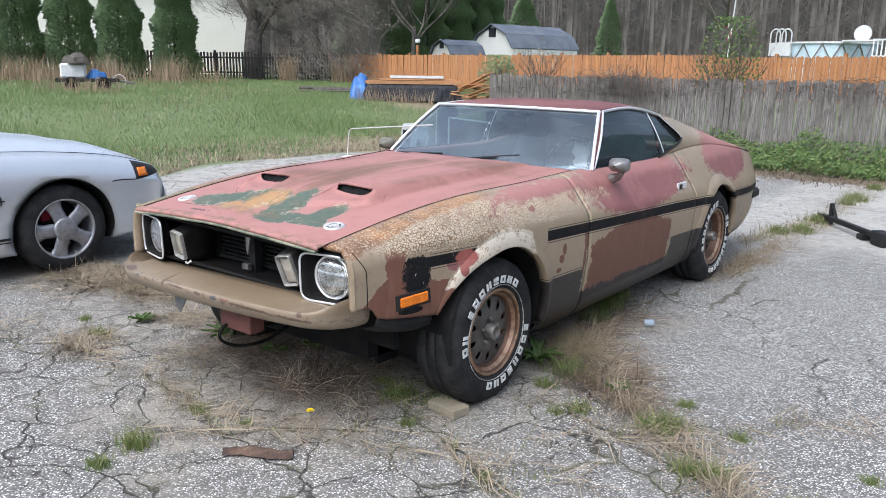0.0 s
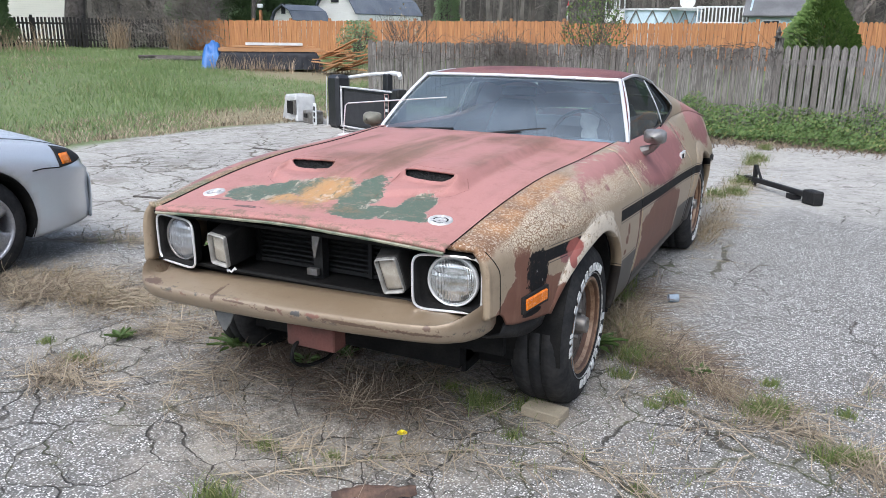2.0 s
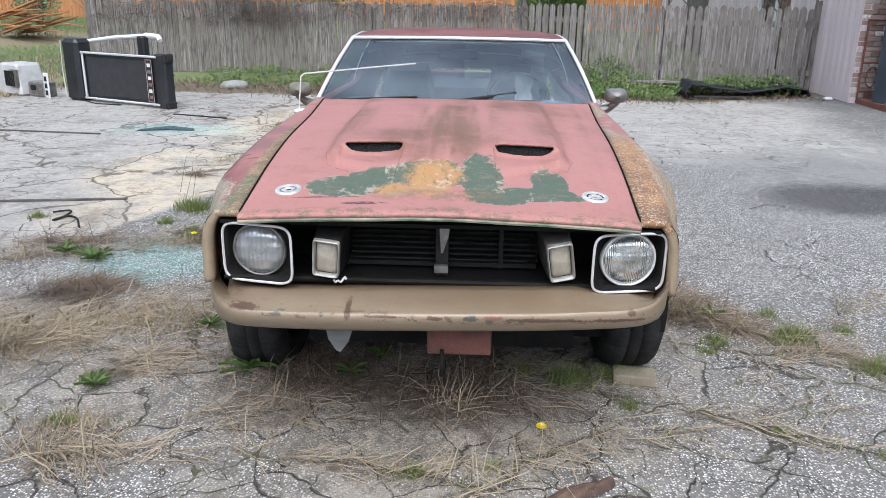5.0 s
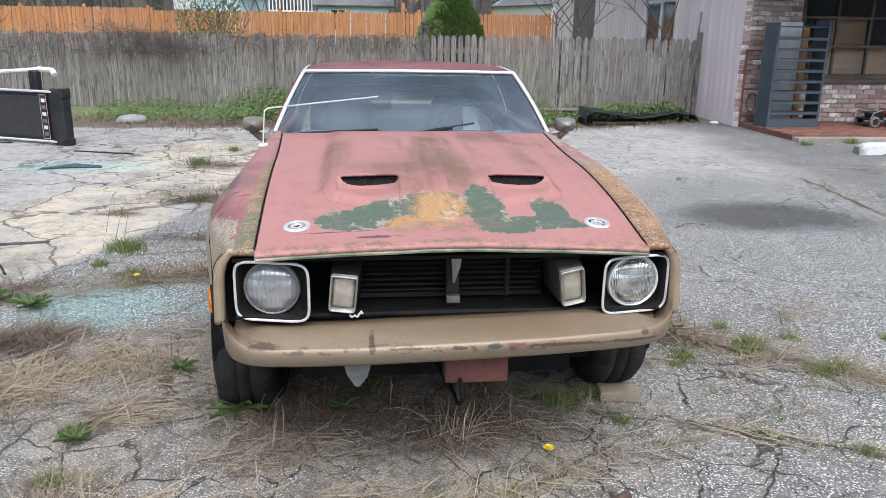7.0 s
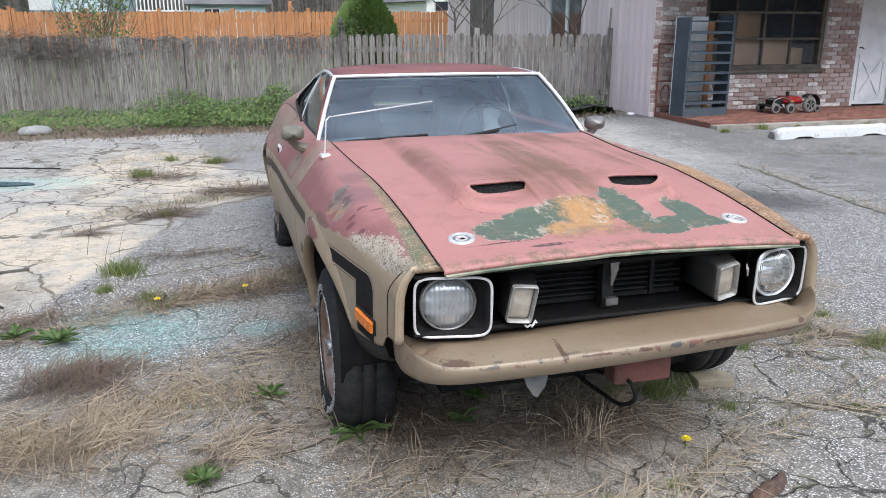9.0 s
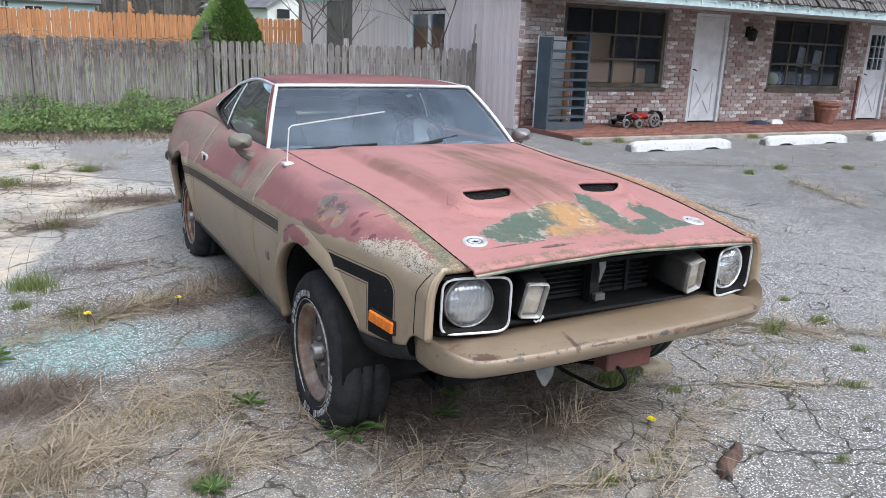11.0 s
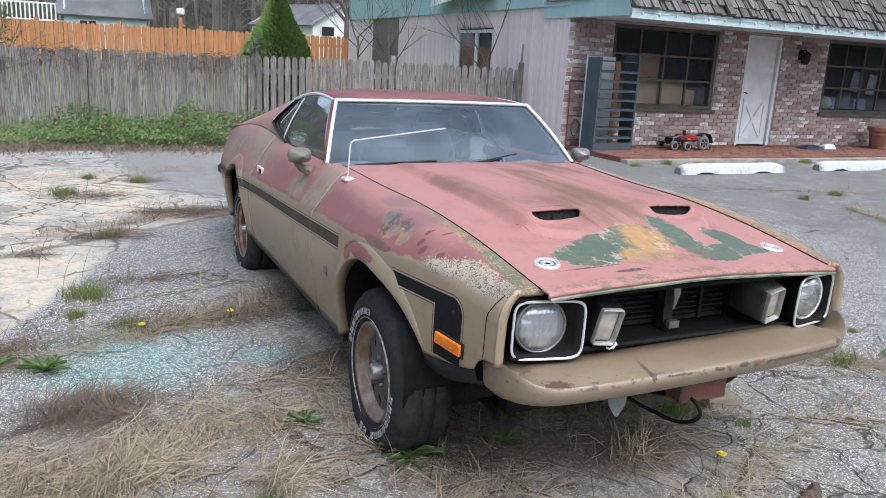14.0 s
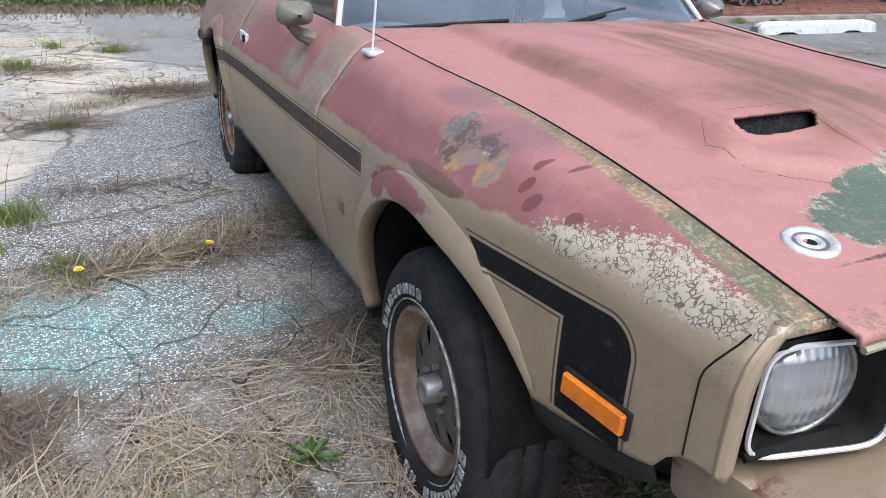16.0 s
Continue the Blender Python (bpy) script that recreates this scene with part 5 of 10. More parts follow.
# bronze wheel paint with rust blotches; shade in the ring's grooves is painted in
M = Mat("rusty_bronze_shaded_wheel")
X, Y, Z = M.xyz()
from_hub = M.add(M.math("SQRT", M.add(M.mul(Y, Y), M.mul(Z, Z))), M.mul(M.math("SUBTRACT", M.noise(30, 5, 0.75), 0.5), 0.008))
groove_shade = M.big(band(M, from_hub, 0.1985, 0.2055, 0.002), M.step(from_hub, 0.1865, 0.1835))
bronze = M.mix(M.step(M.noise(18, 6, 0.75), 0.35, 0.7), (0.4, 0.27, 0.175), (0.19, 0.1, 0.058))
bronze = M.done(M.mix(M.mul(groove_shade, 0.85), bronze, (0.075, 0.035, 0.022)), 0.38, 0.6, M.bump(M.noise(120, 4), 0.2, 0.002))
wheel_grey = plain("wheel_centre_grey", (0.13, 0.122, 0.112), (0.085, 0.07, 0.06), 0.5, 0.4, scale=16)
amber = plain("amber_lens", (0.75, 0.2, 0.01), (0.62, 0.15, 0.01), 0.25, scale=30, relief=0.3)
M = Mat("fluted_lamp_lens")
flute = M.math("SINE", M.mul(M.xyz()[0], 420.0))
cloud = M.noise(14, 4)
lamp_glass = M.done(M.mix(cloud, (0.5, 0.51, 0.52), (0.3, 0.3, 0.3)), M.step(cloud, 0.3, 0.7, 0.1, 0.3), 0.55, M.bump(M.add(flute, M.mul(M.math("SINE", M.mul(M.xyz()[2], 160.0)), 2.5)), 0.22, 0.002))
M = Mat("clear_fluted_lamp_lens")
flute = M.add(M.math("SINE", M.mul(M.xyz()[0], 1150.0)), M.mul(M.math("SINE", M.mul(M.xyz()[2], 150.0)), 2.0))
lamp_clear = M.done(M.mix(M.step(M.noise(16, 4), 0.35, 0.65), (0.8, 0.81, 0.8), (0.42, 0.43, 0.41)), 0.16, 0.8, M.bump(flute, 0.4, 0.002))
bezel_pale = plain("pale_oxidised_bezel", (0.42, 0.41, 0.38), (0.26, 0.25, 0.23), 0.45, 0.3, scale=20)
lamp_dirt = plain("gasket_grime", (0.05, 0.045, 0.04), (0.12, 0.105, 0.085), 0.8, scale=40)
parking_lens = plain("milky_parking_lens", (0.47, 0.43, 0.36), (0.33, 0.295, 0.24), 0.22, scale=16, grain=260, relief=0.6)
interior_dark = plain("dark_blue_vinyl", (0.02, 0.024, 0.032), (0.04, 0.045, 0.055), 0.6, scale=6)
oxide_steel = plain("red_oxide_steel", (0.2, 0.065, 0.045), (0.11, 0.04, 0.03), 0.75, scale=10)


def auto_glass(name, tint, haze_sheen, ior=1.5, gloss=(0.85, 0.93, 1.0)):
    M = Mat(name)
    X, Y, Z = M.xyz()
    smear = M.noise(1.0, 5, 0.6, M.scaled((1.8, 1.8, 4)))
    g = M.node("ShaderNodeBsdfGlossy")
    M.put(g.inputs["Color"], gloss)
    M.put(g.inputs["Roughness"], 0.04)
    t = M.node("ShaderNodeBsdfTransparent")
    M.put(t.inputs["Color"], tint)
    f = M.node("ShaderNodeFresnel")
    f.inputs["IOR"].default_value = ior
    # pale blue diffuse share paints in reflected sky besides haze on the glass
    d = M.node("ShaderNodeBsdfDiffuse")
    M.put(d.inputs["Color"], (0.48, 0.57, 0.65))
    m1, m2 = M.node("ShaderNodeMixShader"), M.node("ShaderNodeMixShader")
    M.put(m1.inputs[0], f.outputs[0])
    M.t.links.new(t.outputs[0], m1.inputs[1]), M.t.links.new(g.outputs[0], m1.inputs[2])
    M.put(m2.inputs[0], M.step(smear, 0.3, 0.8, haze_sheen * 0.25, haze_sheen * 1.6))
    M.t.links.new(m1.outputs[0], m2.inputs[1]), M.t.links.new(d.outputs[0], m2.inputs[2])
    M.t.links.new(m2.outputs[0], M.o.inputs[0])
    return M.m


screen_glass = auto_glass("hazy_sheen_windscreen", (0.7, 0.82, 0.87), 0.12, 2.1)
side_glass = auto_glass("tinted_side_glass", (0.32, 0.4, 0.39), 0.04, 1.62, (0.66, 0.72, 0.74))

# ---- the old coupe: front axle over the origin, nose towards -y ----
W = lerp_table([(-0.82, 0.757), (-0.6, 0.8), (-0.4, 0.84), (-0.15, 0.885), (0.1, 0.902), (0.5, 0.908), (1.2, 0.915), (2.0, 0.915), (2.4, 0.925), (2.8, 0.93), (3.2, 0.92), (3.6, 0.89), (3.98, 0.82)])
XC = lerp_table([(-0.82, 0.712), (-0.4, 0.755), (0.0, 0.775), (0.5, 0.775), (1.08, 0.755), (1.6, 0.748), (2.2, 0.738), (2.6, 0.75), (3.2, 0.76), (3.98, 0.735)])
ZC = lerp_table([(-0.82, 0.832), (-0.4, 0.895), (0.0, 0.93), (0.5, 0.94), (1.08, 0.962), (1.6, 0.957), (2.1, 0.957), (2.5, 0.985), (2.9, 0.985), (3.3, 0.945), (3.98, 0.855)])
ZB = lerp_table([(-0.82, 0.605), (-0.72, 0.6), (-0.695, 0.556), (-0.5, 0.52), (-0.36, 0.5), (-0.3, 0.45), (0.3, 0.3), (0.42, 0.21), (1.0, 0.2), (2.3, 0.2), (3.2, 0.26), (3.98, 0.36)])
SEAM = lerp_table([(-0.82, 0.627), (0.0, 0.655), (0.6, 0.68), (1.05, 0.705)])


def flank(y, z):
    w, zc = W(y), ZC(y)
    xc, cr = XC(y), min(0.8 - 0.042 * (y - 0.35), zc - 0.06)
    f = lerp_table([(0.2, w - 0.1), (0.27, w - 0.05), (0.42, w - 0.018), (0.56, w), (cr - 0.03, w - 0.003), (cr, w - 0.01), (cr + 0.3 * (zc - cr), xc + 0.68 * (w - xc)), (cr + 0.75 * (zc - cr), xc + 0.28 * (w - xc)), (zc, xc)])
    return f(z)


ARCH = [(0.035, 0.36, 0.372), (2.79, 0.35, 0.37)]


def arch_r(cy, rad, side, a):
    """Radius of a wheel opening; a is the angle up from straight ahead. The front ones lean forward."""
    if cy > 1:
        return rad
    k = max(0.0, 1 - abs(a) / 1.31) ** 1.3
    return rad + (0.105 if side > 0 else 0.15) * k


def flank_panel(y0, y1, side, n):
    """Outer skin from sill to crest, with the wheel openings cut and their rims drawn onto the circle."""
    rows = []
    top = 1.03
    m = 30
    for i in range(n + 1):
        y = y0 + (y1 - y0) * i / n
        zb, zc = ZB(y), ZC(y)
        r = [(side * flank(y, zb + (zc - zb) * j / m), y, zb + (zc - zb) * j / m) for j in range(m + 1)]
        if y < 1.06:
            s = SEAM(y) + 0.004
            for k in (0.15, 0.4, 0.7, 1.0):
                x = XC(y) + (s - XC(y)) * k
                r.append((side * x, y, zc + 0.014 * math.sin(min(1, k * 1.3) * math.pi / 2)))
        else:
            r += [(side * (XC(y) - d), y, zc + e) for d, e in ((0.006, 0.004), (0.016, 0.005), (0.03, 0.0), (0.05, -0.01))]
        rows.append(r)
    bm = grid(rows)
    for cy, cz, rad in ARCH:
        kill = []
        for f in bm.faces:
            c = f.calc_center_median()
            dy, dz = c.y - cy, c.z - cz
            if dy * dy + dz * dz < arch_r(cy, rad, side, math.atan2(dz, -dy)) ** 2 and c.z < 0.86:
                kill.append(f)
        edge = {v for f in kill for v in f.verts}
        bmesh.ops.delete(bm, geom=kill, context="FACES")
        for v in edge:
            if v.is_valid and v.link_faces:
                d = Vector((v.co.y - cy, v.co.z - cz))
                d *= arch_r(cy, rad, side, math.atan2(d.y, -d.x)) / max(d.length, 1e-6)
                v.co.y, v.co.z = cy + d.x, cz + d.y
    bmesh.ops.recalc_face_normals(bm, faces=bm.faces)
    return bm


coupe = thing("old_coupe", "rusting 1970s fastback coupe in worn gold paint and red primer", "car")
for side in (1, -1):
    s = "driver's" if side > 0 else "passenger"
    part("front_fender", flank_panel(-0.8, 0.795, side, 72), body_paint, coupe, "cracked gold front fender" if side > 0 else "primered front fender with gold below", True, 0.006)
    door = part("door", flank_panel(0.803, 2.295, side, 44), body_paint, coupe, "gold and primer door with black stripe", True, 0.006)
    part("rear_quarter", flank_panel(2.303, 3.96, side, 66), body_paint, coupe, "", True, 0.006)
    # wheel arch lips
    for cy, cz, rad in ARCH:
        rows = []
        for i in range(41):
            a0 = 19 if cy < 1 else -8
            a = math.radians(a0 + (192 - a0) * i / 40)
            ring = []
            rr0 = arch_r(cy, rad, side, a)
            fade = smooth01(i, -4, 12) if cy < 1 else 1.0
            for dr, dx in ((0.072, -0.004), (0.062, 0.003), (0.034, 0.012), (0.004, 0.019), (-0.001, 0.017), (-0.001, -0.03)):
                dr, dx = dr * fade, dx * fade
                y, z = cy - (rr0 + dr) * math.cos(a), cz + (rr0 + dr) * math.sin(a)
                ring.append((side * (flank(y, max(z, ZB(y))) + dx), y, z))
            rows.append(ring)
        bm = grid(rows)
        bmesh.ops.recalc_face_normals(bm, faces=bm.faces)
        part("arch_lip", bm, body_paint, coupe, "", True, 0.004)
        rows = []
        for i in range(25):
            a = math.radians(-15 + 210 * i / 24)
            y, z = cy - rad * math.cos(a), cz + rad * math.sin(a)
            rows.append([(side * 0.87, y, z), (side * 0.5, y, z)])
        part("wheel_well", grid(rows), cavity, coupe)
        part("well_wall", abox(*sorted((side * 0.48, side * 0.5)), cy - 0.42, cy + 0.42, 0.2, 0.8), cavity, coupe)
    # door furniture
    hx = flank(2.1, 0.775)
    h = part("door_handle", abox(*sorted((side * (hx - 0.004), side * (hx + 0.012))), 2.06, 2.2, 0.75, 0.8, bevel=0.004), chrome, door, "bright flush door handle")
    part("keyhole", abox(*sorted((side * (hx + 0.012), side * (hx + 0.02))), 2.075, 2.105, 0.762, 0.79), black_trim, h)
    part("sill", abox(*sorted((side * 0.72, side * 0.8)), 0.4, 2.4, 0.19, 0.24), cavity, coupe)
    part("inner_quarter", abox(*sorted((side * 0.45, side * 0.87)), 3.17, 3.36, 0.32, 0.64), cavity, coupe)
    # marker lamps
    my, mz = (-0.52, 0.602) if side > 0 else (-0.566, 0.6)
    mx = flank(my, mz)
    tilt = 12 * side
    b = abox(-0.012, 0.012, -0.085, 0.085, -0.031, 0.031) if side > 0 else abox(-0.01, 0.008, -0.076, 0.076, -0.026, 0.026)
    bmesh.ops.rotate(b, verts=b.verts, cent=(0, 0, 0), matrix=Euler((0.06, 0, radians(-tilt))).to_matrix())
    bmesh.ops.translate(b, verts=b.verts, vec=(side * (mx - 0.002), my, mz))
    mk = part("marker_lamp", b, black_trim, coupe, "amber side marker in a black surround")
    b = abox(-0.014, 0.014, -0.07, 0.07, -0.021, 0.021, bevel=0.004)
    bmesh.ops.rotate(b, verts=b.verts, cent=(0, 0, 0), matrix=Euler((0.06, 0, radians(-tilt))).to_matrix())
    bmesh.ops.translate(b, verts=b.verts, vec=(side * (mx + 0.003), my, mz))
    part("lens", b, amber, mk)
    # lower front corner, black
    lo = [[(side * (W(y) - 0.012), y, ZB(y) + 0.004), (side * (W(y) - 0.028), y, ZB(y) - 0.035 - 0.03 * math.sin((y + 0.7) / 0.34 * math.pi)), (side * (W(y) - 0.1), y, ZB(y) - 0.06 - 0.02 * math.sin((y + 0.7) / 0.34 * math.pi))] for y in np.linspace(-0.68, -0.4, 9)]
    part("valance", grid(lo), black_trim, coupe, "black lower valance", True, 0.006)


# hood with raised middle and two ducts
def plateau(y):
    return 0.44 - 0.25 * smooth01(-y, 0.35, 0.56) - 0.05 * smooth01(-y, 0.6, 0.8)


def hood_z(x, y):
    a = abs(x)
    s = SEAM(y)
    z = ZC(y) + 0.012 + 0.022 * (1 - (a / s) ** 2)
    h = 0.003 + 0.032 * smooth01(y, -0.66, -0.3)
    e = plateau(y)
    h *= 1 - 0.75 * smooth01(y, 0.5, 0.9)
    z += h * smooth01(e + 0.025 - a, 0.0, 0.06)
    c = abs(x - 0.014)
    t = min(1.0, max(0.0, (c - 0.165) / 0.235))
    inside = math.sin(math.pi * t) ** 0.35
    soft = smooth01(c, 0.11, 0.2) * smooth01(0.46 - c, 0.0, 0.09)
    ramp = smooth01(y, -0.5, -0.34) * (1 - smooth01(y, -0.325, -0.302))
    z -= 0.024 * ramp * inside
    z += 0.016 * soft * smooth01(y, -0.36, -0.29) * (1 - smooth01(y, -0.26, 0.02))
    return z


def hood_rear(x):
    return 0.87 + 0.13 * (abs(x) / 0.7) ** 2


rows = []
ys = list(np.linspace(0, 0.12, 5)) + list(np.linspace(0.14, 0.272, 14)) + list(np.linspace(0.276, 0.338, 46)) + list(np.linspace(0.345, 1.0, 36))
for u in ys:
    r = []
    for i in range(281):
        v = -1 + 2 * i / 280
        y = -0.85 + (hood_rear(v * 0.68) + 0.85) * u
        x = v * (SEAM(y) - 0.004)
        r.append((x, y, hood_z(x, y)))
    rows.append(r)
front = [[(x * 1.0, y - 0.004, z - d) for x, y, z in rows[0]] for d in (0.017, 0.006)]
hood_bm = grid(front + rows)


def duct_mouth(x, y):
    """Whether a place of the hood lies in the mouth of a duct: square at the inner end, rounded at the outer."""
    t = (abs(x - 0.014) - 0.168) / 0.217
    if not 0.0 < t < 1.0:
        return False
    k = min(1.0, t / 0.06) * min(1.0, (1 - t) / 0.22) ** 0.5
    return -0.307 - 0.022 * k < y < -0.3


bmesh.ops.delete(hood_bm, geom=[f for f in hood_bm.faces if duct_mouth(*f.calc_center_median().xy)], context="FACES")
hood = part("hood", hood_bm, hood_paint, coupe, "primer-red hood with green and ochre worn patches", True, 0.008)
part("lip_strip", atube([(x, -0.857, hood_z(x * 0.98, -0.845) - 0.021) for x in np.linspace(-0.62, 0.62, 24)], 0.006, 6), plain("worn_cream_edge", (0.3, 0.28, 0.2), (0.05, 0.085, 0.05), 0.6, scale=7), hood)
mesh_mat = Mat("duct_honeycomb")
M = mesh_mat
hc = M.cells(105, "DISTANCE_TO_EDGE")
mesh_mat = M.done(M.mix(M.step(hc, 0.08, 0.2), (0.012, 0.012, 0.012), (0.001, 0.001, 0.001)), 0.95, 0, M.bump(M.step(hc, 0.2, 0.05), 0.8, 0.004))
for side in (1, -1):
    rows = []
    for i in range(25):
        x = 0.014 + side * (0.155 + 0.245 * i / 24)
        zt = hood_z(x, -0.285) - 0.006
        rows.append([(x, -0.332, zt - 0.075), (x, -0.3, zt - 0.05), (x, -0.288, zt - 0.02), (x, -0.282, zt)])
    bm = grid(rows)
    bmesh.ops.recalc_face_normals(bm, faces=bm.faces)
    part("duct_mesh", bm, mesh_mat, hood, "dark honeycomb in the hood duct")
    path = [(side * 0.175, -0.56), (side * 0.165, -0.33), (side * 0.185, -0.265), (side * 0.425, -0.265), (side * 0.455, -0.32), (side * 0.43, -0.42), (side * 0.3, -0.53)]
    dense = [(a[0] + (b[0] - a[0]) * k / 8, a[1] + (b[1] - a[1]) * k / 8) for a, b in zip(path, path[1:]) for k in range(8)]
    part("duct_seam", atube([(x + 0.012, y, hood_z(x + 0.012, y) - 0.0006) for x, y in dense], 0.0011, 4), oxide_steel, hood)
    # hood lock plate
    px, py = side * 0.508, -0.65
    pz = hood_z(px, py)
    lock = part("hood_lock", spin([(-0.002, 0.012), (0.0, 0.013), (0.004, 0.0175), (0.004, 0.021), (0.001, 0.025), (0.001, 0.034), (0.005, 0.037), (0.006, 0.044), (0.004, 0.05), (-0.004, 0.052)], 36, "Z"), lock_metal, hood, "round bright hood lock", True)
    lock.matrix_basis = pose(px, py, pz + 0.001, 8, side * 4, 0) @ Matrix.Scale(0.87, 4)
    part("pin", spin([(0.0, 0.0), (-0.001, 0.006), (-0.001, 0.0125)], 14, "Z"), cavity, lock)
    ring = part("inner_ring", spin([(0.002, 0.026), (0.0016, 0.033)], 30, "Z"), dull_steel if side < 0 else black_trim, lock)
    if side > 0:
        for k in range(3):
            b = abox(0.0, 0.036, -0.005, 0.005, 0.001, 0.004)
            bmesh.ops.rotate(b, verts=b.verts, cent=(0, 0, 0), matrix=Euler((0, 0, radians(90 + 120 * k))).to_matrix())
            part("spoke", b, lock_metal, lock)

for side in (1, -1):
    part("hood_gap", atube([(side * SEAM(y), y, ZC(y) + 0.0135) for y in np.linspace(-0.815, 0.98, 40)], 0.0022, 5), cavity, coupe)
# cowl and wipers
rows = [[(x, hood_rear(x) + d, 0.945 - 0.012 * k) for x in np.linspace(-0.7, 0.7, 20)] for k, d in enumerate((-0.04, 0.02, 0.08))]
part("cowl", grid(rows), black_trim, coupe, "", True, 0.006)


mirror_grey = plain("grey_green_mirror_paint", (0.13, 0.13, 0.1), (0.2, 0.18, 0.14), 0.5)
# glass house
def screen(u, v):
    """u across -1..1, v up 0..1"""
    bx, tx = 0.745, 0.6
    x = u * (bx + (tx - bx) * v)
    y0, y1 = 0.9 + 0.2 * u * u, 1.345 + 0.09 * u * u
    z = 0.955 + (1.272 - 0.01 * u * u - 0.955) * v + 0.016 * math.sin(v * math.pi)
    return (x, y0 + (y1 - y0) * v, z)


wind = part("windscreen", grid([[screen(-1 + i / 16, j / 10) for i in range(33)] for j in range(11)]), screen_glass, coupe, "hazy windscreen with painted-in sky sheen and bright trim", True)
wind.visible_shadow = False
part("screen_trim", atube([Vector(screen(u, 1.0)) + Vector((0, -0.008, 0.006)) for u in np.linspace(-1, 1, 25)], 0.0095, 8), chrome, wind)
for side in (1, -1):
    part("screen_trim", atube([Vector(screen(side * 1.003, v)) + Vector((side * 0.004, -0.006, 0.008)) for v in np.linspace(0, 1, 9)], 0.0105, 8), chrome, wind)

RE = lerp_table([(1.43, 0.605), (1.8, 0.592), (2.1, 0.588), (2.4, 0.608), (2.8, 0.62), (3.2, 0.64), (3.6, 0.675), (3.95, 0.72)])
RZ = lerp_table([(1.43, 1.27), (1.8, 1.283), (2.1, 1.258), (2.4, 1.2), (2.8, 1.12), (3.2, 1.035), (3.6, 0.945), (3.95, 0.868)])
RC = lerp_table([(1.36, 1.284), (1.8, 1.312), (2.1, 1.302), (2.4, 1.268), (2.8, 1.195), (3.2, 1.105), (3.6, 0.99), (3.95, 0.893)])


def roof_pt(u, y):
    k = u * u
    z = RC(y) + (RZ(y) - RC(y)) * (0.35 * k + 0.65 * k * k * k)
    return (u * RE(y), y, z)


rows = []
for i in range(60):
    t = i / 59
    r = []
    for j in range(29):
        u = -1 + j / 14
        y = 1.345 + 0.09 * u * u + (3.95 - 1.345 - 0.09 * u * u) * t
        r.append(roof_pt(u, y))
    rows.append(r)
cut = 26
part("roof", grid(rows[:cut]), roof_paint, coupe, "dull maroon roof", True, 0.008)
part("rear_window", grid([r[4:-4] for r in rows[cut - 1:46]]), side_glass, coupe, "dark fastback rear window", True)
deck_bm = grid(rows[45:])
part("tail_deck", deck_bm, body_paint, coupe, "", True, 0.008)
for side in (1, -1):
    strip = [(r[:5] if side < 0 else r[-5:]) for r in rows[cut - 1:46]]
    part("rear_window_edge", grid(strip), body_paint, coupe, "", True, 0.008)
    # sail panel: its front edge bounds the window, furthest back at half height
    edge_y = lerp_table([(0.0, 2.3), (0.3, 2.385), (0.55, 2.45), (0.72, 2.44), (0.88, 2.3), (1.0, 2.05)])

    def sail(w, t, side=side):
        y = edge_y(w) + (3.95 - edge_y(w)) * t
        p = Vector(roof_pt(side, y)).lerp(Vector((side * (XC(y) - 0.002), y, ZC(y) + 0.005)), w)
        p.x += side * 0.026 * math.sin(w * math.pi)
        return p

    bm = grid([[sail(k / 16, i / 44) for k in range(17)] for i in range(45)])
    bmesh.ops.recalc_face_normals(bm, faces=bm.faces)
    part("sail_panel", bm, body_paint, coupe, "worn rear roof pillar", True, 0.006)
    part("window_trim", atube([sail(w, 0.0) + Vector((side * 0.003, -0.004, 0.0)) for w in np.linspace(0.0, 1.0, 22)], 0.0075, 6), black_trim, coupe)
    part("window_trim", atube([sail(w, 0.0) + Vector((side * 0.008, -0.012, 0.002)) for w in np.linspace(0.0, 0.62, 14)], 0.004, 6), chrome, coupe)
    # side glass, split by a bright bar
    def sg(u, v, side=side):
        yb, yt = 1.13 + (2.47 - 1.13) * u, 1.465 + (2.4 - 1.465) * u
        y = yb + (yt - yb) * v
        b = Vector((side * (XC(yb) - 0.016), yb, ZC(yb) + 0.002))
        t = Vector(roof_pt(side, yt)) + Vector((0, 0, -0.012))
        p = b.lerp(t, v)
        p.x += side * 0.014 * math.sin(v * math.pi)
        return p
    for u0, u1 in ((0.0, 0.72), (0.735, 1.0)):
        g = part("side_window", grid([[sg(u0 + (u1 - u0) * i / 12, j / 8) for i in range(13)] for j in range(9)]), side_glass, coupe, "", True)
        g.visible_shadow = False
    part("window_trim", atube([sg(0.727 + 0.06 * (1 - v), v) for v in np.linspace(0, 1, 7)], 0.0045, 6), chrome, coupe)
    part("window_trim", atube([sg(u, 1.0) + Vector((side * 0.008, 0, 0.008)) for u in np.linspace(0, 0.92, 15)], 0.009, 6), chrome, coupe)
    part("window_trim", atube([sg(0.0, v) + Vector((side * 0.009, -0.004, 0.002)) for v in np.linspace(0, 1, 7)], 0.009, 8), chrome, coupe)
    part("belt_strip", atube([sg(u, 0.0) + Vector((side * 0.004, 0, -0.002)) for u in np.linspace(0, 0.72, 12)], 0.008, 6), black_trim, coupe)
    # windscreen pillar
    rows3 = []
    for v in np.linspace(0, 1, 8):
        a, b = Vector(screen(side * 1.005, v)), sg(0.0, v)
        mid = a.lerp(b, 0.5) + Vector((side * 0.014, -0.006, 0.004))
        rows3.append([a, mid, b])
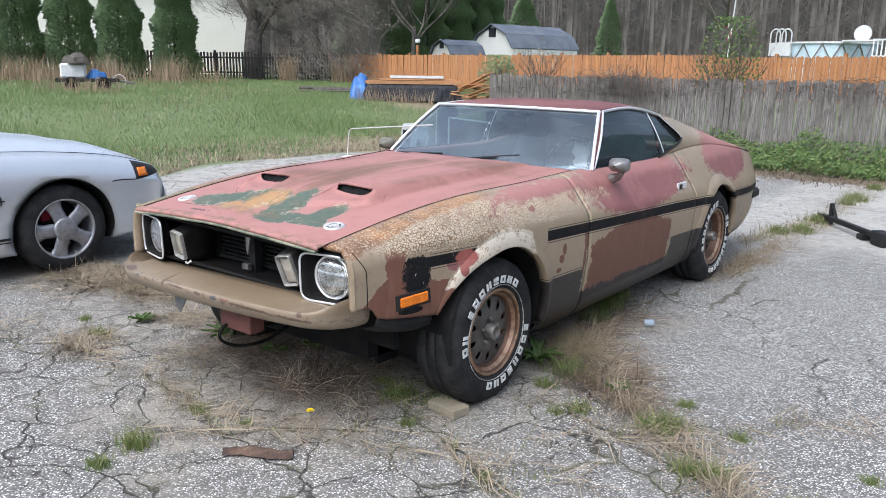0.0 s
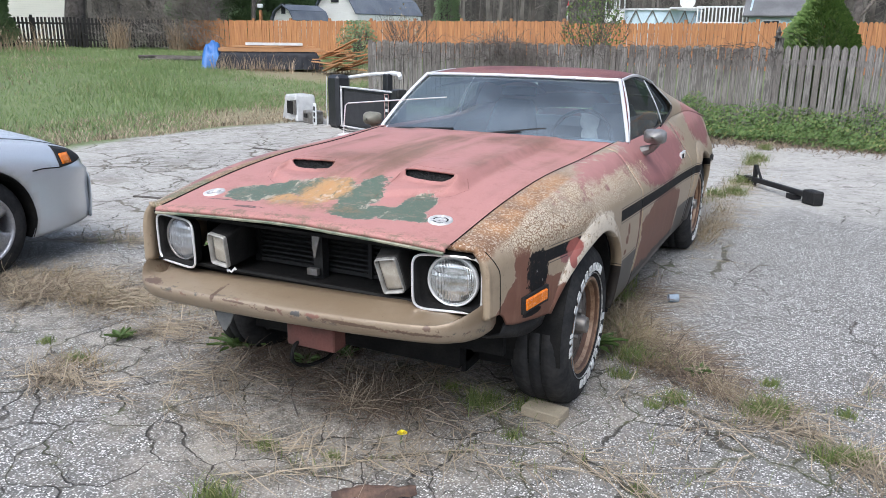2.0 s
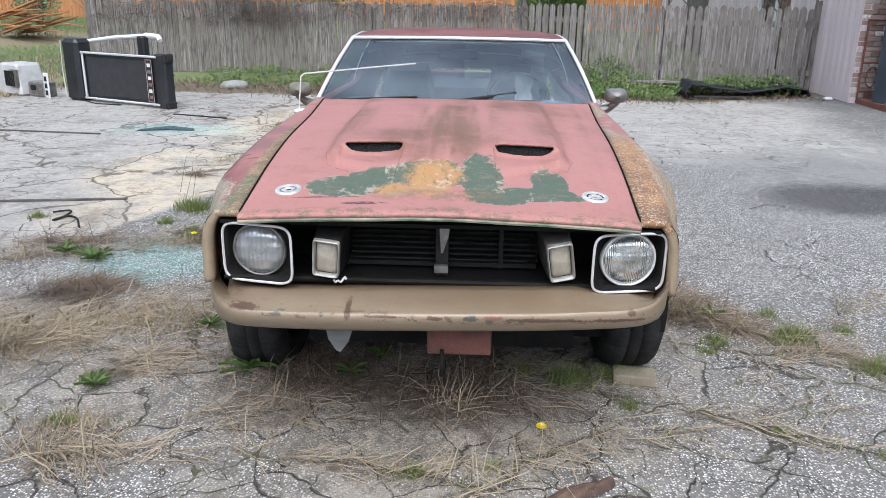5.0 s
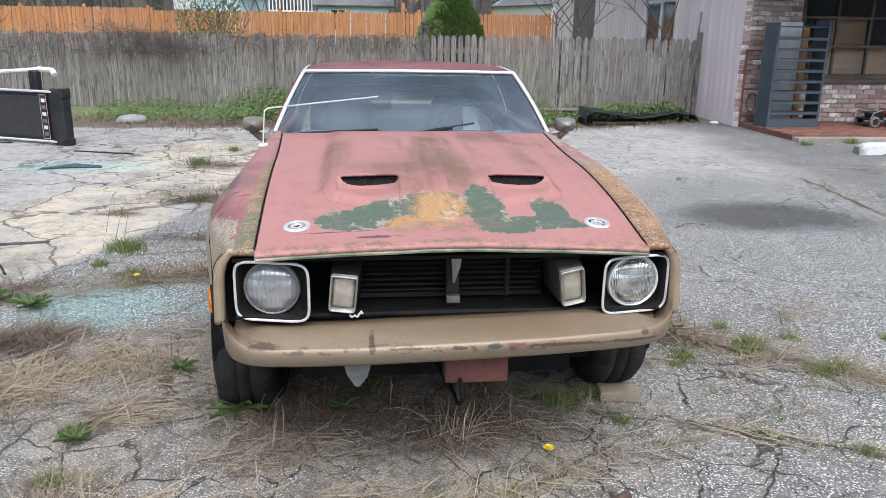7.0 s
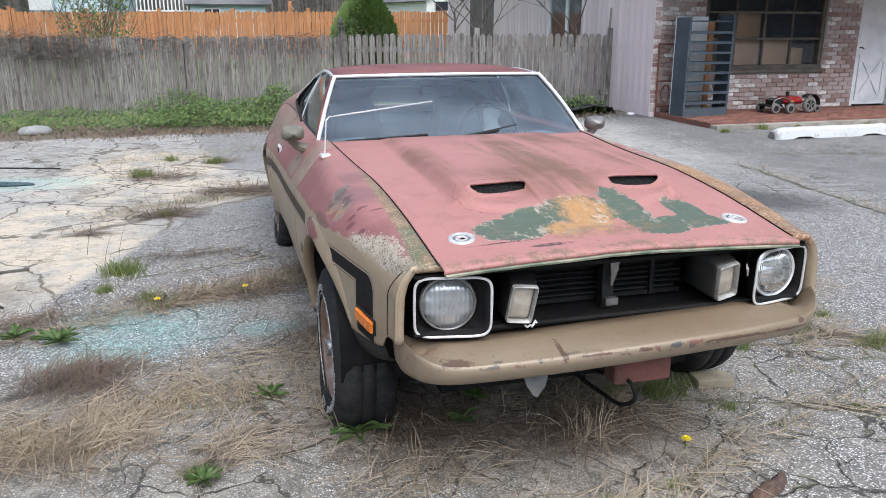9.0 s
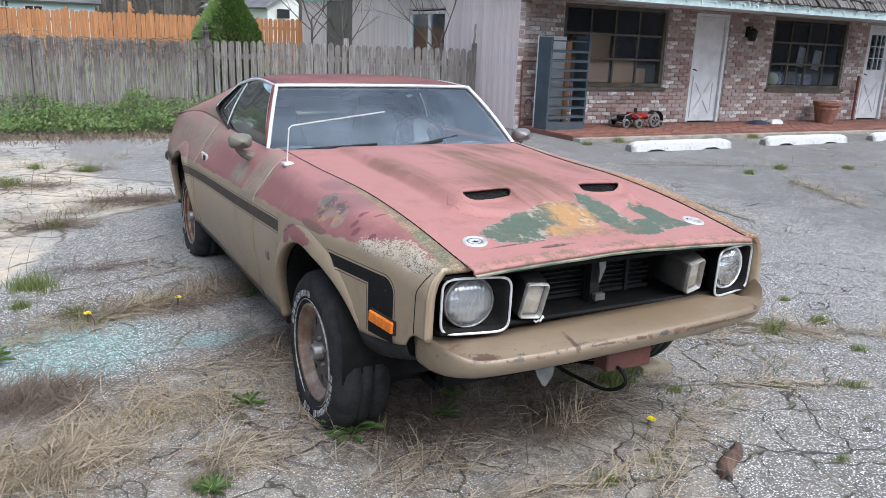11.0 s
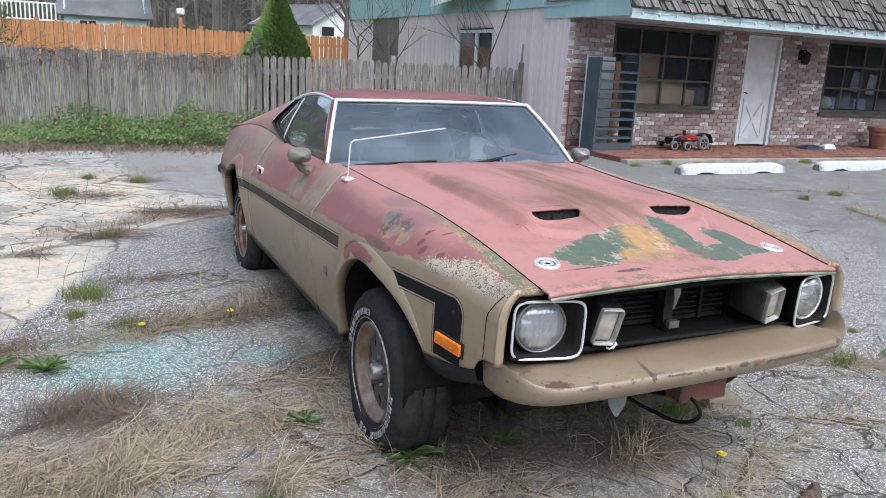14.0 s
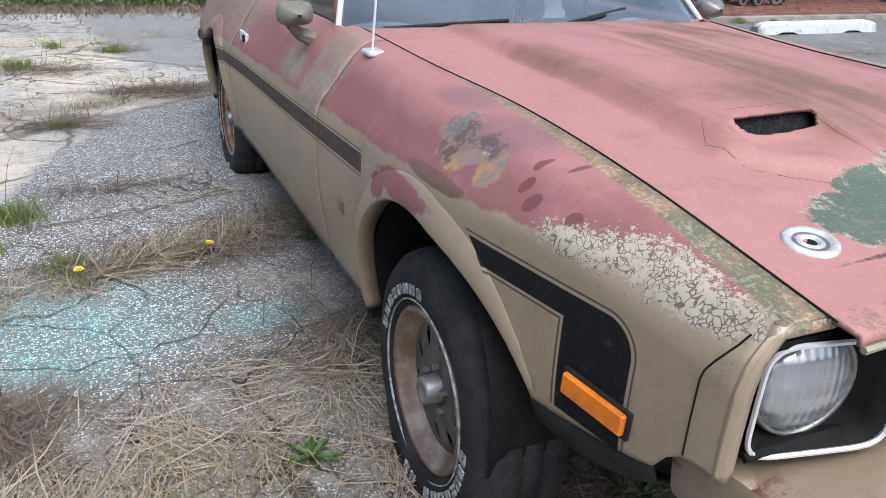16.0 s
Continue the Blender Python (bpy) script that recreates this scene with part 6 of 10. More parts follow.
    part("pillar", grid(rows3), roof_paint, coupe, "", True, 0.01)
    # mirror
    mp = Vector((side * 0.872, 1.17, 0.996))
    rows4 = []
    for i in range(9):
        t = i / 8
        r = 0.04 * math.sin(math.pi * (0.12 + 0.88 * t) ** 0.8) ** 0.6 if t < 1 else 0.004
        rows4.append([(mp.x + 1.55 * r * math.copysign(abs(math.cos(a)) ** 0.6, math.cos(a)), mp.y + 0.06 - 0.11 * t, mp.z + r * math.copysign(abs(math.sin(a)) ** 0.6, math.sin(a))) for a in (2 * math.pi * k / 14 for k in range(14))])
    bm = grid(rows4, closed=True)
    bm.faces.new(list(bm.verts)[:14])
    bmesh.ops.recalc_face_normals(bm, faces=bm.faces)
    mir = part("mirror", bm, dull_steel if side > 0 else mirror_grey, coupe, "bullet door mirror", True)
    part("stalk", atube([(side * 0.89, 1.2, 0.96), (side * 0.85, 1.23, 0.925), (side * 0.8, 1.24, 0.905)], 0.014, 8, 0.03), mir.data.materials[0], mir)

# nose: surround, cavity, louvres, lamps
part("grille_shell", abox(-0.7, 0.7, -0.5, -0.47, 0.35, 0.8), cavity, coupe)
part("grille_floor", grid([[(x, y, z) for x in np.linspace(-0.7, 0.7, 12)] for y, z in ((-0.79, 0.616), (-0.78, 0.622), (-0.7, 0.603), (-0.47, 0.6))]), cavity, coupe, "", False, 0.01)
part("grille_top", abox(-0.7, 0.7, -0.79, -0.47, 0.8, 0.812), cavity, coupe)
grille = part("grille", abox(-0.33, 0.33, -0.62, -0.6, 0.615, 0.63), black_trim, coupe, "black louvred grille")
part("louvre_backing", abox(-0.33, 0.33, -0.585, -0.575, 0.615, 0.8), cavity, grille)
for i in range(9):
    z = 0.632 + i * 0.0195
    b = abox(-0.33 if i < 8 else -0.3, 0.33 if i % 4 else 0.3, -0.014, 0.014, -0.0025, 0.0025)
    bmesh.ops.rotate(b, verts=b.verts, cent=(0, 0, 0), matrix=Euler((radians(-35), 0, 0)).to_matrix())
    bmesh.ops.translate(b, verts=b.verts, vec=(0, -0.605, z))
    part("slat", b, black_trim, grille)
part("post", abox(-0.33, -0.31, -0.63, -0.59, 0.615, 0.8), black_trim, grille)
part("post", abox(0.2, 0.215, -0.63, -0.59, 0.615, 0.8), black_trim, grille)
latch = part("hood_latch", abox(-0.012, 0.03, -0.68, -0.64, 0.6, 0.795), black_trim, coupe, "black hood latch post")
part("catch", grid([[(0.0, -0.7, 0.78), (0.035, -0.7, 0.775)], [(0.004, -0.705, 0.73), (0.03, -0.705, 0.745)], [(0.006, -0.7, 0.69), (0.012, -0.7, 0.69)]]), dull_steel, latch, "", False, 0.004)
part("bracket", abox(-0.015, 0.03, -0.72, -0.7, 0.625, 0.65), dull_steel, latch)
# a red-brown radiator support seen through the open side of the grille
part("radiator_support", abox(0.24, 0.34, -0.56, -0.55, 0.62, 0.79), oxide_steel, coupe)

lamp_box = plain("dark_grey_lamp_housing", (0.035, 0.034, 0.032), (0.06, 0.056, 0.05), 0.5, scale=12)
lamp_grey = plain("grey_cast_bezel", (0.2, 0.2, 0.19), (0.13, 0.13, 0.125), 0.5, 0.3, scale=12)
for side in (1, -1):
    cx = side * 0.594 + 0.013
    # square surround, dished
    def sq(u, rx, rz, p=6.0):
        c, s = math.cos(u), math.sin(u)
        return (math.copysign(abs(c) ** (2 / p), c) * rx, math.copysign(abs(s) ** (2 / p), s) * rz)
    rows5 = []
    for (rx, rz, dy) in ((0.117, 0.097, 0.0), (0.11, 0.091, 0.0), (0.105, 0.088, 0.03), (0.098, 0.087, 0.05), (0.08, 0.08, 0.055)):
        ring = []
        for k in range(40):
            u = 2 * math.pi * k / 40
            x, z = sq(u, rx, rz) if rx > 0.085 else (rx * math.cos(u), rz * math.sin(u))
            ring.append((cx + x, -0.824 + dy + 0.045 * (side * (cx + x) - 0.466) / 0.22 - 0.025 * z, 0.705 + z))
        rows5.append(ring)
    bm = grid(rows5, closed=True)
    bmesh.ops.recalc_face_normals(bm, faces=bm.faces)
    bez = part("headlamp_bezel", bm, cavity, coupe, "square black headlamp bezel with bright edge", True, 0.004)
    ring = [Vector(p) + Vector((0, -0.004, 0)) for p in rows5[0]]
    part("bright_edge", atube(ring + ring[:1], 0.0046, 6), chrome, bez)
    lens = part("headlamp", spin([(-0.022, 0.0), (-0.021, 0.03), (-0.017, 0.055), (-0.008, 0.075), (0.0, 0.083), (0.012, 0.084)], 36, "Y"), lamp_clear if side > 0 else lamp_glass, bez, "clear round sealed-beam headlamp" if side > 0 else "clouded round sealed-beam headlamp", True)
    lens.matrix_basis = pose(cx + side * 0.004, -0.762, 0.705, 0, 0, side * 6)
    part("lens_ring", spin([(0.006, 0.081), (-0.004, 0.084), (-0.006, 0.0885), (0.004, 0.092), (0.012, 0.092)], 36, "Y"), chrome if side > 0 else dull_steel, lens, "", True)
    # sport lamps standing out of the grille
    sxp = 0.392 if side > 0 else -0.357
    def oval(rx, rz, y):
        return [(*(lambda q: (q[0], y, q[1]))(sq(2 * math.pi * (k + 0.5) / 36, rx, rz, 11.0)),) for k in range(36)]
    body = [oval(0.05, 0.078, 0.0), oval(0.054, 0.082, 0.02), oval(0.058, 0.088, 0.08), oval(0.06, 0.092, 0.15)]
    bm = grid(body, closed=True)
    bmesh.ops.recalc_face_normals(bm, faces=bm.faces)
    sport = part("parking_lamp", bm, lamp_box if side > 0 else cavity, coupe, "rectangular parking lamp standing in the grille", True, 0.004)
    sport.matrix_basis = (pose(sxp, -0.8, 0.703, 13, -11, 5) @ Matrix.Diagonal((0.82, 1, 0.86, 1)) if side > 0 else pose(sxp, -0.808, 0.697, 12, 6, -3) @ Matrix.Diagonal((0.86, 1, 0.85, 1)))
    bm = grid([oval(0.051, 0.079, 0.008), oval(0.051, 0.079, -0.006), oval(0.049, 0.077, -0.012), oval(0.046, 0.074, -0.012), oval(0.043, 0.071, 0.012)], closed=True)
    bmesh.ops.recalc_face_normals(bm, faces=bm.faces)
    part("bezel", bm, bezel_pale, sport, "grey metal bezel", True)
    bm = grid([oval(0.0435, 0.0715, 0.01), oval(0.036, 0.063, 0.012)], closed=True)
    bmesh.ops.recalc_face_normals(bm, faces=bm.faces)
    part("gasket", bm, lamp_dirt, sport, "grimy gasket")
    rings = [oval(0.0395, 0.067, 0.014), oval(0.0385, 0.066, 0.007), oval(0.03, 0.054, 0.004), oval(0.015, 0.028, 0.002)]
    bm = grid(rings, closed=True)
    bm.verts.ensure_lookup_table()
    bm.faces.new([bm.verts[len(bm.verts) - 36 + k] for k in range(36)])
    bmesh.ops.recalc_face_normals(bm, faces=bm.faces)
    part("lens", bm, parking_lens, sport, "milky lens", True)
    # fender nose cap round the lamps
    cap = []
    for k in range(15):
        t = k / 14
        z = 0.6 + (ZC(-0.8) + 0.012 - 0.6) * t
        xo = flank(-0.8, min(z, ZC(-0.8)))
        xo += 0.004
        cap.append([(side * xo, -0.79, z), (side * (xo - 0.012), -0.805, z), (side * (xo - 0.03), -0.8, z), (side * (xo - 0.034), -0.74, z)])
    bm = grid(cap)
    bmesh.ops.recalc_face_normals(bm, faces=bm.faces)
    part("nose_cap", bm, body_paint, coupe, "", True, 0.006)
    topc = [[(side * (SEAM(-0.8) - 0.02 + (XC(-0.8) - SEAM(-0.8) + 0.015) * k / 6), y, z) for k in range(7)] for y, z in ((-0.785, ZC(-0.8) + 0.0125), (-0.802, ZC(-0.8) + 0.01), (-0.806, ZC(-0.8) - 0.004), (-0.795, ZC(-0.8) - 0.014))]
    bm = grid(topc)
    bmesh.ops.recalc_face_normals(bm, faces=bm.faces)
    part("nose_top", bm, body_paint, coupe, "", True, 0.006)

for side in (1, -1):
    part('panel_gap', atube([(side * (flank(-0.738 - 0.035 * smooth01(z, 0.74, 0.83), z) + 0.0008), -0.738 - 0.035 * smooth01(z, 0.74, 0.83), z) for z in np.linspace(0.61, 0.825, 14)], 0.0017, 5), cavity, coupe)
# bumper: a raised ridge round the front whose ends turn back and up
RIDGE_X = lerp_table([(0.0, 0.0), (0.3, 0.3), (0.55, 0.55), (0.68, 0.65), (0.78, 0.708), (0.87, 0.738), (0.93, 0.75), (1.0, 0.75)])
RIDGE_Y = lerp_table([(0.0, -0.968), (0.3, -0.962), (0.55, -0.942), (0.68, -0.918), (0.78, -0.872), (0.87, -0.81), (0.93, -0.755), (1.0, -0.695)])
RIDGE_Z = lerp_table([(0.0, 0.576), (0.4, 0.576), (0.6, 0.577), (0.7, 0.586), (0.8, 0.612), (0.88, 0.628), (0.94, 0.624), (1.0, 0.606)])
TRAY_X = lerp_table([(0.0, 0.0), (0.3, 0.3), (0.55, 0.55), (0.78, 0.665), (0.93, 0.7), (1.0, 0.712)])
TRAY_Y = lerp_table([(0.0, -0.775), (0.55, -0.768), (0.78, -0.745), (0.93, -0.71), (1.0, -0.69)])


def bumper_sec(u):
    a, s = abs(u), math.copysign(1.0, u)
    rx, ry, rz = RIDGE_X(a), RIDGE_Y(a), RIDGE_Z(a)
    tx, ty = TRAY_X(a), TRAY_Y(a)
    e = 0.012
    dx, dy = RIDGE_X(min(1.0, a + e)) - RIDGE_X(max(0.0, a - e)), RIDGE_Y(min(1.0, a + e)) - RIDGE_Y(max(0.0, a - e))
    d = math.hypot(dx, dy)
    nx, ny = -dy / d, dx / d  # inward
    if a < 0.02:
        nx, ny = 0.0, 1.0
    low = 0.016 * smooth01(a, 0.42, 0.58) if s > 0 else 0.0
    tray, foot = 0.603 - low - 0.04 * smooth01(a, 0.62, 0.84), 0.508 - 0.012 * smooth01(a, 0.7, 1.0)
    pts = [(tx, ty, 0.606 - 1.6 * low)]
    for k, up in ((0.3, 0.0), (0.6, 0.35), (0.8, 0.7), (0.9, 0.94), (0.965, 1.0)):
        pts.append((tx + (rx - tx) * k, ty + (ry - ty) * k, tray + (rz + 0.004 - tray) * up))
    for inn, z in ((0.002, rz - 0.001), (0.0, rz - 0.01), (0.001, rz - 0.022), (0.007, foot + 0.035), (0.016, foot + 0.016), (0.03, foot + 0.004), (0.05, foot), (0.09, foot + 0.003)):
        pts.append((rx + nx * inn, ry + ny * inn, z))
    return [(s * x, y, z + 0.03 * s * x) for x, y, z in pts]


us = [k / 90 for k in range(-90, 91)]
bump = grid([bumper_sec(u) for u in us])
bump.verts.ensure_lookup_table()
n = len(bumper_sec(0))
bump.faces.new([bump.verts[k] for k in range(n)])
bump.faces.new([bump.verts[len(bump.verts) - 1 - k] for k in range(n)])
bmesh.ops.recalc_face_normals(bump, faces=bump.faces)
bumper = part("front_bumper", bump, bumper_paint, coupe, "chipped gold wraparound front bumper with upturned ends", True, 0.008)
bumper.data.set_sharp_from_angle(angle=radians(42))
# loose bits below the bumper
bracket_mat = plain("brown_oxide_steel", (0.14, 0.052, 0.04), (0.08, 0.036, 0.028), 0.8, scale=10)
skid = abox(-0.03, 0.18, -0.84, -0.76, 0.385, 0.485, bevel=0.006)
part("tow_bracket", skid, bracket_mat, coupe, "red oxide steel bracket under the bumper")
part("crossmember", abox(-0.5, 0.5, -0.45, -0.3, 0.24, 0.34), cavity, coupe)
part("steering_rod", atube([(-0.6, -0.1, 0.3), (0.6, -0.1, 0.3)], 0.02), cavity, coupe)
loop = [Vector(c) for c in ((-0.02, -0.45, 0.29), (0.0, -0.56, 0.272), (0.02, -0.66, 0.268), (0.02, -0.78, 0.285), (0.02, -0.86, 0.325), (0.025, -0.885, 0.365), (0.02, -0.85, 0.398), (0.02, -0.78, 0.392), (0.01, -0.67, 0.352), (0.0, -0.55, 0.33), (-0.02, -0.45, 0.33))]
cable = []
for a, b, c, d in zip(loop[:1] + loop, loop, loop[1:], loop[2:] + loop[-1:]):
    for k in range(6):
        u = k / 6
        cable.append(0.5 * (2 * b + (c - a) * u + (2 * a - 5 * b + 4 * c - d) * u * u + (3 * b - a - 3 * c + d) * u ** 3))
part("hanging_cable", atube(cable, 0.0075, 6), cavity, coupe, "drooping black cable")
part("torn_flap", grid([[(-0.36, -0.84, 0.47), (-0.27, -0.84, 0.47)], [(-0.35, -0.85, 0.435), (-0.285, -0.85, 0.425)], [(-0.325, -0.85, 0.395), (-0.312, -0.85, 0.39)]]), lamp_grey, coupe, "", False, 0.004)
part("underbody", abox(-0.72, 0.72, -0.25, 3.8, 0.2, 0.28), cavity, coupe)
part("axle", atube([(-0.7, 2.77, 0.3), (0.7, 2.77, 0.3)], 0.05), cavity, coupe)
# tail
tail = grid([[(x, 3.95 + 0.03 * (1 - (x / 0.74) ** 2), z) for x in np.linspace(-0.735, 0.735, 16)] for z in (0.868, 0.84, 0.6, 0.42, 0.36)])
part("tail_panel", tail, body_paint, coupe, "", True, 0.01)
part("rear_bumper", abox(-0.78, 0.78, 3.9, 4.02, 0.45, 0.56, bevel=0.03), black_trim, coupe, "dark rear bumper")
for side in (1, -1):
    part("bumper_end", abox(*sorted((side * 0.8, side * 0.862)), 3.76, 3.97, 0.48, 0.56, bevel=0.02), black_trim, coupe)

# inside
part("floor_pan", abox(-0.72, 0.72, 0.75, 3.4, 0.3, 0.34), interior_dark, coupe)
part("firewall", abox(-0.72, 0.72, 0.8, 0.84, 0.3, 0.92), interior_dark, coupe)
dash = part("dashboard", abox(-0.7, 0.7, 1.12, 1.5, 0.72, 0.905, bevel=0.03), interior_dark, coupe, "dark padded dashboard")
part("dash_roll", atube([(x, 1.18 + 0.12 * (x / 0.7) ** 2, 0.915 + 0.02 * math.sin(x * 9) ** 2) for x in np.linspace(-0.66, 0.66, 24)], 0.022, 8), plain("dusty_blue_vinyl", (0.12, 0.15, 0.19), (0.2, 0.24, 0.28), 0.7), dash, "cracked dusty dash top")
rows = [[(x, y + 0.1 * (x / 0.7) ** 2, 0.912 + 0.012 * math.sin(x * 11 + y * 20) ** 2 - 0.03 * k) for x in np.linspace(-0.68, 0.68, 30)] for k, y in enumerate((1.02, 1.12, 1.24, 1.36))]
part("dash_top", grid(rows), plain("sun_bleached_blue_vinyl", (0.2, 0.24, 0.28), (0.32, 0.36, 0.4), 0.7, scale=5), dash, "sun-bleached cracked dash top", True, 0.006)
sw = [(0.36 + 0.185 * math.cos(a), 1.56 + 0.07 * math.sin(a), 0.9 + 0.17 * math.sin(a)) for a in np.linspace(0, 2 * math.pi, 30)]
wheel = part("steering_wheel", atube(sw, 0.012, 6), black_trim, coupe, "dark steering wheel")
part("spoke", abox(0.2, 0.52, 1.555, 1.57, 0.885, 0.915), black_trim, wheel)
seat_mat = plain("worn_grey_vinyl", (0.09, 0.1, 0.11), (0.16, 0.17, 0.18), 0.65, scale=5)
for x in (0.36, -0.36):
    seat = part("front_seat", abox(x - 0.26, x + 0.26, 1.7, 2.2, 0.4, 0.58, bevel=0.05), seat_mat, coupe, "high-back bucket seat")
    b = abox(x - 0.25, x + 0.25, 2.14, 2.28, 0.55, 1.06, bevel=0.05)
    for v in b.verts:
        v.co.y += (v.co.z - 0.55) * 0.28
        if v.co.z > 0.95:
            v.co.x = x + (v.co.x - x) * 0.6
    part("backrest", b, seat_mat, seat)
part("rear_seat", abox(-0.6, 0.6, 2.65, 2.85, 0.5, 0.92, bevel=0.06), seat_mat, coupe)
part("inner_roof", grid([[(x, y, RC(y) - 0.045 - 0.06 * (x / 0.56) ** 2) for x in np.linspace(-0.56, 0.56, 9)] for y in np.linspace(1.42, 2.5, 8)]), interior_dark, coupe)
rag_m = plain("white_rag_cloth", (0.62, 0.6, 0.58), (0.45, 0.44, 0.43), 0.9, scale=8)
rr = random.Random(3)
rows7 = [[(0.34 + 0.05 * j / 6 * 2 + 0.012 * rr.uniform(-1, 1), 1.62 + 0.02 * i / 8 + 0.015 * rr.uniform(-1, 1), 0.86 + 0.2 * i / 8) for j in range(7)] for i in range(9)]
rag_ob = part("rag", grid(rows7), rag_m, None, "", True, 0.006)
tagged(rag_ob, "crumpled white rag hung over the steering wheel", "rag")
part("interior_mirror", abox(-0.11, 0.11, 1.44, 1.465, 1.155, 1.21, bevel=0.008), black_trim, coupe)

# wipers, antenna, badge
for x0, x1, y0, y1, z0, z1 in ((0.02, 0.32, 0.93, 1.02, 0.985, 1.0), (-0.62, -0.2, 1.03, 0.95, 0.965, 0.975)):
    wp = part("wiper", atube([(x0, y0, z0), (x1, y1, z1 + 0.02)], 0.007, 6), black_trim, coupe, "black wiper")
    part("wiper_arm", atube([((x0 + x1) / 2 + 0.03, (y0 + y1) / 2 - 0.01, z0 + 0.02), (x0 - 0.08, y0 - 0.03, z0 - 0.02)], 0.005, 5), black_trim, wp)
ant = part("antenna", atube([(-0.768, 0.7, 0.955), (-0.765, 0.7, 1.0), (-0.755, 0.705, 1.115), (-0.74, 0.71, 1.128), (-0.55, 0.76, 1.145), (-0.2, 0.86, 1.175)], 0.0035, 6), chrome, coupe, "bent wire antenna")
part("antenna_base", abox(-0.79, -0.74, 0.665, 0.735, 0.94, 0.957, bevel=0.005), chrome, ant)
part("badge", abox(-flank(0.55, 0.55) - 0.006, -flank(0.55, 0.55) + 0.004, 0.53, 0.58, 0.53, 0.575, bevel=0.006), dull_steel, coupe)


# ---- wheels ----
worn_silver = plain("worn_silver_rim_paint", (0.37, 0.3, 0.245), (0.2, 0.125, 0.085), 0.4, 0.55, scale=14)
# raised marks on the sidewalls: strokes as radial and tangential spans
SHAPES = (
    ((-0.017, 0.017, -0.019, -0.008), (-0.017, 0.017, 0.008, 0.019), (-0.017, -0.008, -0.008, 0.008), (0.008, 0.017, -0.008, 0.008)),
    ((-0.017, 0.017, -0.018, -0.004), (-0.017, 0.017, 0.004, 0.018)),
    ((-0.017, -0.006, -0.018, 0.018), (-0.001, 0.017, -0.018, 0.018)),
    ((-0.017, 0.017, -0.015, 0.015),),
)


def coupe_wheel(x, y, z, side, flat, label, rim_mat, centre_mat, spin_deg, deep=0.0):
    R, half = 0.34, 0.12
    wh = thing("wheel", "", "")
    for key in ("label", "category"):
        if key in wh:
            del wh[key]
    wh["label"] = label
    wh.parent = coupe
    wh.matrix_basis = pose(x, y, z)
    prof = [(-half + 0.035, 0.196), (-half + 0.014, 0.205), (-half + 0.002, 0.235), (-half, 0.28), (-half + 0.014, 0.315), (-half + 0.035, 0.334), (-0.06, R), (-0.03, R), (-0.028, R - 0.008), (-0.022, R - 0.008), (-0.02, R), (0.02, R), (0.022, R - 0.008), (0.028, R - 0.008), (0.03, R), (0.06, R), (half - 0.035, 0.334), (half - 0.014, 0.315), (half, 0.28), (half - 0.002, 0.235), (half - 0.014, 0.205), (half - 0.035, 0.196)]
    def settle(bm):
        for v in bm.verts:
            w = v.co.z + z
            lim = 0.012
            if flat > 0 and v.co.z < 0:
                low = max(0.0, lim + flat - w) 
                v.co.x += math.copysign(0.16 * min(low, 0.12), v.co.x) * (1 if abs(v.co.x) > 0.05 else 0.3)
            if w < lim:
                v.co.z = lim - z + 0.06 * (w - lim) * 0.1
    bm = spin(prof, 72)
    settle(bm)
    tyre = part("tyre", bm, rubber, wh, "black tyre with white raised lettering" if not flat else "flat cracked tyre with white raised lettering", True)
    # raised lettering as plain blocks
    words = ((128, 11, 13.0), (-49, 8, 13.4)) if side > 0 else ((200, 11, 9.5), (20, 8, 10.0))
    big = 1.0 if side > 0 else 0.75
    for a0, n, stepd in words:
        for k in range(n):
            if n == 11 and k == 8:
                continue
            bl = bmesh.new()
            a = radians(a0 - (k - n / 2) * stepd * (-1) + spin_deg)
            c, s = math.cos(a), math.sin(a)
            for r0, r1, t0, t1 in SHAPES[(0, 1, 0, 2, 1, 0, 0, 3, 2, 1, 0)[k]]:
                vs = []
                for rr_, tt in ((r0, t0), (r1, t0), (r1, t1), (r0, t1)):
                    rr_, tt = 0.249 + rr_ * big, tt * big
                    yy, zz = c * rr_ - s * tt, s * rr_ + c * tt
                    vs.append(bl.verts.new((side * (half + 0.003 - 0.12 * max(0, 0.236 - rr_)), yy, zz)))
                bl.faces.new(vs if side > 0 else vs[::-1])
            settle(bl)
            part("letter_block", bl, letter_white if side > 0 else letter_worn, tyre, solid=0.004)
    # rim: barrel, lip, slotted disc, hub cap
    o = side
    rim = part("rim", spin([(o * (half - 0.035), 0.226), (o * (half - 0.012), 0.222), (o * (half - 0.006), 0.213), (o * (half - 0.012), 0.205), (o * (half - 0.022), 0.203), (o * (half - 0.026), 0.193), (o * (half - 0.036), 0.19), (o * (half - 0.041), 0.18), (o * (half - 0.055 - deep), 0.178), (o * (half - 0.062 - deep), 0.15)], 56), rim_mat, wh, "rusty trim ring", True)
    rim.matrix_basis = Matrix.Diagonal((1, 0.93, 0.93, 1))
    part("side_line", spin([(o * (half - 0.004), 0.222), (o * (half + 0.0015), 0.2235), (o * (half - 0.002), 0.226)], 72), letter_worn, tyre, "thin white line round the sidewall")
    disc = bmesh.new()
    rings = [0.178, 0.17, 0.162, 0.155, 0.148, 0.141, 0.134, 0.127, 0.12, 0.112, 0.095, 0.07, 0.04]
    offs = [0.056 + deep - 0.01 * math.sin((0.178 - r) / 0.138 * 2.2) for r in rings]
    N = 120
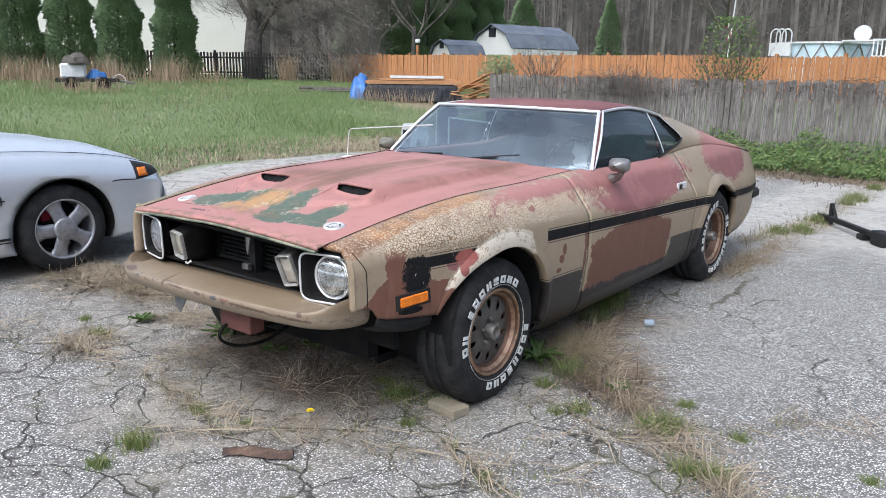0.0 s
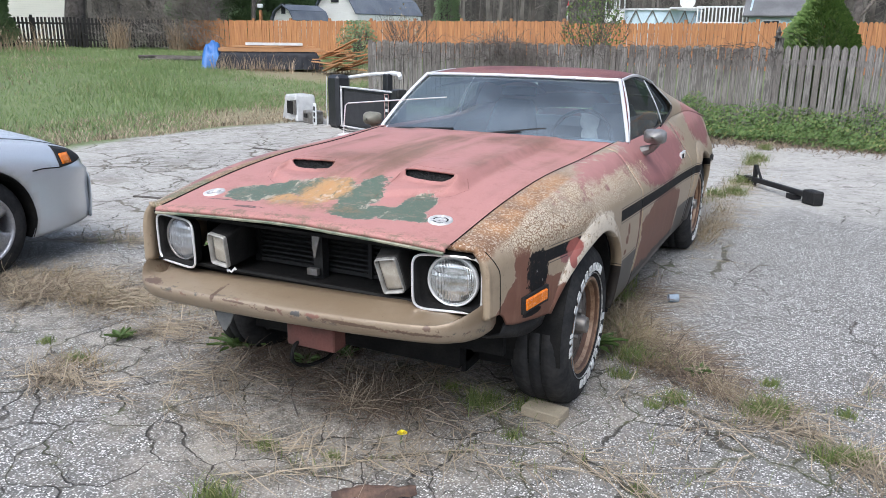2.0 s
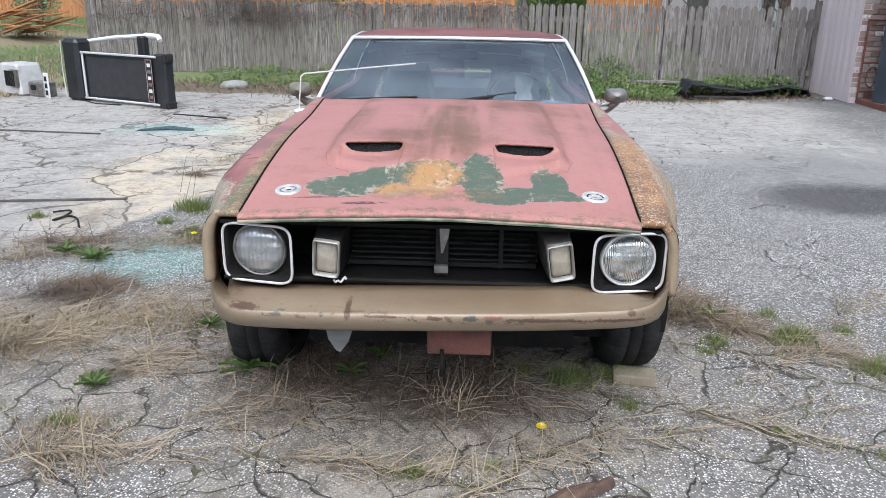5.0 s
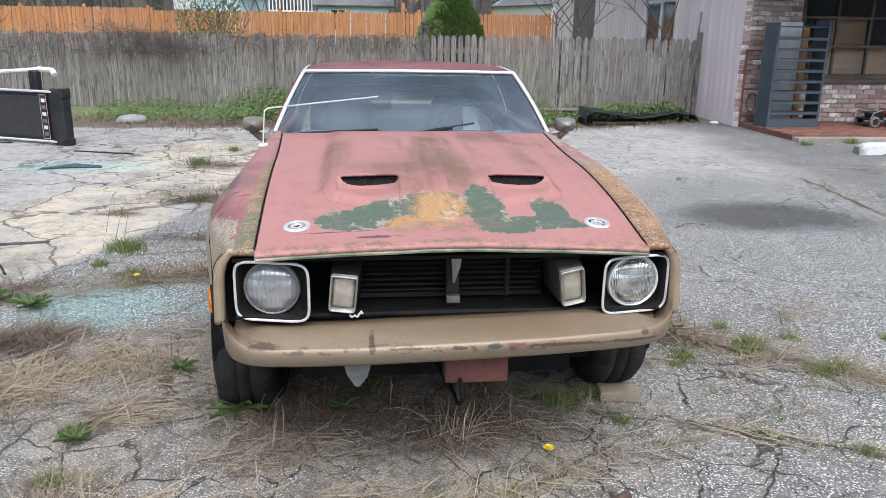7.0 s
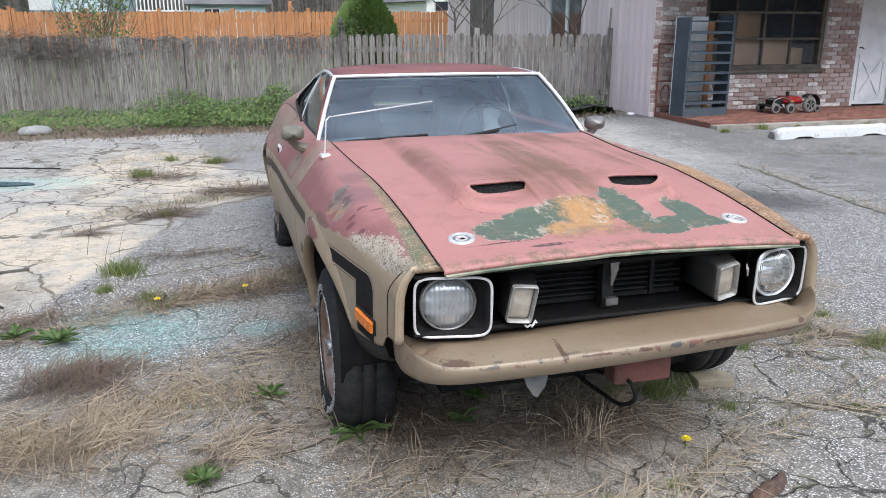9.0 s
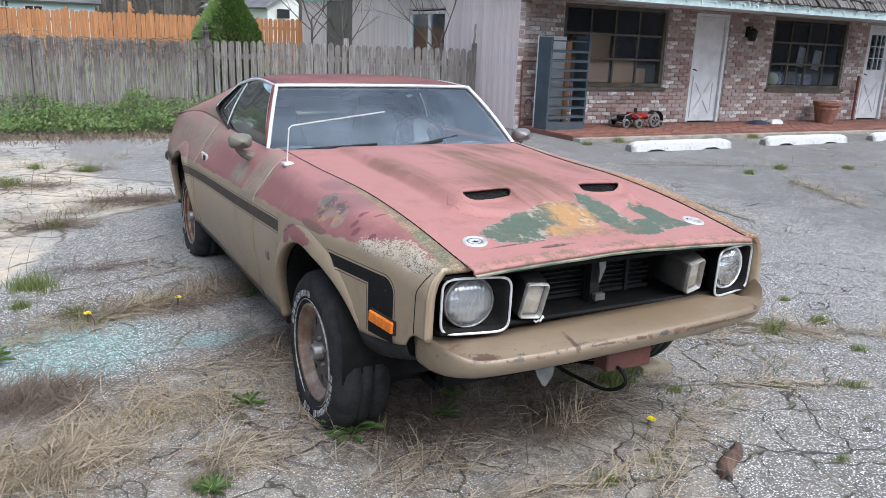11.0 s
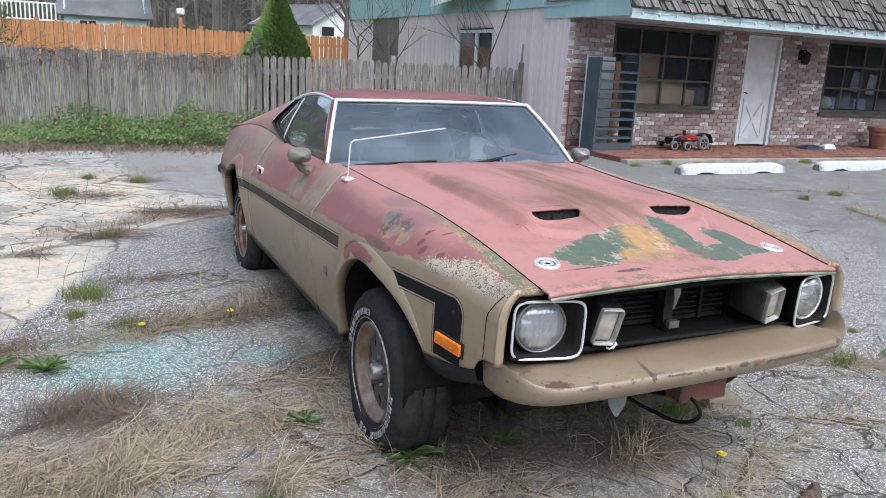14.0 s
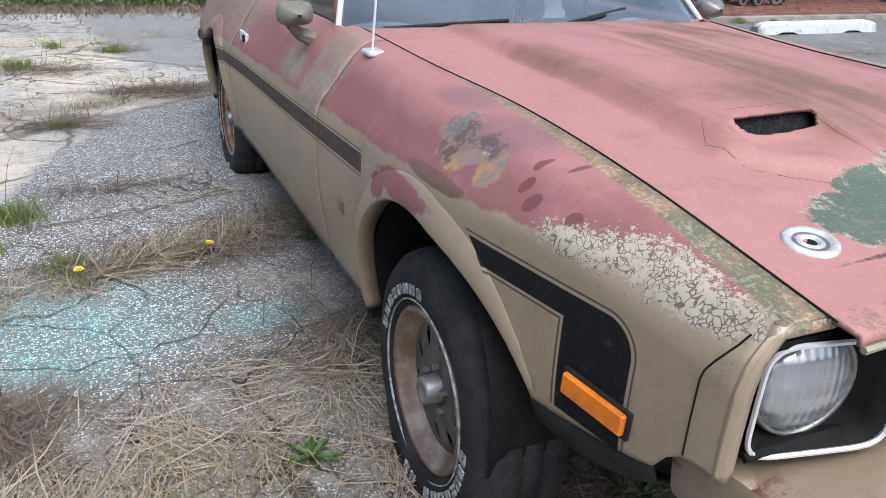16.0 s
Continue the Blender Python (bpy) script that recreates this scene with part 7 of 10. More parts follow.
    vs = [[disc.verts.new((o * (half - d), r * math.cos(2 * math.pi * k / N), r * math.sin(2 * math.pi * k / N))) for k in range(N)] for r, d in zip(rings, offs)]
    for i in range(len(rings) - 1):
        for k in range(N):
            # ten oval slots through the disc
            u, v = ((k + 0.5) % 12 - 6) * 2 * math.pi / N * 0.138, (rings[i] + rings[i + 1]) / 2 - 0.138
            if (u / 0.018) ** 2 + (v / 0.023) ** 2 < 1:
                continue
            disc.faces.new((vs[i][k], vs[i][(k + 1) % N], vs[i + 1][(k + 1) % N], vs[i + 1][k]))
    bmesh.ops.recalc_face_normals(disc, faces=disc.faces)
    part("wheel_disc", disc, centre_mat, rim, "slotted steel wheel centre", True, 0.005)
    part("back_plate", spin([(o * 0.02, 0.0), (o * 0.02, 0.19)], 24), cavity, rim)
    part("hub_cap", spin([(o * (half - 0.085), 0.045), (o * (half - 0.012), 0.038), (o * (half - 0.004), 0.034), (o * (half - 0.004), 0.024), (o * (half - 0.008), 0.022), (o * (half - 0.008), 0.0)], 24), dull_steel, rim, "dull metal hub", True)
    for k in range(5):
        a = 2 * math.pi * k / 5 + 0.3
        part("lug_nut", spin([(0.0, 0.011), (o * 0.018, 0.01), (o * 0.02, 0.0)], 6), dull_steel, rim).matrix_basis = pose(o * (half - 0.052 - deep), 0.062 * math.cos(a), 0.062 * math.sin(a))
    return wh


coupe_wheel(0.765, 0.0, 0.335, 1, 0.0, "front wheel with bronze slotted rim", bronze, wheel_grey, 0)
coupe_wheel(-0.765, 0.0, 0.275, -1, 0.1, "front wheel with flat cracked tyre", worn_silver, wheel_grey, 35)
coupe_wheel(0.795, 2.78, 0.335, 1, 0.0, "rear wheel with bronze slotted rim", bronze, wheel_grey, 200, 0.03)
coupe_wheel(-0.77, 2.78, 0.25, -1, 0.12, "rear wheel with flat tyre", bronze, wheel_grey, 100, 0.04)

# ---- silver coupe beside it, nose towards +y ----
silver = Mat("silver_metallic_paint")
M = silver
fl = M.noise(900, 2)
silver = M.done(M.mix(M.noise(3, 3), (0.62, 0.65, 0.7), (0.66, 0.69, 0.73)), M.step(fl, 0.3, 0.7, 0.26, 0.34), 0.55, M.bump(fl, 0.03, 0.001))
sv = thing("silver_coupe", "clean silver two-door coupe parked on the asphalt", "car", (-3.74, -0.15, 0))
SW = lerp_table([(-3.65, 0.72), (-3.3, 0.87), (-2.7, 0.93), (-1.5, 0.92), (-0.5, 0.925), (0.0, 0.945), (0.4, 0.945), (0.6, 0.935), (0.75, 0.9), (0.86, 0.84)])
SC = lerp_table([(-3.65, 0.9), (-2.7, 0.95), (-1.0, 0.91), (-0.5, 0.905), (0.0, 0.875), (0.4, 0.825), (0.6, 0.78), (0.75, 0.735), (0.86, 0.69)])
SB = lerp_table([(-3.65, 0.35), (-3.0, 0.22), (-0.4, 0.18), (0.4, 0.2), (0.86, 0.24)])


def s_flank(y, z):
    w, zc = SW(y), SC(y)
    return lerp_table([(0.17, w - 0.06), (0.25, w - 0.035), (0.32, w - 0.015), (0.45, w - 0.01), (0.62, w), (zc - 0.1, w - 0.02), (zc - 0.03, w - 0.065), (zc, w - 0.12)])(z)


SARCH = [(0.0, 0.33, 0.37), (-2.57, 0.33, 0.37)]
for side in (1, -1):
    rows = []
    for i in range(91):
        y = -3.6 + 4.45 * i / 90
        zb, zc = SB(y), SC(y)
        rows.append([(side * s_flank(y, zb + (zc - zb) * j / 22), y, zb + (zc - zb) * j / 22) for j in range(23)])
    bm = grid(rows)
    for cy, cz, rad in SARCH:
        kill = [f for f in bm.faces if (f.calc_center_median().y - cy) ** 2 + (f.calc_center_median().z - cz) ** 2 < rad**2]
        edge = {v for f in kill for v in f.verts}
        bmesh.ops.delete(bm, geom=kill, context="FACES")
        for v in edge:
            if v.is_valid and v.link_faces:
                d = Vector((v.co.y - cy, v.co.z - cz))
                d *= rad / max(d.length, 1e-6)
                v.co.y, v.co.z = cy + d.x, cz + d.y
    bmesh.ops.recalc_face_normals(bm, faces=bm.faces)
    part("body_side", bm, silver, sv, "", True, 0.006)
    for cy, cz, rad in SARCH:
        rows = []
        for i in range(25):
            a = math.radians(-18 + 216 * i / 24)
            y, z = cy - rad * math.cos(a), cz + rad * math.sin(a)
            xo = s_flank(y, max(z, 0.2))
            rows.append([(side * (xo + 0.002), y, z), (side * (xo + 0.006), y * 0.995 + cy * 0.005, z - 0.008), (side * (xo - 0.06), y, z - 0.012), (side * 0.5, y, z)])
        part("wheel_well", grid(rows), cavity, sv)
        part("well_wall", abox(*sorted((side * 0.48, side * 0.5)), cy - 0.4, cy + 0.4, 0.2, 0.78), cavity, sv)
    # headlamp with amber corner
    rows = []
    for i in range(10):
        y = 0.575 + 0.255 * i / 9
        zt = SC(y) - 0.012 + 0.01 * (i / 9)
        zb = 0.635 + 0.02 * i / 9
        rows.append([(side * (s_flank(y, z) + 0.006), y, z) for z in np.linspace(zb, max(zt, zb + 0.02), 7)])
    bm = grid(rows)
    bmesh.ops.recalc_face_normals(bm, faces=bm.faces)
    hl = part("headlamp", bm, black_trim, sv, "dark-backed headlamp with amber corner", True, 0.01)
    rows = []
    for i in range(6):
        y = 0.6 + 0.09 * i / 5
        rows.append([(side * (s_flank(y, z) + 0.011), y, z) for z in np.linspace(0.655, 0.72, 4)])
    bm = grid(rows)
    bmesh.ops.recalc_face_normals(bm, faces=bm.faces)
    part("amber_lens", bm, amber, hl, "", True, 0.004)
    part("bumper_gap", atube([(side * (s_flank(y, z) + 0.002), y, z) for y, z in ((0.37, 0.64), (0.45, 0.645), (0.575, 0.635))], 0.004, 5), cavity, sv)
    part("hood_gap", atube([(side * (SW(y) - 0.13), y, SC(y) + 0.0035) for y in np.linspace(-0.7, 0.72, 16)], 0.003, 5), cavity, sv)
    for z, r in ((0.31, 0.011), (0.285, 0.005)):
        part("side_stripe", atube([(side * (s_flank(y, z) + 0.0), y, z) for y in np.linspace(-2.1, -0.38, 14)], r, 4), black_trim, sv, "thin black side stripe")
    part("door_gap", atube([(side * (s_flank(-0.62, z) + 0.001), -0.62, z) for z in np.linspace(0.25, 0.88, 12)], 0.003, 5), cavity, sv)
    part("emblem", abox(*sorted((side * (s_flank(-0.42, 0.58) - 0.002), side * (s_flank(-0.42, 0.58) + 0.004))), -0.46, -0.4, 0.575, 0.585), black_trim, sv)
    for yy in (-0.438, -0.425):
        part("emblem_bar", abox(*sorted((side * (s_flank(-0.42, 0.58) - 0.002), side * (s_flank(-0.42, 0.58) + 0.005))), yy - 0.004, yy + 0.004, 0.55, 0.61), black_trim, sv)


def s_top(u, y):
    w = SW(y) - 0.12
    return (u * w, y, SC(y) + 0.075 * (1 - u * u) * smooth01(0.95 - y, 0.0, 0.6) + 0.02 * smooth01(abs(u), 0.3, 0.45) * (1 - smooth01(abs(u), 0.75, 0.98)))


part("hood", grid([[s_top(-1 + j / 12, y) for j in range(25)] for y in np.linspace(-0.75, 0.86, 40)]), silver, sv, "", True, 0.008)
nose_rows = []
for k in range(13):
    a = k / 12
    r = []
    for j in range(25):
        u = -1 + j / 12
        base = Vector(s_top(u, 0.86))
        bulge = 0.13 * (1 - u * u) + 0.015
        z = base.z - (base.z - 0.24) * a
        wide = 1.0 + 0.17 * smooth01(a, 0.05, 0.4)
        r.append((base.x * wide, 0.86 + bulge * math.sin(min(1.0, a * 2.2) * math.pi / 2) - 0.05 * max(0, a - 0.6), z))
    nose_rows.append(r)
bm = grid(nose_rows)
bmesh.ops.recalc_face_normals(bm, faces=bm.faces)
part("front_bumper", bm, silver, sv, "smooth silver bumper cover", True, 0.008)
part("grille_opening", abox(-0.4, 0.4, 0.9, 1.012, 0.5, 0.6, bevel=0.01), cavity, sv)
cab = [[(u * (0.5 + 0.22 * (1 - s)), y, z) for u in np.linspace(-1, 1, 11)] for y, z, s in ((-0.78, 0.96, 0.0), (-1.45, 1.32, 1.0), (-2.2, 1.33, 1.0), (-3.0, 0.99, 0.0))]
part("cabin", grid(cab), side_glass, sv, "dark glass cabin", True, 0.01)
part("roof", grid([[(u * 0.52, y, 1.335 + 0.02 * (1 - u * u)) for u in np.linspace(-1, 1, 9)] for y in np.linspace(-1.42, -2.25, 6)]), silver, sv, "", True, 0.02)
for side in (1, -1):
    g = grid([[(side * 0.8, -0.8, 0.92), (side * 0.53, -1.45, 1.32)], [(side * 0.82, -2.0, 0.94), (side * 0.53, -2.2, 1.33)], [(side * 0.78, -3.0, 0.96), (side * 0.72, -3.0, 0.985)]])
    part("side_window", g, side_glass, sv, "", True, 0.008)
part("tail_deck", grid([[(u * (SW(y) - 0.12), y, SC(y) + 0.06 * (1 - u * u)) for u in np.linspace(-1, 1, 9)] for y in np.linspace(-3.6, -2.9, 6)]), silver, sv, "", True, 0.01)
part("shoulder", grid([[(u * (SW(y) - 0.12), y, SC(y) + 0.004) for u in np.linspace(-1, 1, 9)] for y in np.linspace(-2.95, -0.72, 8)]), silver, sv, "", True, 0.01)
part("tail", grid([[(u * SW(-3.6), -3.6 - 0.04 * (1 - u * u), z) for u in np.linspace(-1, 1, 9)] for z in (0.95, 0.6, 0.3)]), silver, sv, "", True, 0.01)
part("underbody", abox(-0.75, 0.75, -3.4, 0.75, 0.18, 0.26), cavity, sv)
alloy = plain("brushed_alloy", (0.4, 0.4, 0.42), (0.3, 0.3, 0.31), 0.38, 0.6, scale=30)
caliper = plain("red_caliper_paint", (0.3, 0.012, 0.025), (0.22, 0.01, 0.02), 0.5)


def silver_wheel(x, y, side):
    wh = new("wheel")
    wh.parent = sv
    wh["label"] = "five-spoke alloy wheel with black tyre"
    wh.matrix_basis = pose(x, y, 0.325)
    h = 0.115
    part("tyre", spin([(-h, 0.22), (-h - 0.004, 0.25), (-h + 0.01, 0.3), (-h + 0.03, 0.32), (0, 0.325), (h - 0.03, 0.32), (h - 0.01, 0.3), (h + 0.004, 0.25), (h, 0.22)], 56), rubber, wh, "", True)
    o = side
    rim = part("rim", spin([(o * h, 0.222), (o * (h + 0.004), 0.216), (o * (h - 0.01), 0.205), (o * (h - 0.05), 0.2), (-o * 0.05, 0.195)], 48), alloy, wh, "bright alloy rim", True)
    part("brake_disc", spin([(o * 0.0, 0.0), (o * 0.0, 0.17)], 32), cavity, rim)
    part("caliper", abox(*sorted((o * 0.005, o * 0.035)), -0.13, -0.06, 0.06, 0.15, bevel=0.01), caliper, rim, "red brake caliper")
    for k in range(5):
        a = 2 * math.pi * k / 5 + math.pi / 2 + 0.35
        d, s = Vector((0, math.cos(a), math.sin(a))), Vector((0, -math.sin(a), math.cos(a)))
        rows = []
        for r, wd, dx in ((0.05, 0.05, 0.0), (0.1, 0.052, -0.004), (0.15, 0.05, -0.012), (0.19, 0.066, -0.016), (0.208, 0.085, -0.014)):
            c = d * r + Vector((o * (h + dx), 0, 0))
            rows.append([c - s * wd + Vector((-o * 0.012, 0, 0)), c - s * wd * 0.6, c + s * wd * 0.6, c + s * wd + Vector((-o * 0.012, 0, 0))])
        bm = grid(rows)
        bmesh.ops.recalc_face_normals(bm, faces=bm.faces)
        part("spoke", bm, alloy, rim, "", True, 0.012)
    part("centre_cap", spin([(o * (h - 0.01), 0.088), (o * (h + 0.008), 0.084), (o * (h + 0.012), 0.07), (o * (h + 0.014), 0.0)], 30), alloy, rim, "", True)


for x, y, s in ((0.805, 0.0, 1), (-0.805, 0.0, -1), (0.805, -2.57, 1), (-0.805, -2.57, -1)):
    silver_wheel(x, y, s)

# ---- plants ----
def leaf_material(name, a, b, c, rough=0.6, through=0.25):
    M = Mat(name)
    r = M.island()
    col = M.mix(M.step(r, 0.0, 0.6), a, b)
    col = M.mix(M.step(r, 0.75, 1.0), col, c)
    col = M.mix(M.step(M.noise(0.6, 4), 0.4, 0.7, 0, 0.5), col, b)
    p = M.node("ShaderNodeBsdfPrincipled")
    M.put(p.inputs["Base Color"], col)
    M.put(p.inputs["Roughness"], rough)
    t = M.node("ShaderNodeBsdfTranslucent")
    M.put(t.inputs["Color"], col)
    m = M.node("ShaderNodeMixShader")
    m.inputs[0].default_value = through
    M.t.links.new(p.outputs[0], m.inputs[1]), M.t.links.new(t.outputs[0], m.inputs[2])
    M.t.links.new(m.outputs[0], M.o.inputs[0])
    return M.m


field_grass = leaf_material("field_grass", (0.12, 0.18, 0.06), (0.18, 0.25, 0.09), (0.3, 0.28, 0.15))
tuft_leaf = leaf_material("tuft_grass", (0.09, 0.14, 0.035), (0.17, 0.21, 0.06), (0.34, 0.31, 0.15))
straw = leaf_material("dead_straw", (0.19, 0.145, 0.1), (0.39, 0.32, 0.225), (0.09, 0.066, 0.048), 0.8, 0.1)
reed_mat = leaf_material("dry_reed", (0.3, 0.22, 0.14), (0.36, 0.27, 0.18), (0.2, 0.14, 0.09), 0.8, 0.1)
weed_leaf = leaf_material("weed_leaf", (0.05, 0.095, 0.024), (0.11, 0.175, 0.045), (0.25, 0.25, 0.09))
dark_leaf = leaf_material("evergreen_leaf", (0.125, 0.19, 0.095), (0.17, 0.25, 0.12), (0.215, 0.29, 0.14))
spruce_leaf = leaf_material("bright_evergreen_leaf", (0.08, 0.15, 0.035), (0.14, 0.22, 0.055), (0.2, 0.27, 0.08))
bark_mat = plain("grey_bark", (0.055, 0.046, 0.04), (0.12, 0.105, 0.092), 0.95, scale=5, grain=40, relief=0.8)
twig_mat = plain("brown_twig", (0.075, 0.064, 0.055), (0.15, 0.128, 0.11), 0.95)


def raw(name, verts, faces, material, label="", category="", kind="", parent=None):
    """One mesh straight from arrays."""
    me = bpy.data.meshes.new(name)
    me.from_pydata(verts, [], faces)
    me.materials.append(material)
    ob = new(name, me)
    if parent:
        ob.parent = parent
    return tagged(ob, label, category, kind=kind)


def blades(places, rng, h0, h1, w, lean, flat=0.0):
    """Bent grass blades, each of a quad and a tip triangle."""
    verts, faces = [], []
    for x, y, z, s in places:
        h = rng.uniform(h0, h1) * s
        a, b = rng.uniform(0, 6.283), rng.uniform(0, 6.283)
        l = lean * rng.uniform(0.2, 1.0) * h
        ww = w * rng.uniform(0.6, 1.2) * (0.6 + 0.4 * s)
        dx, dy = math.cos(a) * ww, math.sin(a) * ww
        lx, ly = math.cos(b) * l, math.sin(b) * l
        up = h * (1 - flat * rng.uniform(0.6, 1.0))
        k = len(verts)
        verts += [(x - dx, y - dy, z), (x + dx, y + dy, z), (x + lx * 0.35 + dx * 0.7, y + ly * 0.35 + dy * 0.7, z + up * 0.6), (x + lx * 0.35 - dx * 0.7, y + ly * 0.35 - dy * 0.7, z + up * 0.6), (x + lx, y + ly, z + up)]
        faces += [(k, k + 1, k + 2, k + 3), (k + 3, k + 2, k + 4)]
    return verts, faces


rng = random.Random(11)
# the field
pl = []
while len(pl) < 140000:
    d = rng.random() ** 1.7
    x = -7.2 - 26 * d
    y = rng.uniform(-2, 27.5)
    if x > lot_edge(y) - 0.1 or y > 27 + 0 * x or (y > 11 and x > -7.3):
        continue
    if y < 2 and x > -12 and y < -x - 14:
        continue
    n = noise.noise((x * 0.25, y * 0.25, 1))
    if ((x + 12) / 3.5) ** 2 + ((y - 17) / 2.2) ** 2 < 0.4 + rng.random() or ((x + 7.6) / 1.2) ** 2 + ((y - 8.6) / 1.6) ** 2 < 0.3 + rng.random():
        continue
    s = 0.5 + 0.6 * smooth01(n, -0.3, 0.4) + 0.012 * (-x - 7)
    near = smooth01(lot_edge(y) - x, 0.2, 1.8)
    pl.append((x, y, gz(x, y), s * (0.35 + 0.65 * near)))
v, f = blades(pl, rng, 0.06, 0.16, 0.0068, 1.1)
raw("field_grass", v, f, field_grass, "long green spring grass in the field", "grass", "stuff")
pl = []
while len(pl) < 15000:
    y = rng.uniform(0, 27)
    x = lot_edge(y) - rng.random() ** 2 * 2.2 if rng.random() < 0.55 else rng.uniform(-30, -8)
    if y > 10.9 and x > -7.4:
        continue
    n = noise.noise((x * 0.22 + 5, y * 0.22, 4))
    if x < lot_edge(y) - 2.3 and n < 0.1:
        continue
    pl.append((x, y, gz(x, y), 0.6 + 0.03 * (-x - 7)))
v, f = blades(pl, rng, 0.06, 0.2, 0.011, 0.9, 0.3)
raw("dry_field_grass", v, f, straw, "dry straw-coloured grass along the lot edge", "grass", "stuff")

# leafy weeds at the foot of the grey fence
verts, faces = [], []
for i in range(30000):
    x = rng.uniform(-4.6, 5.1)
    yb = 10.95 - 0.06 * x if x < 0.85 else 10.92 - 0.255 * (x - 0.85)
    y = yb - rng.random() ** 0.8 * (1.45 if x < 3.2 else 0.75)
    k = 0.5 + 0.6 * noise.noise((x * 0.8, y * 0.8, 9))
    dens = (0.25 + 0.75 * smooth01(x, -2.8, -1.9)) * (1 - 0.65 * smooth01(x, 2.3, 3.4))
    if rng.random() > dens:
        continue
    top = (0.06 + 0.16 * k + 0.3 * max(0.0, noise.noise((x * 1.6, y * 1.6, 2))) + 0.3 * k * smooth01(y, yb - 1.3, yb - 0.3)) * (0.45 + 0.55 * dens)
    z = gz(x, y) + top * rng.random() ** 0.6
    r = rng.uniform(0.015, 0.034)
    n = Vector((rng.uniform(-1, 1), rng.uniform(-1.2, 0.6), rng.uniform(0.2, 1.4))).normalized()
    a = n.orthogonal().normalized()
    b = n.cross(a)
    c = Vector((x, y, z))
    q = len(verts)
    verts += [c - a * r, c + b * r * 0.55, c + a * r * 1.1, c - b * r * 0.55]
    faces.append((q, q + 1, q + 2, q + 3))
raw("fence_weeds", verts, faces, weed_leaf, "leafy green weeds and ivy below the grey fence", "weeds", "stuff")
pl = []
for i in range(5000):
    x = rng.uniform(-6.8, 5.3)
    y = 9.3 + 0.35 * rng.gauss(0, 1) + (0.8 if x < -3 else 0) * rng.random()
    if x > 3.3:
        y = 9.25 + 0.25 * rng.gauss(0, 1)
    if y > 10.6:
        continue
    pl.append((x, y, gz(x, y), 1.0))
v, f = blades(pl, rng, 0.04, 0.14, 0.007, 1.6, 0.5)
raw("leaf_litter", v, f, leaf_material("brown_leaf_litter", (0.12, 0.085, 0.06), (0.24, 0.18, 0.125), (0.06, 0.045, 0.034), 0.9, 0.05), "brown dead stalks along the lot's back edge", "litter", "stuff")
# bare vines over the grey fence's top
verts, faces = [], []
vb = bmesh.new()
for i in range(850):
    x = rng.uniform(-7.0, 0.9) if rng.random() < 0.9 else rng.uniform(0.9, 2.0)
    if rng.random() < 0.35:
        x = rng.gauss(-3.9, 0.5)
    y = 11.3 - 0.048 * (x + 7.05) - 0.04
    p = Vector((x, y, rng.uniform(1.0, 1.42) if x < -2.5 else rng.uniform(1.18, 1.42)))
    pts = [p.copy()]
    d = Vector((rng.uniform(-1, 1), rng.uniform(-0.3, 0.3), rng.uniform(-0.3, 0.5)))
    for k in range(6):
        d += Vector((rng.uniform(-0.6, 0.6), rng.uniform(-0.3, 0.3), rng.uniform(-0.7, 0.4)))
        p = p + d.normalized() * rng.uniform(0.06, 0.14)
        p.y = min(p.y, y + 0.05)
        pts.append(p.copy())
    tube(vb, pts, rng.uniform(0.002, 0.005), 3, 0.001)
tagged(part("fence_vines", vb, twig_mat), "tangle of bare vines over the grey fence", "vine", kind="stuff")

# dead grass mats on the lot
MATS = [  # centre, radii, count, share of upright stalks
    ((-1.95, 0.02), (0.38, 0.22), 2400, 0.06),
    ((-1.02, 0.55), (0.3, 0.22), 1500, 0.12),
    ((-1.35, 0.35), (0.26, 0.16), 800, 0.1),
    ((-2.35, -0.05), (0.6, 0.36), 2900, 0.08),
    ((-2.85, -0.25), (0.5, 0.35), 1500, 0.08),
    ((-1.17, -0.22), (0.24, 0.13), 550, 0.12),
    ((-1.2, -0.92), (0.24, 0.09), 620, 0.2),
    ((-1.22, -0.3), (0.14, 0.08), 200, 0.3),
    ((-0.9, 0.15), (0.22, 0.5), 500, 0.12),
    ((0.0, -0.2), (0.75, 0.3), 700, 0.15),
    ((0.05, -0.55), (0.12, 0.08), 160, 0.6),
    ((-0.65, -0.6), (0.3, 0.15), 220, 0.2),
    ((0.35, -0.45), (0.12, 0.1), 130, 0.5),
    ((-0.4, -0.85), (0.2, 0.1), 150, 0.3),
    ((-1.95, -1.1), (0.5, 0.3), 500, 0.1),
    ((0.8, 1.2), (0.14, 0.4), 420, 0.2),
    ((0.93, 0.75), (0.15, 0.25), 900, 0.25),
    ((0.95, 3.4), (0.18, 0.8), 1100, 0.2),
]
verts, faces = [], []


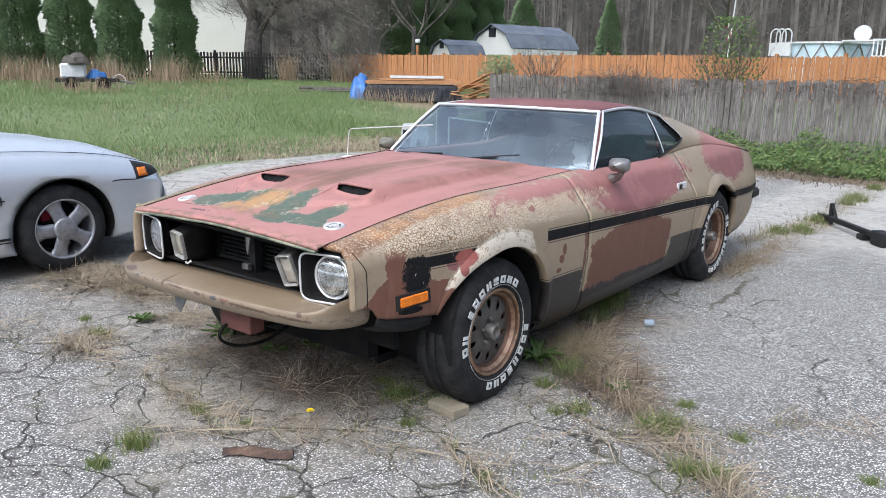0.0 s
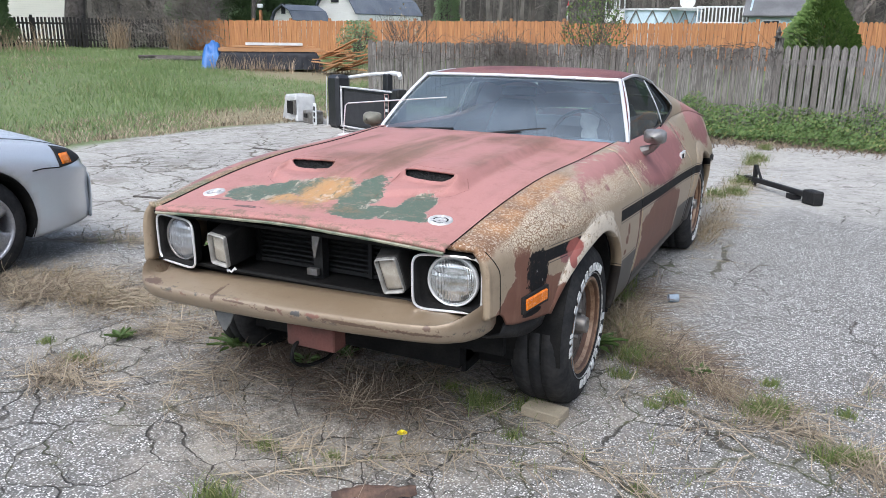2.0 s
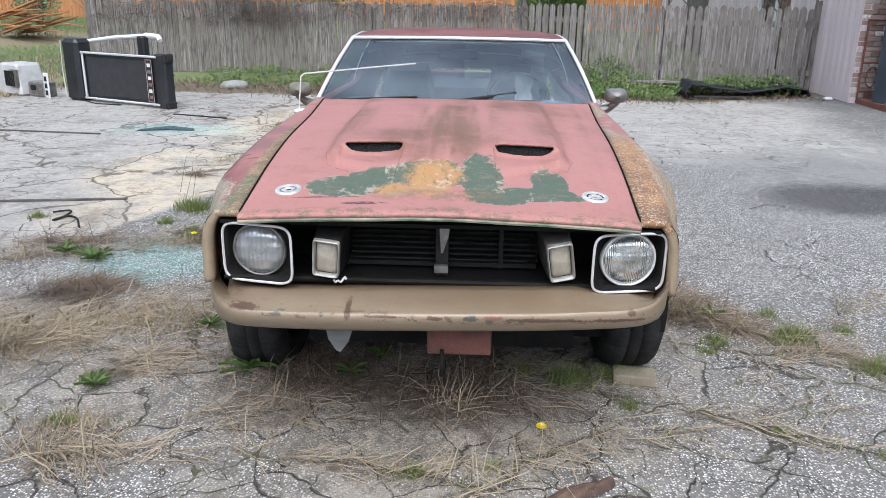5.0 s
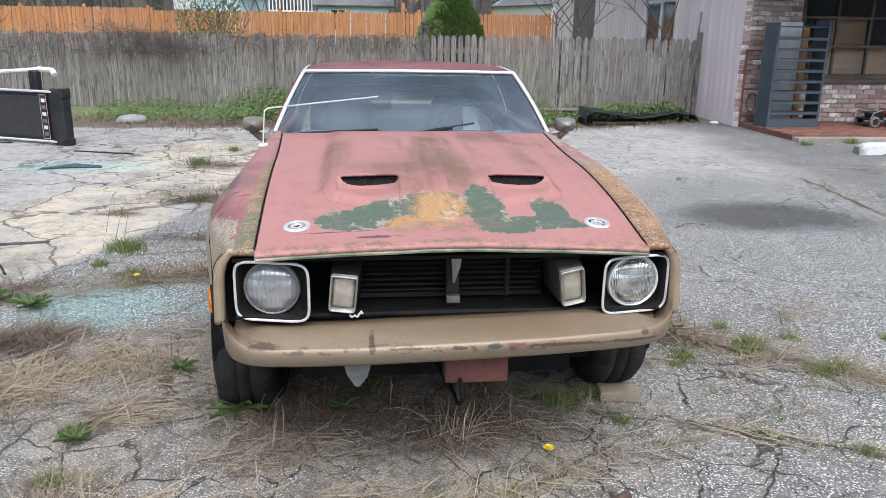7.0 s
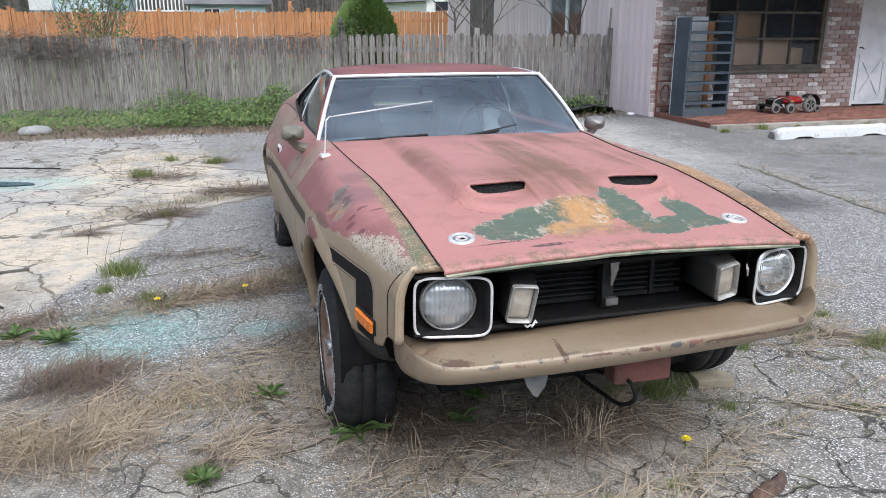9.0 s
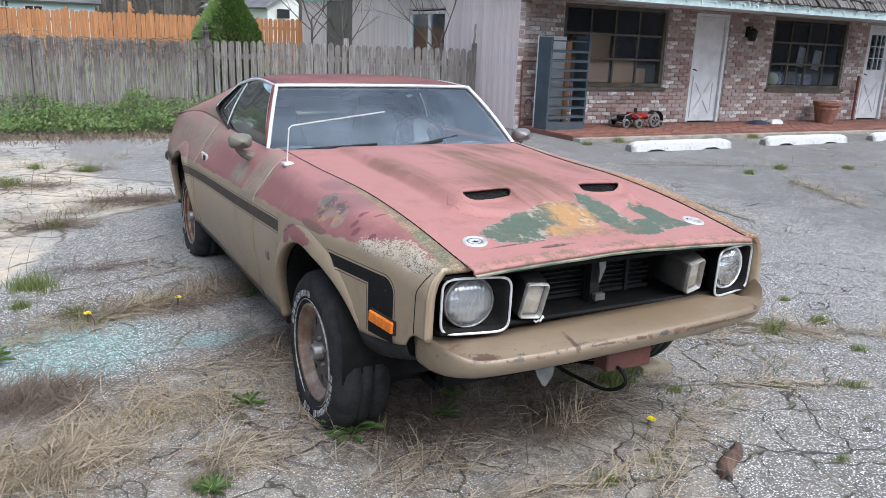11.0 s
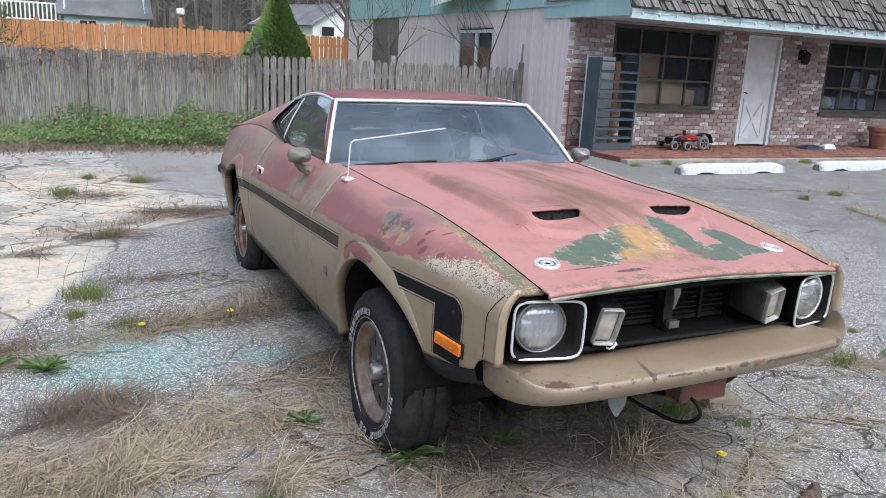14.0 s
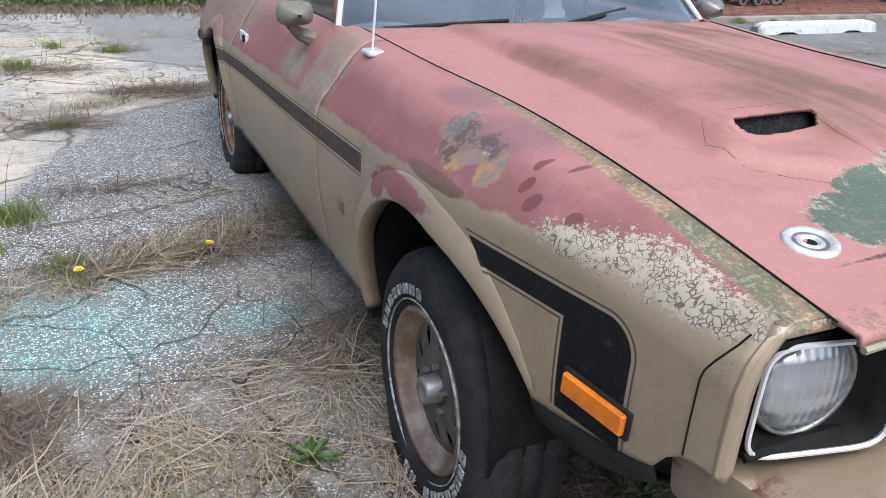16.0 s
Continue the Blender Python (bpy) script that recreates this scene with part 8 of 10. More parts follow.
def straw_at(x, y, upright):
    L = rng.uniform(0.07, 0.34)
    a = 5.0 * noise.noise((x * 2.5, y * 2.5, 7)) + rng.gauss(0, 0.55) + (3.1416 if rng.random() < 0.5 else 0)
    e = rng.uniform(0.25, 1.2) if rng.random() < upright else rng.uniform(-0.03, 0.12)
    w = rng.uniform(0.0008, 0.0021)
    if e > 0.2:
        L *= 0.6
    p = Vector((x, y, gz(x, y) + rng.random() ** 2 * 0.035 + 0.003))
    d = Vector((math.cos(a) * math.cos(e), math.sin(a) * math.cos(e), math.sin(e)))
    s = Vector((-math.sin(a), math.cos(a), 0.3)) * w
    bend = Vector((rng.uniform(-1, 1), rng.uniform(-1, 1), -0.25 * abs(e))) * L * 0.2
    q = len(verts)
    verts.extend([p - s, p + s, p + d * L * 0.55 + s, p + d * L * 0.55 - s, p + d * L + bend])
    faces.extend([(q, q + 1, q + 2, q + 3), (q + 3, q + 2, q + 4)])


for (cx, cy), (rx, ry), n, up in MATS:
    for i in range(n):
        x, y = cx + rng.gauss(0, 0.5) * rx, cy + rng.gauss(0, 0.5) * ry
        if noise.noise((x * 3.2, y * 3.2, 5)) + 0.5 * noise.noise((x * 9, y * 9, 1)) < 0.02 and rng.random() < 0.85:
            continue
        straw_at(x, y, up)
# along the slab joints
JOINTS = [((-3.2, 0.8), (-1.6, 1.5), 0.16, 700), ((-1.7, 1.45), (-0.6, 1.9), 0.1, 1100), ((-2.3, 3.9), (-0.9, 4.6), 0.13, 500), ((-2.8, 6.6), (-0.8, 7.4), 0.2, 350), ((0.85, 0.95), (1.3, 0.42), 0.07, 800), ((1.3, 0.42), (2.1, -0.2), 0.07, 620), ((2.1, -0.2), (3.4, -0.9), 0.09, 300), ((1.05, 4.2), (0.85, 9.2), 0.14, 700), ((5.8, 6.55), (14.0, 6.6), 0.1, 500), ((1.2, -0.3), (2.3, 0.9), 0.05, 200), ((-0.2, -1.0), (1.6, -0.4), 0.05, 220), ((4.5, 4.7), (4.15, 2.0), 0.06, 300), ((6.6, 3.6), (5.9, 2.2), 0.14, 420), ((5.2, 5.3), (9.5, 4.0), 0.12, 300), ((1.0, 0.16), (2.05, -0.12), 0.03, 130), ((0.55, -0.3), (1.7, -0.8), 0.03, 120), ((-0.1, -1.25), (0.7, -0.55), 0.03, 120), ((-0.7, -0.85), (0.25, -1.0), 0.04, 120), ((0.6, 4.0), (1.0, 5.8), 0.1, 700), ((-1.9, 2.05), (-0.9, 2.3), 0.03, 70)]
for a, b, sp, n in JOINTS:
    for i in range(n):
        t = rng.random()
        k = 0.35 + 1.3 * abs(noise.noise((t * 5, a[0], a[1])))
        straw_at(a[0] + (b[0] - a[0]) * t + rng.gauss(0, sp * k), a[1] + (b[1] - a[1]) * t + rng.gauss(0, sp * k), 0.2)
raw("dead_grass_mats", verts, faces, straw, "mats of dead straw-coloured grass on the asphalt", "dead grass", "stuff")
# arching dry tussocks
pl = []
for cx, cy, rx, ry, n, s in ((0.9, 0.72, 0.1, 0.1, 420, 1.0), (0.8, 0.95, 0.1, 0.14, 420, 1.0), (0.8, 1.3, 0.06, 0.16, 90, 0.5), (1.12, 0.48, 0.08, 0.07, 200, 0.6), (1.4, 0.34, 0.1, 0.06, 180, 0.5), (0.95, 3.3, 0.1, 0.4, 400, 0.7), (0.95, 4.2, 0.1, 0.5, 320, 0.55), (-2.0, -0.05, 0.35, 0.16, 900, 0.6), (-1.45, 0.2, 0.3, 0.16, 700, 0.55), (-2.5, 0.1, 0.3, 0.15, 600, 0.6), (-1.3, -0.72, 0.16, 0.08, 220, 0.5)):
    for i in range(n):
        x, y = cx + rng.gauss(0, 0.6) * rx, cy + rng.gauss(0, 0.6) * ry
        pl.append((x, y, gz(x, y), s))
v, f = blades(pl, rng, 0.06, 0.15, 0.0026, 1.6, 0.4)
tuss = leaf_material("dry_tussock", (0.21, 0.155, 0.09), (0.34, 0.265, 0.165), (0.11, 0.12, 0.05), 0.8, 0.1)
raw("dry_tussocks", v, f, tuss, "arching tussocks of dry yellow-brown grass", "dead grass", "stuff")
# brown clumps of older litter
verts, faces = [], []
for cx, cy, rx, ry, n in ((-1.9, 0.55, 0.2, 0.1, 330), (-2.35, -0.05, 0.25, 0.12, 300), (-1.55, 2.5, 0.3, 0.08, 200), (-0.75, 1.9, 0.35, 0.09, 420), (-2.4, 1.35, 0.35, 0.1, 380), (-1.1, 4.5, 0.35, 0.14, 350), (0.0, -0.42, 0.3, 0.16, 260), (-0.6, -0.2, 0.3, 0.2, 260), (0.8, 1.4, 0.1, 0.4, 350), (1.25, 0.45, 0.18, 0.16, 500)):
    for i in range(n):
        straw_at(cx + rng.gauss(0, 0.6) * rx, cy + rng.gauss(0, 0.6) * ry, 0.12)
brown = leaf_material("rotten_brown_straw", (0.1, 0.07, 0.05), (0.17, 0.125, 0.09), (0.05, 0.038, 0.03), 0.9, 0.05)
for cx, cy, rx, ry, n in ((-1.94, 0.55, 0.2, 0.09, 500), (-1.05, 4.68, 0.42, 0.1, 900), (-1.74, 3.8, 0.2, 0.1, 420), (-1.9, 5.6, 0.35, 0.2, 500), (-1.3, 6.45, 0.16, 0.08, 200), (-1.9, 9.5, 1.6, 0.16, 900), (-0.85, 0.75, 0.25, 0.2, 350), (-1.3, 1.6, 0.5, 0.1, 700), (1.1, 0.7, 0.16, 0.2, 300), (-2.3, 3.3, 0.12, 0.06, 120), (0.1, -0.45, 0.2, 0.14, 300), (-0.5, -0.35, 0.3, 0.14, 350)):
    for i in range(n):
        straw_at(cx + rng.gauss(0, 0.6) * rx, cy + rng.gauss(0, 0.6) * ry, 0.14)
raw("rotten_litter", verts, faces, brown, "dark brown clumps of rotten litter on the asphalt", "litter", "stuff")
# short green growth in the joints
pl = []
for a, b, sp, n in JOINTS:
    for i in range(n // 2):
        t = rng.random()
        if noise.noise((t * 6, a[0], 2)) < 0.05:
            continue
        x, y = a[0] + (b[0] - a[0]) * t + rng.gauss(0, sp * 0.6), a[1] + (b[1] - a[1]) * t + rng.gauss(0, sp * 0.6)
        pl.append((x, y, gz(x, y), 1))
v, f = blades(pl, rng, 0.02, 0.07, 0.002, 1.0)
raw("joint_grass", v, f, tuft_leaf, "short green grass growing in the slab joints", "grass", "stuff")
# grit and crumbs of asphalt
verts, faces = [], []
for i in range(2600):
    x, y = (rng.gauss(-0.3, 1.3), rng.gauss(-0.2, 0.8)) if i % 2 else (rng.uniform(-3.5, 3.5), rng.uniform(-2, 4))
    r = rng.uniform(0.003, 0.009)
    z = gz(x, y)
    q = len(verts)
    verts += [(x - r, y - r * 0.7, z - 0.002), (x + r, y - r * 0.5, z - 0.002), (x + r * 0.2, y + r, z - 0.002), (x, y, z + r * 0.9)]
    faces += [(q, q + 1, q + 3), (q + 1, q + 2, q + 3), (q + 2, q, q + 3)]
raw("grit", verts, faces, plain("grit_stone", (0.28, 0.26, 0.23), (0.16, 0.14, 0.12), 0.9), "loose grit on the asphalt", "grit", "stuff")


# long bent dead stems under the bumper and loose sticks on the lot
sb = bmesh.new()
for cx, cy, sx0, sy0, n, l0, l1, rise in ((0.08, -0.5, 0.1, 0.07, 34, 0.16, 0.34, 0.9), (0.32, -0.42, 0.12, 0.08, 26, 0.12, 0.26, 0.8), (-0.32, -0.42, 0.16, 0.1, 26, 0.14, 0.3, 0.5), (-0.62, -0.3, 0.16, 0.1, 16, 0.12, 0.25, 0.3), (0.6, -0.3, 0.1, 0.08, 12, 0.1, 0.2, 0.6), (-1.2, 0.1, 0.5, 0.3, 26, 0.2, 0.45, 0.15), (-1.9, 0.1, 0.4, 0.25, 24, 0.2, 0.4, 0.2), (-1.3, 1.65, 0.5, 0.1, 16, 0.2, 0.5, 0.15), (-1.1, 4.7, 0.4, 0.12, 14, 0.2, 0.4, 0.15), (-1.2, -0.9, 0.2, 0.08, 14, 0.15, 0.3, 0.2), (0.95, 0.8, 0.1, 0.15, 14, 0.15, 0.3, 0.6)):
    for i in range(n):
        x, y = cx + rng.gauss(0, 0.6) * sx0, cy + rng.gauss(0, 0.6) * sy0
        a, e, Ls = rng.uniform(0, 6.283), rise * rng.uniform(0.2, 1.1), rng.uniform(l0, l1)
        p = Vector((x, y, gz(x, y) + 0.004))
        pts = [p.copy()]
        for k in range(5):
            e -= rng.uniform(0.0, 0.45) * rise
            a += rng.uniform(-0.35, 0.35)
            p = p + Vector((math.cos(a) * math.cos(e), math.sin(a) * math.cos(e), math.sin(e))) * Ls / 5
            p.z = max(p.z, gz(p.x, p.y) + 0.004)
            pts.append(p.copy())
        tube(sb, pts, rng.uniform(0.0012, 0.0024), 4, 0.0006)
stem_mat = Mat("bleached_dead_stem")
M = stem_mat
own = M.island()
stem_mat = M.done(M.mix(M.step(own, 0.2, 0.8), (0.14, 0.095, 0.065), (0.42, 0.35, 0.26)), 0.85, 0.0, M.bump(M.noise(90, 3), 0.3, 0.002))
tagged(part("dead_stems", sb, stem_mat), "long bent dead weed stems lying under the bumper", "dead stems", kind="stuff")


# single tufts, rosettes and dandelions
def grass_tuft(x, y, s, label="small green grass tuft growing from a crack"):
    r = random.Random(int(x * 100 + y * 37))
    pl = [(r.gauss(0, 0.04 * s), r.gauss(0, 0.035 * s), 0, s) for _ in range(int(270 * s))]
    v, f = blades(pl, r, 0.02, 0.085, 0.0022, 1.1)
    ob = raw("grass_tuft", v, f, tuft_leaf, label, "grass tuft")
    ob["group"] = "grass tufts on the lot"
    ob.matrix_basis = pose(x, y, gz(x, y) - 0.004)
    return ob


for x, y, s in ((0.01, -1.3, 1.0), (0.53, -0.27, 1.15), (0.05, -1.48, 0.7), (1.85, -0.07, 0.9), (1.57, 0.2, 0.9), (1.17, 0.06, 0.5), (1.94, -0.04, 0.8), (-1.92, 2.2, 1.5), (0.72, -0.22, 0.9), (1.6, -0.75, 0.5), (0.98, 0.5, 1.2), (0.98, 5.1, 1.3), (0.95, 7.2, 1.2), (-1.85, 6.7, 1.0), (-0.55, 1.75, 0.8), (1.25, -0.6, 0.4), (2.4, 0.3, 0.5), (0.2, -0.9, 0.45), (1.62, 0.24, 1.1), (1.24, 0.16, 0.8), (0.98, 0.3, 0.7), (1.6, 0.52, 0.6), (1.9, 0.34, 0.6), (2.26, -0.07, 0.8), (2.07, -0.46, 0.6), (0.73, -0.46, 0.5), (0.34, -0.18, 0.6), (-1.4, -0.38, 0.6), (-1.36, -0.72, 0.7), (-1.68, -0.63, 0.5), (-1.98, 1.84, 0.8), (-0.07, -0.95, 0.6), (7.32, 4.39, 1.2), (8.4, 4.12, 1.0), (0.97, 5.75, 1.5), (0.97, 7.6, 1.6), (0.97, 8.8, 1.3), (0.8, 4.9, 1.3), (-1.34, 6.4, 1.2), (-2.1, 5.7, 1.4), (-1.74, 3.78, 0.9), (-1.7, 1.62, 0.9), (5.6, 6.5, 0.9), (8.1, 6.55, 0.9), (6.3, 6.6, 1.1), (9.3, 6.62, 1.2), (10.6, 6.62, 0.9), (6.9, 6.6, 0.8), (6.5, 4.2, 1.0), (-2.9, 1.9, 0.7), (0.9, -1.2, 0.4), (0.62, 1.62, 1.6), (0.55, 1.9, 1.5), (0.7, 1.35, 1.2), (0.86, 0.82, 1.0)):
    grass_tuft(x, y, s)


def rosette(x, y, s, label):
    """A flat weed with lobed leaves round its heart."""
    r = random.Random(int(x * 50 + y * 91))
    t = thing("broadleaf_weed", label, "weed", (x, y, gz(x, y)), group="broadleaf weeds on the lot")
    for k in range(17):
        a, e = 2 * math.pi * k / 17 + r.uniform(-0.2, 0.2), r.uniform(0.2, 1.15)
        L = s * r.uniform(0.09, 0.17)
        rows = []
        for i in range(6):
            u = i / 5
            w = 0.11 * L * math.sin(math.pi * min(0.98, 0.12 + 0.86 * u)) * (1.25 if i % 2 else 0.75)
            rad, h = L * u * math.cos(e * (1 - 0.3 * u)), L * u * math.sin(e) * (1 - 0.45 * u)
            c, sn = math.cos(a), math.sin(a)
            rows.append([(c * rad - sn * w * q, sn * rad + c * w * q, h + 0.006 + abs(q) * 0.01) for q in (-1, 0, 1)])
        part("leaf", grid(rows), weed_leaf, t)
    return t


for x, y, s in ((-0.8, -0.25, 1.0), (-0.38, -0.26, 0.6), (-2.1, 1.06, 0.9), (-2.32, 1.15, 0.7), (-1.11, 0.17, 0.5), (-0.27, -0.1, 0.5), (0.78, 0.55, 1.2), (-1.38, -0.44, 0.5), (-0.74, 1.58, 0.5), (1.3, 0.46, 0.6)):
    rosette(x, y, s, "dark green rosette weed growing from the asphalt")
petal = plain("dandelion_yellow", (0.9, 0.76, 0.02), (0.85, 0.66, 0.02), 0.6, scale=60)


def dandelion(x, y, h):
    t = thing("dandelion", "yellow dandelion flower on a short stalk", "flower", (x, y, gz(x, y)), group="dandelions on the lot")
    part("stalk", atube([(0, 0, 0), (0.004, 0.003, h)], 0.002, 5), weed_leaf, t)
    bm = bmesh.new()
    for ring, (n, r, up) in enumerate(((18, 0.02, 0.004), (14, 0.014, 0.009), (9, 0.008, 0.012))):
        for k in range(n):
            a = 2 * math.pi * k / n + ring
            c, s = math.cos(a), math.sin(a)
            w = 0.0028
            bm.faces.new([bm.verts.new(p) for p in ((0.004, 0.003, h), (0.004 + c * r - s * w, 0.003 + s * r + c * w, h + up), (0.004 + c * r + s * w, 0.003 + s * r - c * w, h + up))])
    part("flower_head", bm, petal, t)


for x, y, h in ((0.37, -0.69, 0.04), (-1.17, 1.57, 0.05), (-1.655, 1.47, 0.05), (-1.95, 6.9, 0.05)):
    dandelion(x, y, h)
for x, y, h in ((-1.95, 2.25, 0.55), (-2.2, 2.7, 0.5), (-2.05, 2.4, 0.4), (-1.9, 5.2, 0.6), (-2.3, 5.6, 0.5)):
    st = part("dead_stalk", atube([(0, 0, 0), (0.02, 0.03, h * 0.25), (0.05, 0.01, h * 0.45), (0.09, -0.03, h * 0.6)], 0.002, 4, 0.0008), twig_mat)
    st.matrix_basis = pose(x, y, gz(x, y))
    tagged(st, "thin dry weed stalk standing in a crack", "stalk", "dry stalks on the lot")


# ---- trees ----
def limb(bm, p, d, L, r, depth, rnd, spread=0.75, droop=0.0):
    pts = [p.copy()]
    q = p.copy()
    n = 4
    for k in range(n):
        d = (d + Vector((rnd.uniform(-1, 1), rnd.uniform(-1, 1), rnd.uniform(-0.5, 0.7) - droop)) * 0.16).normalized()
        q = q + d * L / n
        pts.append(q.copy())
    tube(bm, pts, r, 7 if depth > 2 else (4 if depth > 1 else 3), r * 0.5)
    if depth:
        for k in range(rnd.randint(3, 4) if depth < 4 else rnd.randint(4, 5)):
            at = pts[rnd.randint(2, n)]
            nd = (d + Vector((rnd.uniform(-1, 1), rnd.uniform(-1, 1), rnd.uniform(-0.2, 0.7))) * spread).normalized()
            limb(bm, at, nd, L * rnd.uniform(0.55, 0.78), r * rnd.uniform(0.4, 0.55), depth - 1, rnd, spread, droop)


def bare_tree(x, y, h, r, depth, seed, label):
    rnd = random.Random(seed)
    t = thing("bare_tree", label, "tree", (x, y, gz(x, y)))
    tr = bmesh.new()
    tube(tr, [Vector((0, 0, -0.1)), Vector((0.05 * r, 0, h * 0.15)), Vector((0.3 * r, 0.1, h * 0.36))], r * 1.15, 10, r * 0.8)
    part("trunk", tr, bark_mat, t, "", True)
    cr = bmesh.new()
    for k in range(5):
        a = 2 * math.pi * k / 5 + rnd.uniform(-0.4, 0.4)
        base = Vector((0.3 * r * 0.9, 0.1, h * (0.24 + 0.03 * k)))
        limb(cr, base, Vector((math.cos(a) * 0.75, math.sin(a) * 0.75, rnd.uniform(0.6, 1.2))).normalized(), h * 0.3, r * (0.55 if depth < 5 else 0.38), depth, rnd)
    part("crown", cr, twig_mat, t, "leafless crown of fine twigs")
    return t


bare_tree(-31.8, 24.5, 8.5, 0.5, 5, 5, "large leafless tree with forking trunk behind the field")
bare_tree(-29.0, 34.5, 9.0, 0.13, 4, 9, "leafless tree with fine twigs behind the fence")
bare_tree(9.5, 33.0, 8.0, 0.16, 4, 21, "leafless tree with dark branches beyond the shop")
bare_tree(2.5, 40.0, 8.5, 0.2, 4, 22, "leafless tree by the far fence")
bare_tree(-12.0, 40.0, 9.0, 0.2, 4, 23, "leafless tree by the far fence")
for az, D, h, r, seed in ((-49.0, 45, 6.0, 0.12, 52), (-47.2, 46, 7.0, 0.14, 53), (-45.0, 45, 6.5, 0.12, 54), (-43.5, 47, 7.0, 0.12, 55)):
    bare_tree(2.7 + D * math.sin(radians(az)), -2.8 + D * math.cos(radians(az)), h, r, 5, seed, "dense leafless brush tree behind the dark fence")


def evergreen(name, x, y, h, w, n, mat, seed, label, power=0.8):
    rnd = random.Random(seed)
    t = thing(name, label, "tree", (x, y, gz(x, y)))
    part("trunk", atube([(0, 0, 0), (0, 0, h * 0.7)], 0.06 * w + 0.02, 7, 0.02), bark_mat, t)
    V, F = [], []
    for i in range(n):
        u = rnd.random() ** 0.85
        z = h * (0.03 + 0.97 * u)
        lump = 1 + 0.16 * noise.noise((z * 1.3, seed, 0)) + 0.12 * math.sin(seed + z * 4)
        rad = w * 0.5 * (1 - u) ** power * lump
        a = rnd.uniform(0, 6.283)
        k = (0.4 + 0.6 * rnd.random() ** 0.5) * rad * (1 + 0.15 * noise.noise((math.cos(a) * 2, math.sin(a) * 2, z * 1.5)))
        c = Vector((math.cos(a) * k, math.sin(a) * k, z))
        out = Vector((math.cos(a), math.sin(a), rnd.uniform(-0.2, 1.0))).normalized()
        s = out.cross(Vector((0, 0, 1))).normalized()
        L = rnd.uniform(0.05, 0.11) * (0.5 + 0.25 * w) * (0.62 if h < 4 else 1.3)
        q = len(V)
        V += [c - s * L * 0.3, c + s * L * 0.3, c + out * L * 0.8 + s * L * 0.22 + Vector((0, 0, L * 0.4)), c + out * L * 1.25, c + out * L * 0.8 - s * L * 0.22 - Vector((0, 0, L * 0.15))]
        F += [(q, q + 1, q + 2, q + 3), (q, q + 3, q + 4)]
    raw("crown", V, F, mat, parent=t)
    return t


evergreen("evergreen_shrub", 1.45, 11.85, 2.45, 1.75, 26000, spruce_leaf, 2, "small bright green conical evergreen behind the grey fence", 0.7)
k = 0
for az, D, h in ((-72.5, 39, 7.5), (-69.4, 39, 8), (-66.2, 39, 8), (-63.2, 39, 8.5), (-60.2, 39, 8), (-56.7, 39.5, 7.5), (-44.2, 51, 8), (-42.6, 52, 8.5), (-41.0, 52, 9), (-39.3, 54, 9), (-37.4, 56, 8.5), (-36.0, 58, 8.5), (-35.0, 60, 8)):
    a = radians(az)
    k += 1
    evergreen("arborvitae", 2.7 + D * math.sin(a), -2.8 + D * math.cos(a), h, 2.0 if az < -50 else 2.9, 24000, dark_leaf, 30 + k, "tall dark columnar arborvitae in a hedge row", 0.38)["group"] = "arborvitae hedge"
for az, D, h, w in ((-32.5, 62, 6, 4), (-26.5, 76, 7, 3.2),):
    a = radians(az)
    k += 1
    evergreen("evergreen_tree", 2.7 + D * math.sin(a), -2.8 + D * math.cos(a), h, w, 5000, dark_leaf, 60 + k, "dark evergreen among the bare woods", 0.6)


def bush(x, y, h, w, n, mat, seed, label):
    rnd = random.Random(seed)
    t = thing("bush", label, "bush", (x, y, gz(x, y)))
    st = bmesh.new()
    for i in range(14):
        a = rnd.uniform(0, 6.283)
        limb(st, Vector((0, 0, 0)), Vector((math.cos(a) * 0.4, math.sin(a) * 0.4, 1)).normalized(), h * 0.5, 0.018, 2, rnd, 0.6)
    tagged(part("stem_tangle", st, twig_mat, t), kind="stuff")
    V, F = [], []
    for i in range(n):
        a, u = rnd.uniform(0, 6.283), rnd.random()
        r = w * 0.5 * math.sqrt(rnd.random()) * (0.5 + math.sin(math.pi * min(1, 0.15 + u * 0.8)) * 0.6)
        c = Vector((math.cos(a) * r, math.sin(a) * r, h * (0.12 + 0.9 * u)))
        d = Vector((rnd.uniform(-1, 1), rnd.uniform(-1, 1), rnd.uniform(-1, 1))).normalized() * rnd.uniform(0.02, 0.045)
        e = d.orthogonal() * 0.6
        q = len(V)
        V += [c - d, c + e, c + d, c - e]
        F.append((q, q + 1, q + 2, q + 3))
    raw("leaves", V, F, mat, parent=t)


bush(-3.9, 17.2, 2.5, 1.5, 1500, weed_leaf, 3, "loose green shrub behind the grey fence")
bush(-12.9, 20.2, 1.5, 1.3, 1500, dark_leaf, 4, "dark shrub beside the lumber pile")
bush(-6.0, 16.0, 1.6, 1.6, 120, straw, 6, "bare brown bush behind the grey fence")
bush(-10.5, 19.0, 2.1, 1.1, 60, straw, 7, "bare thorny bush beside the lumber")

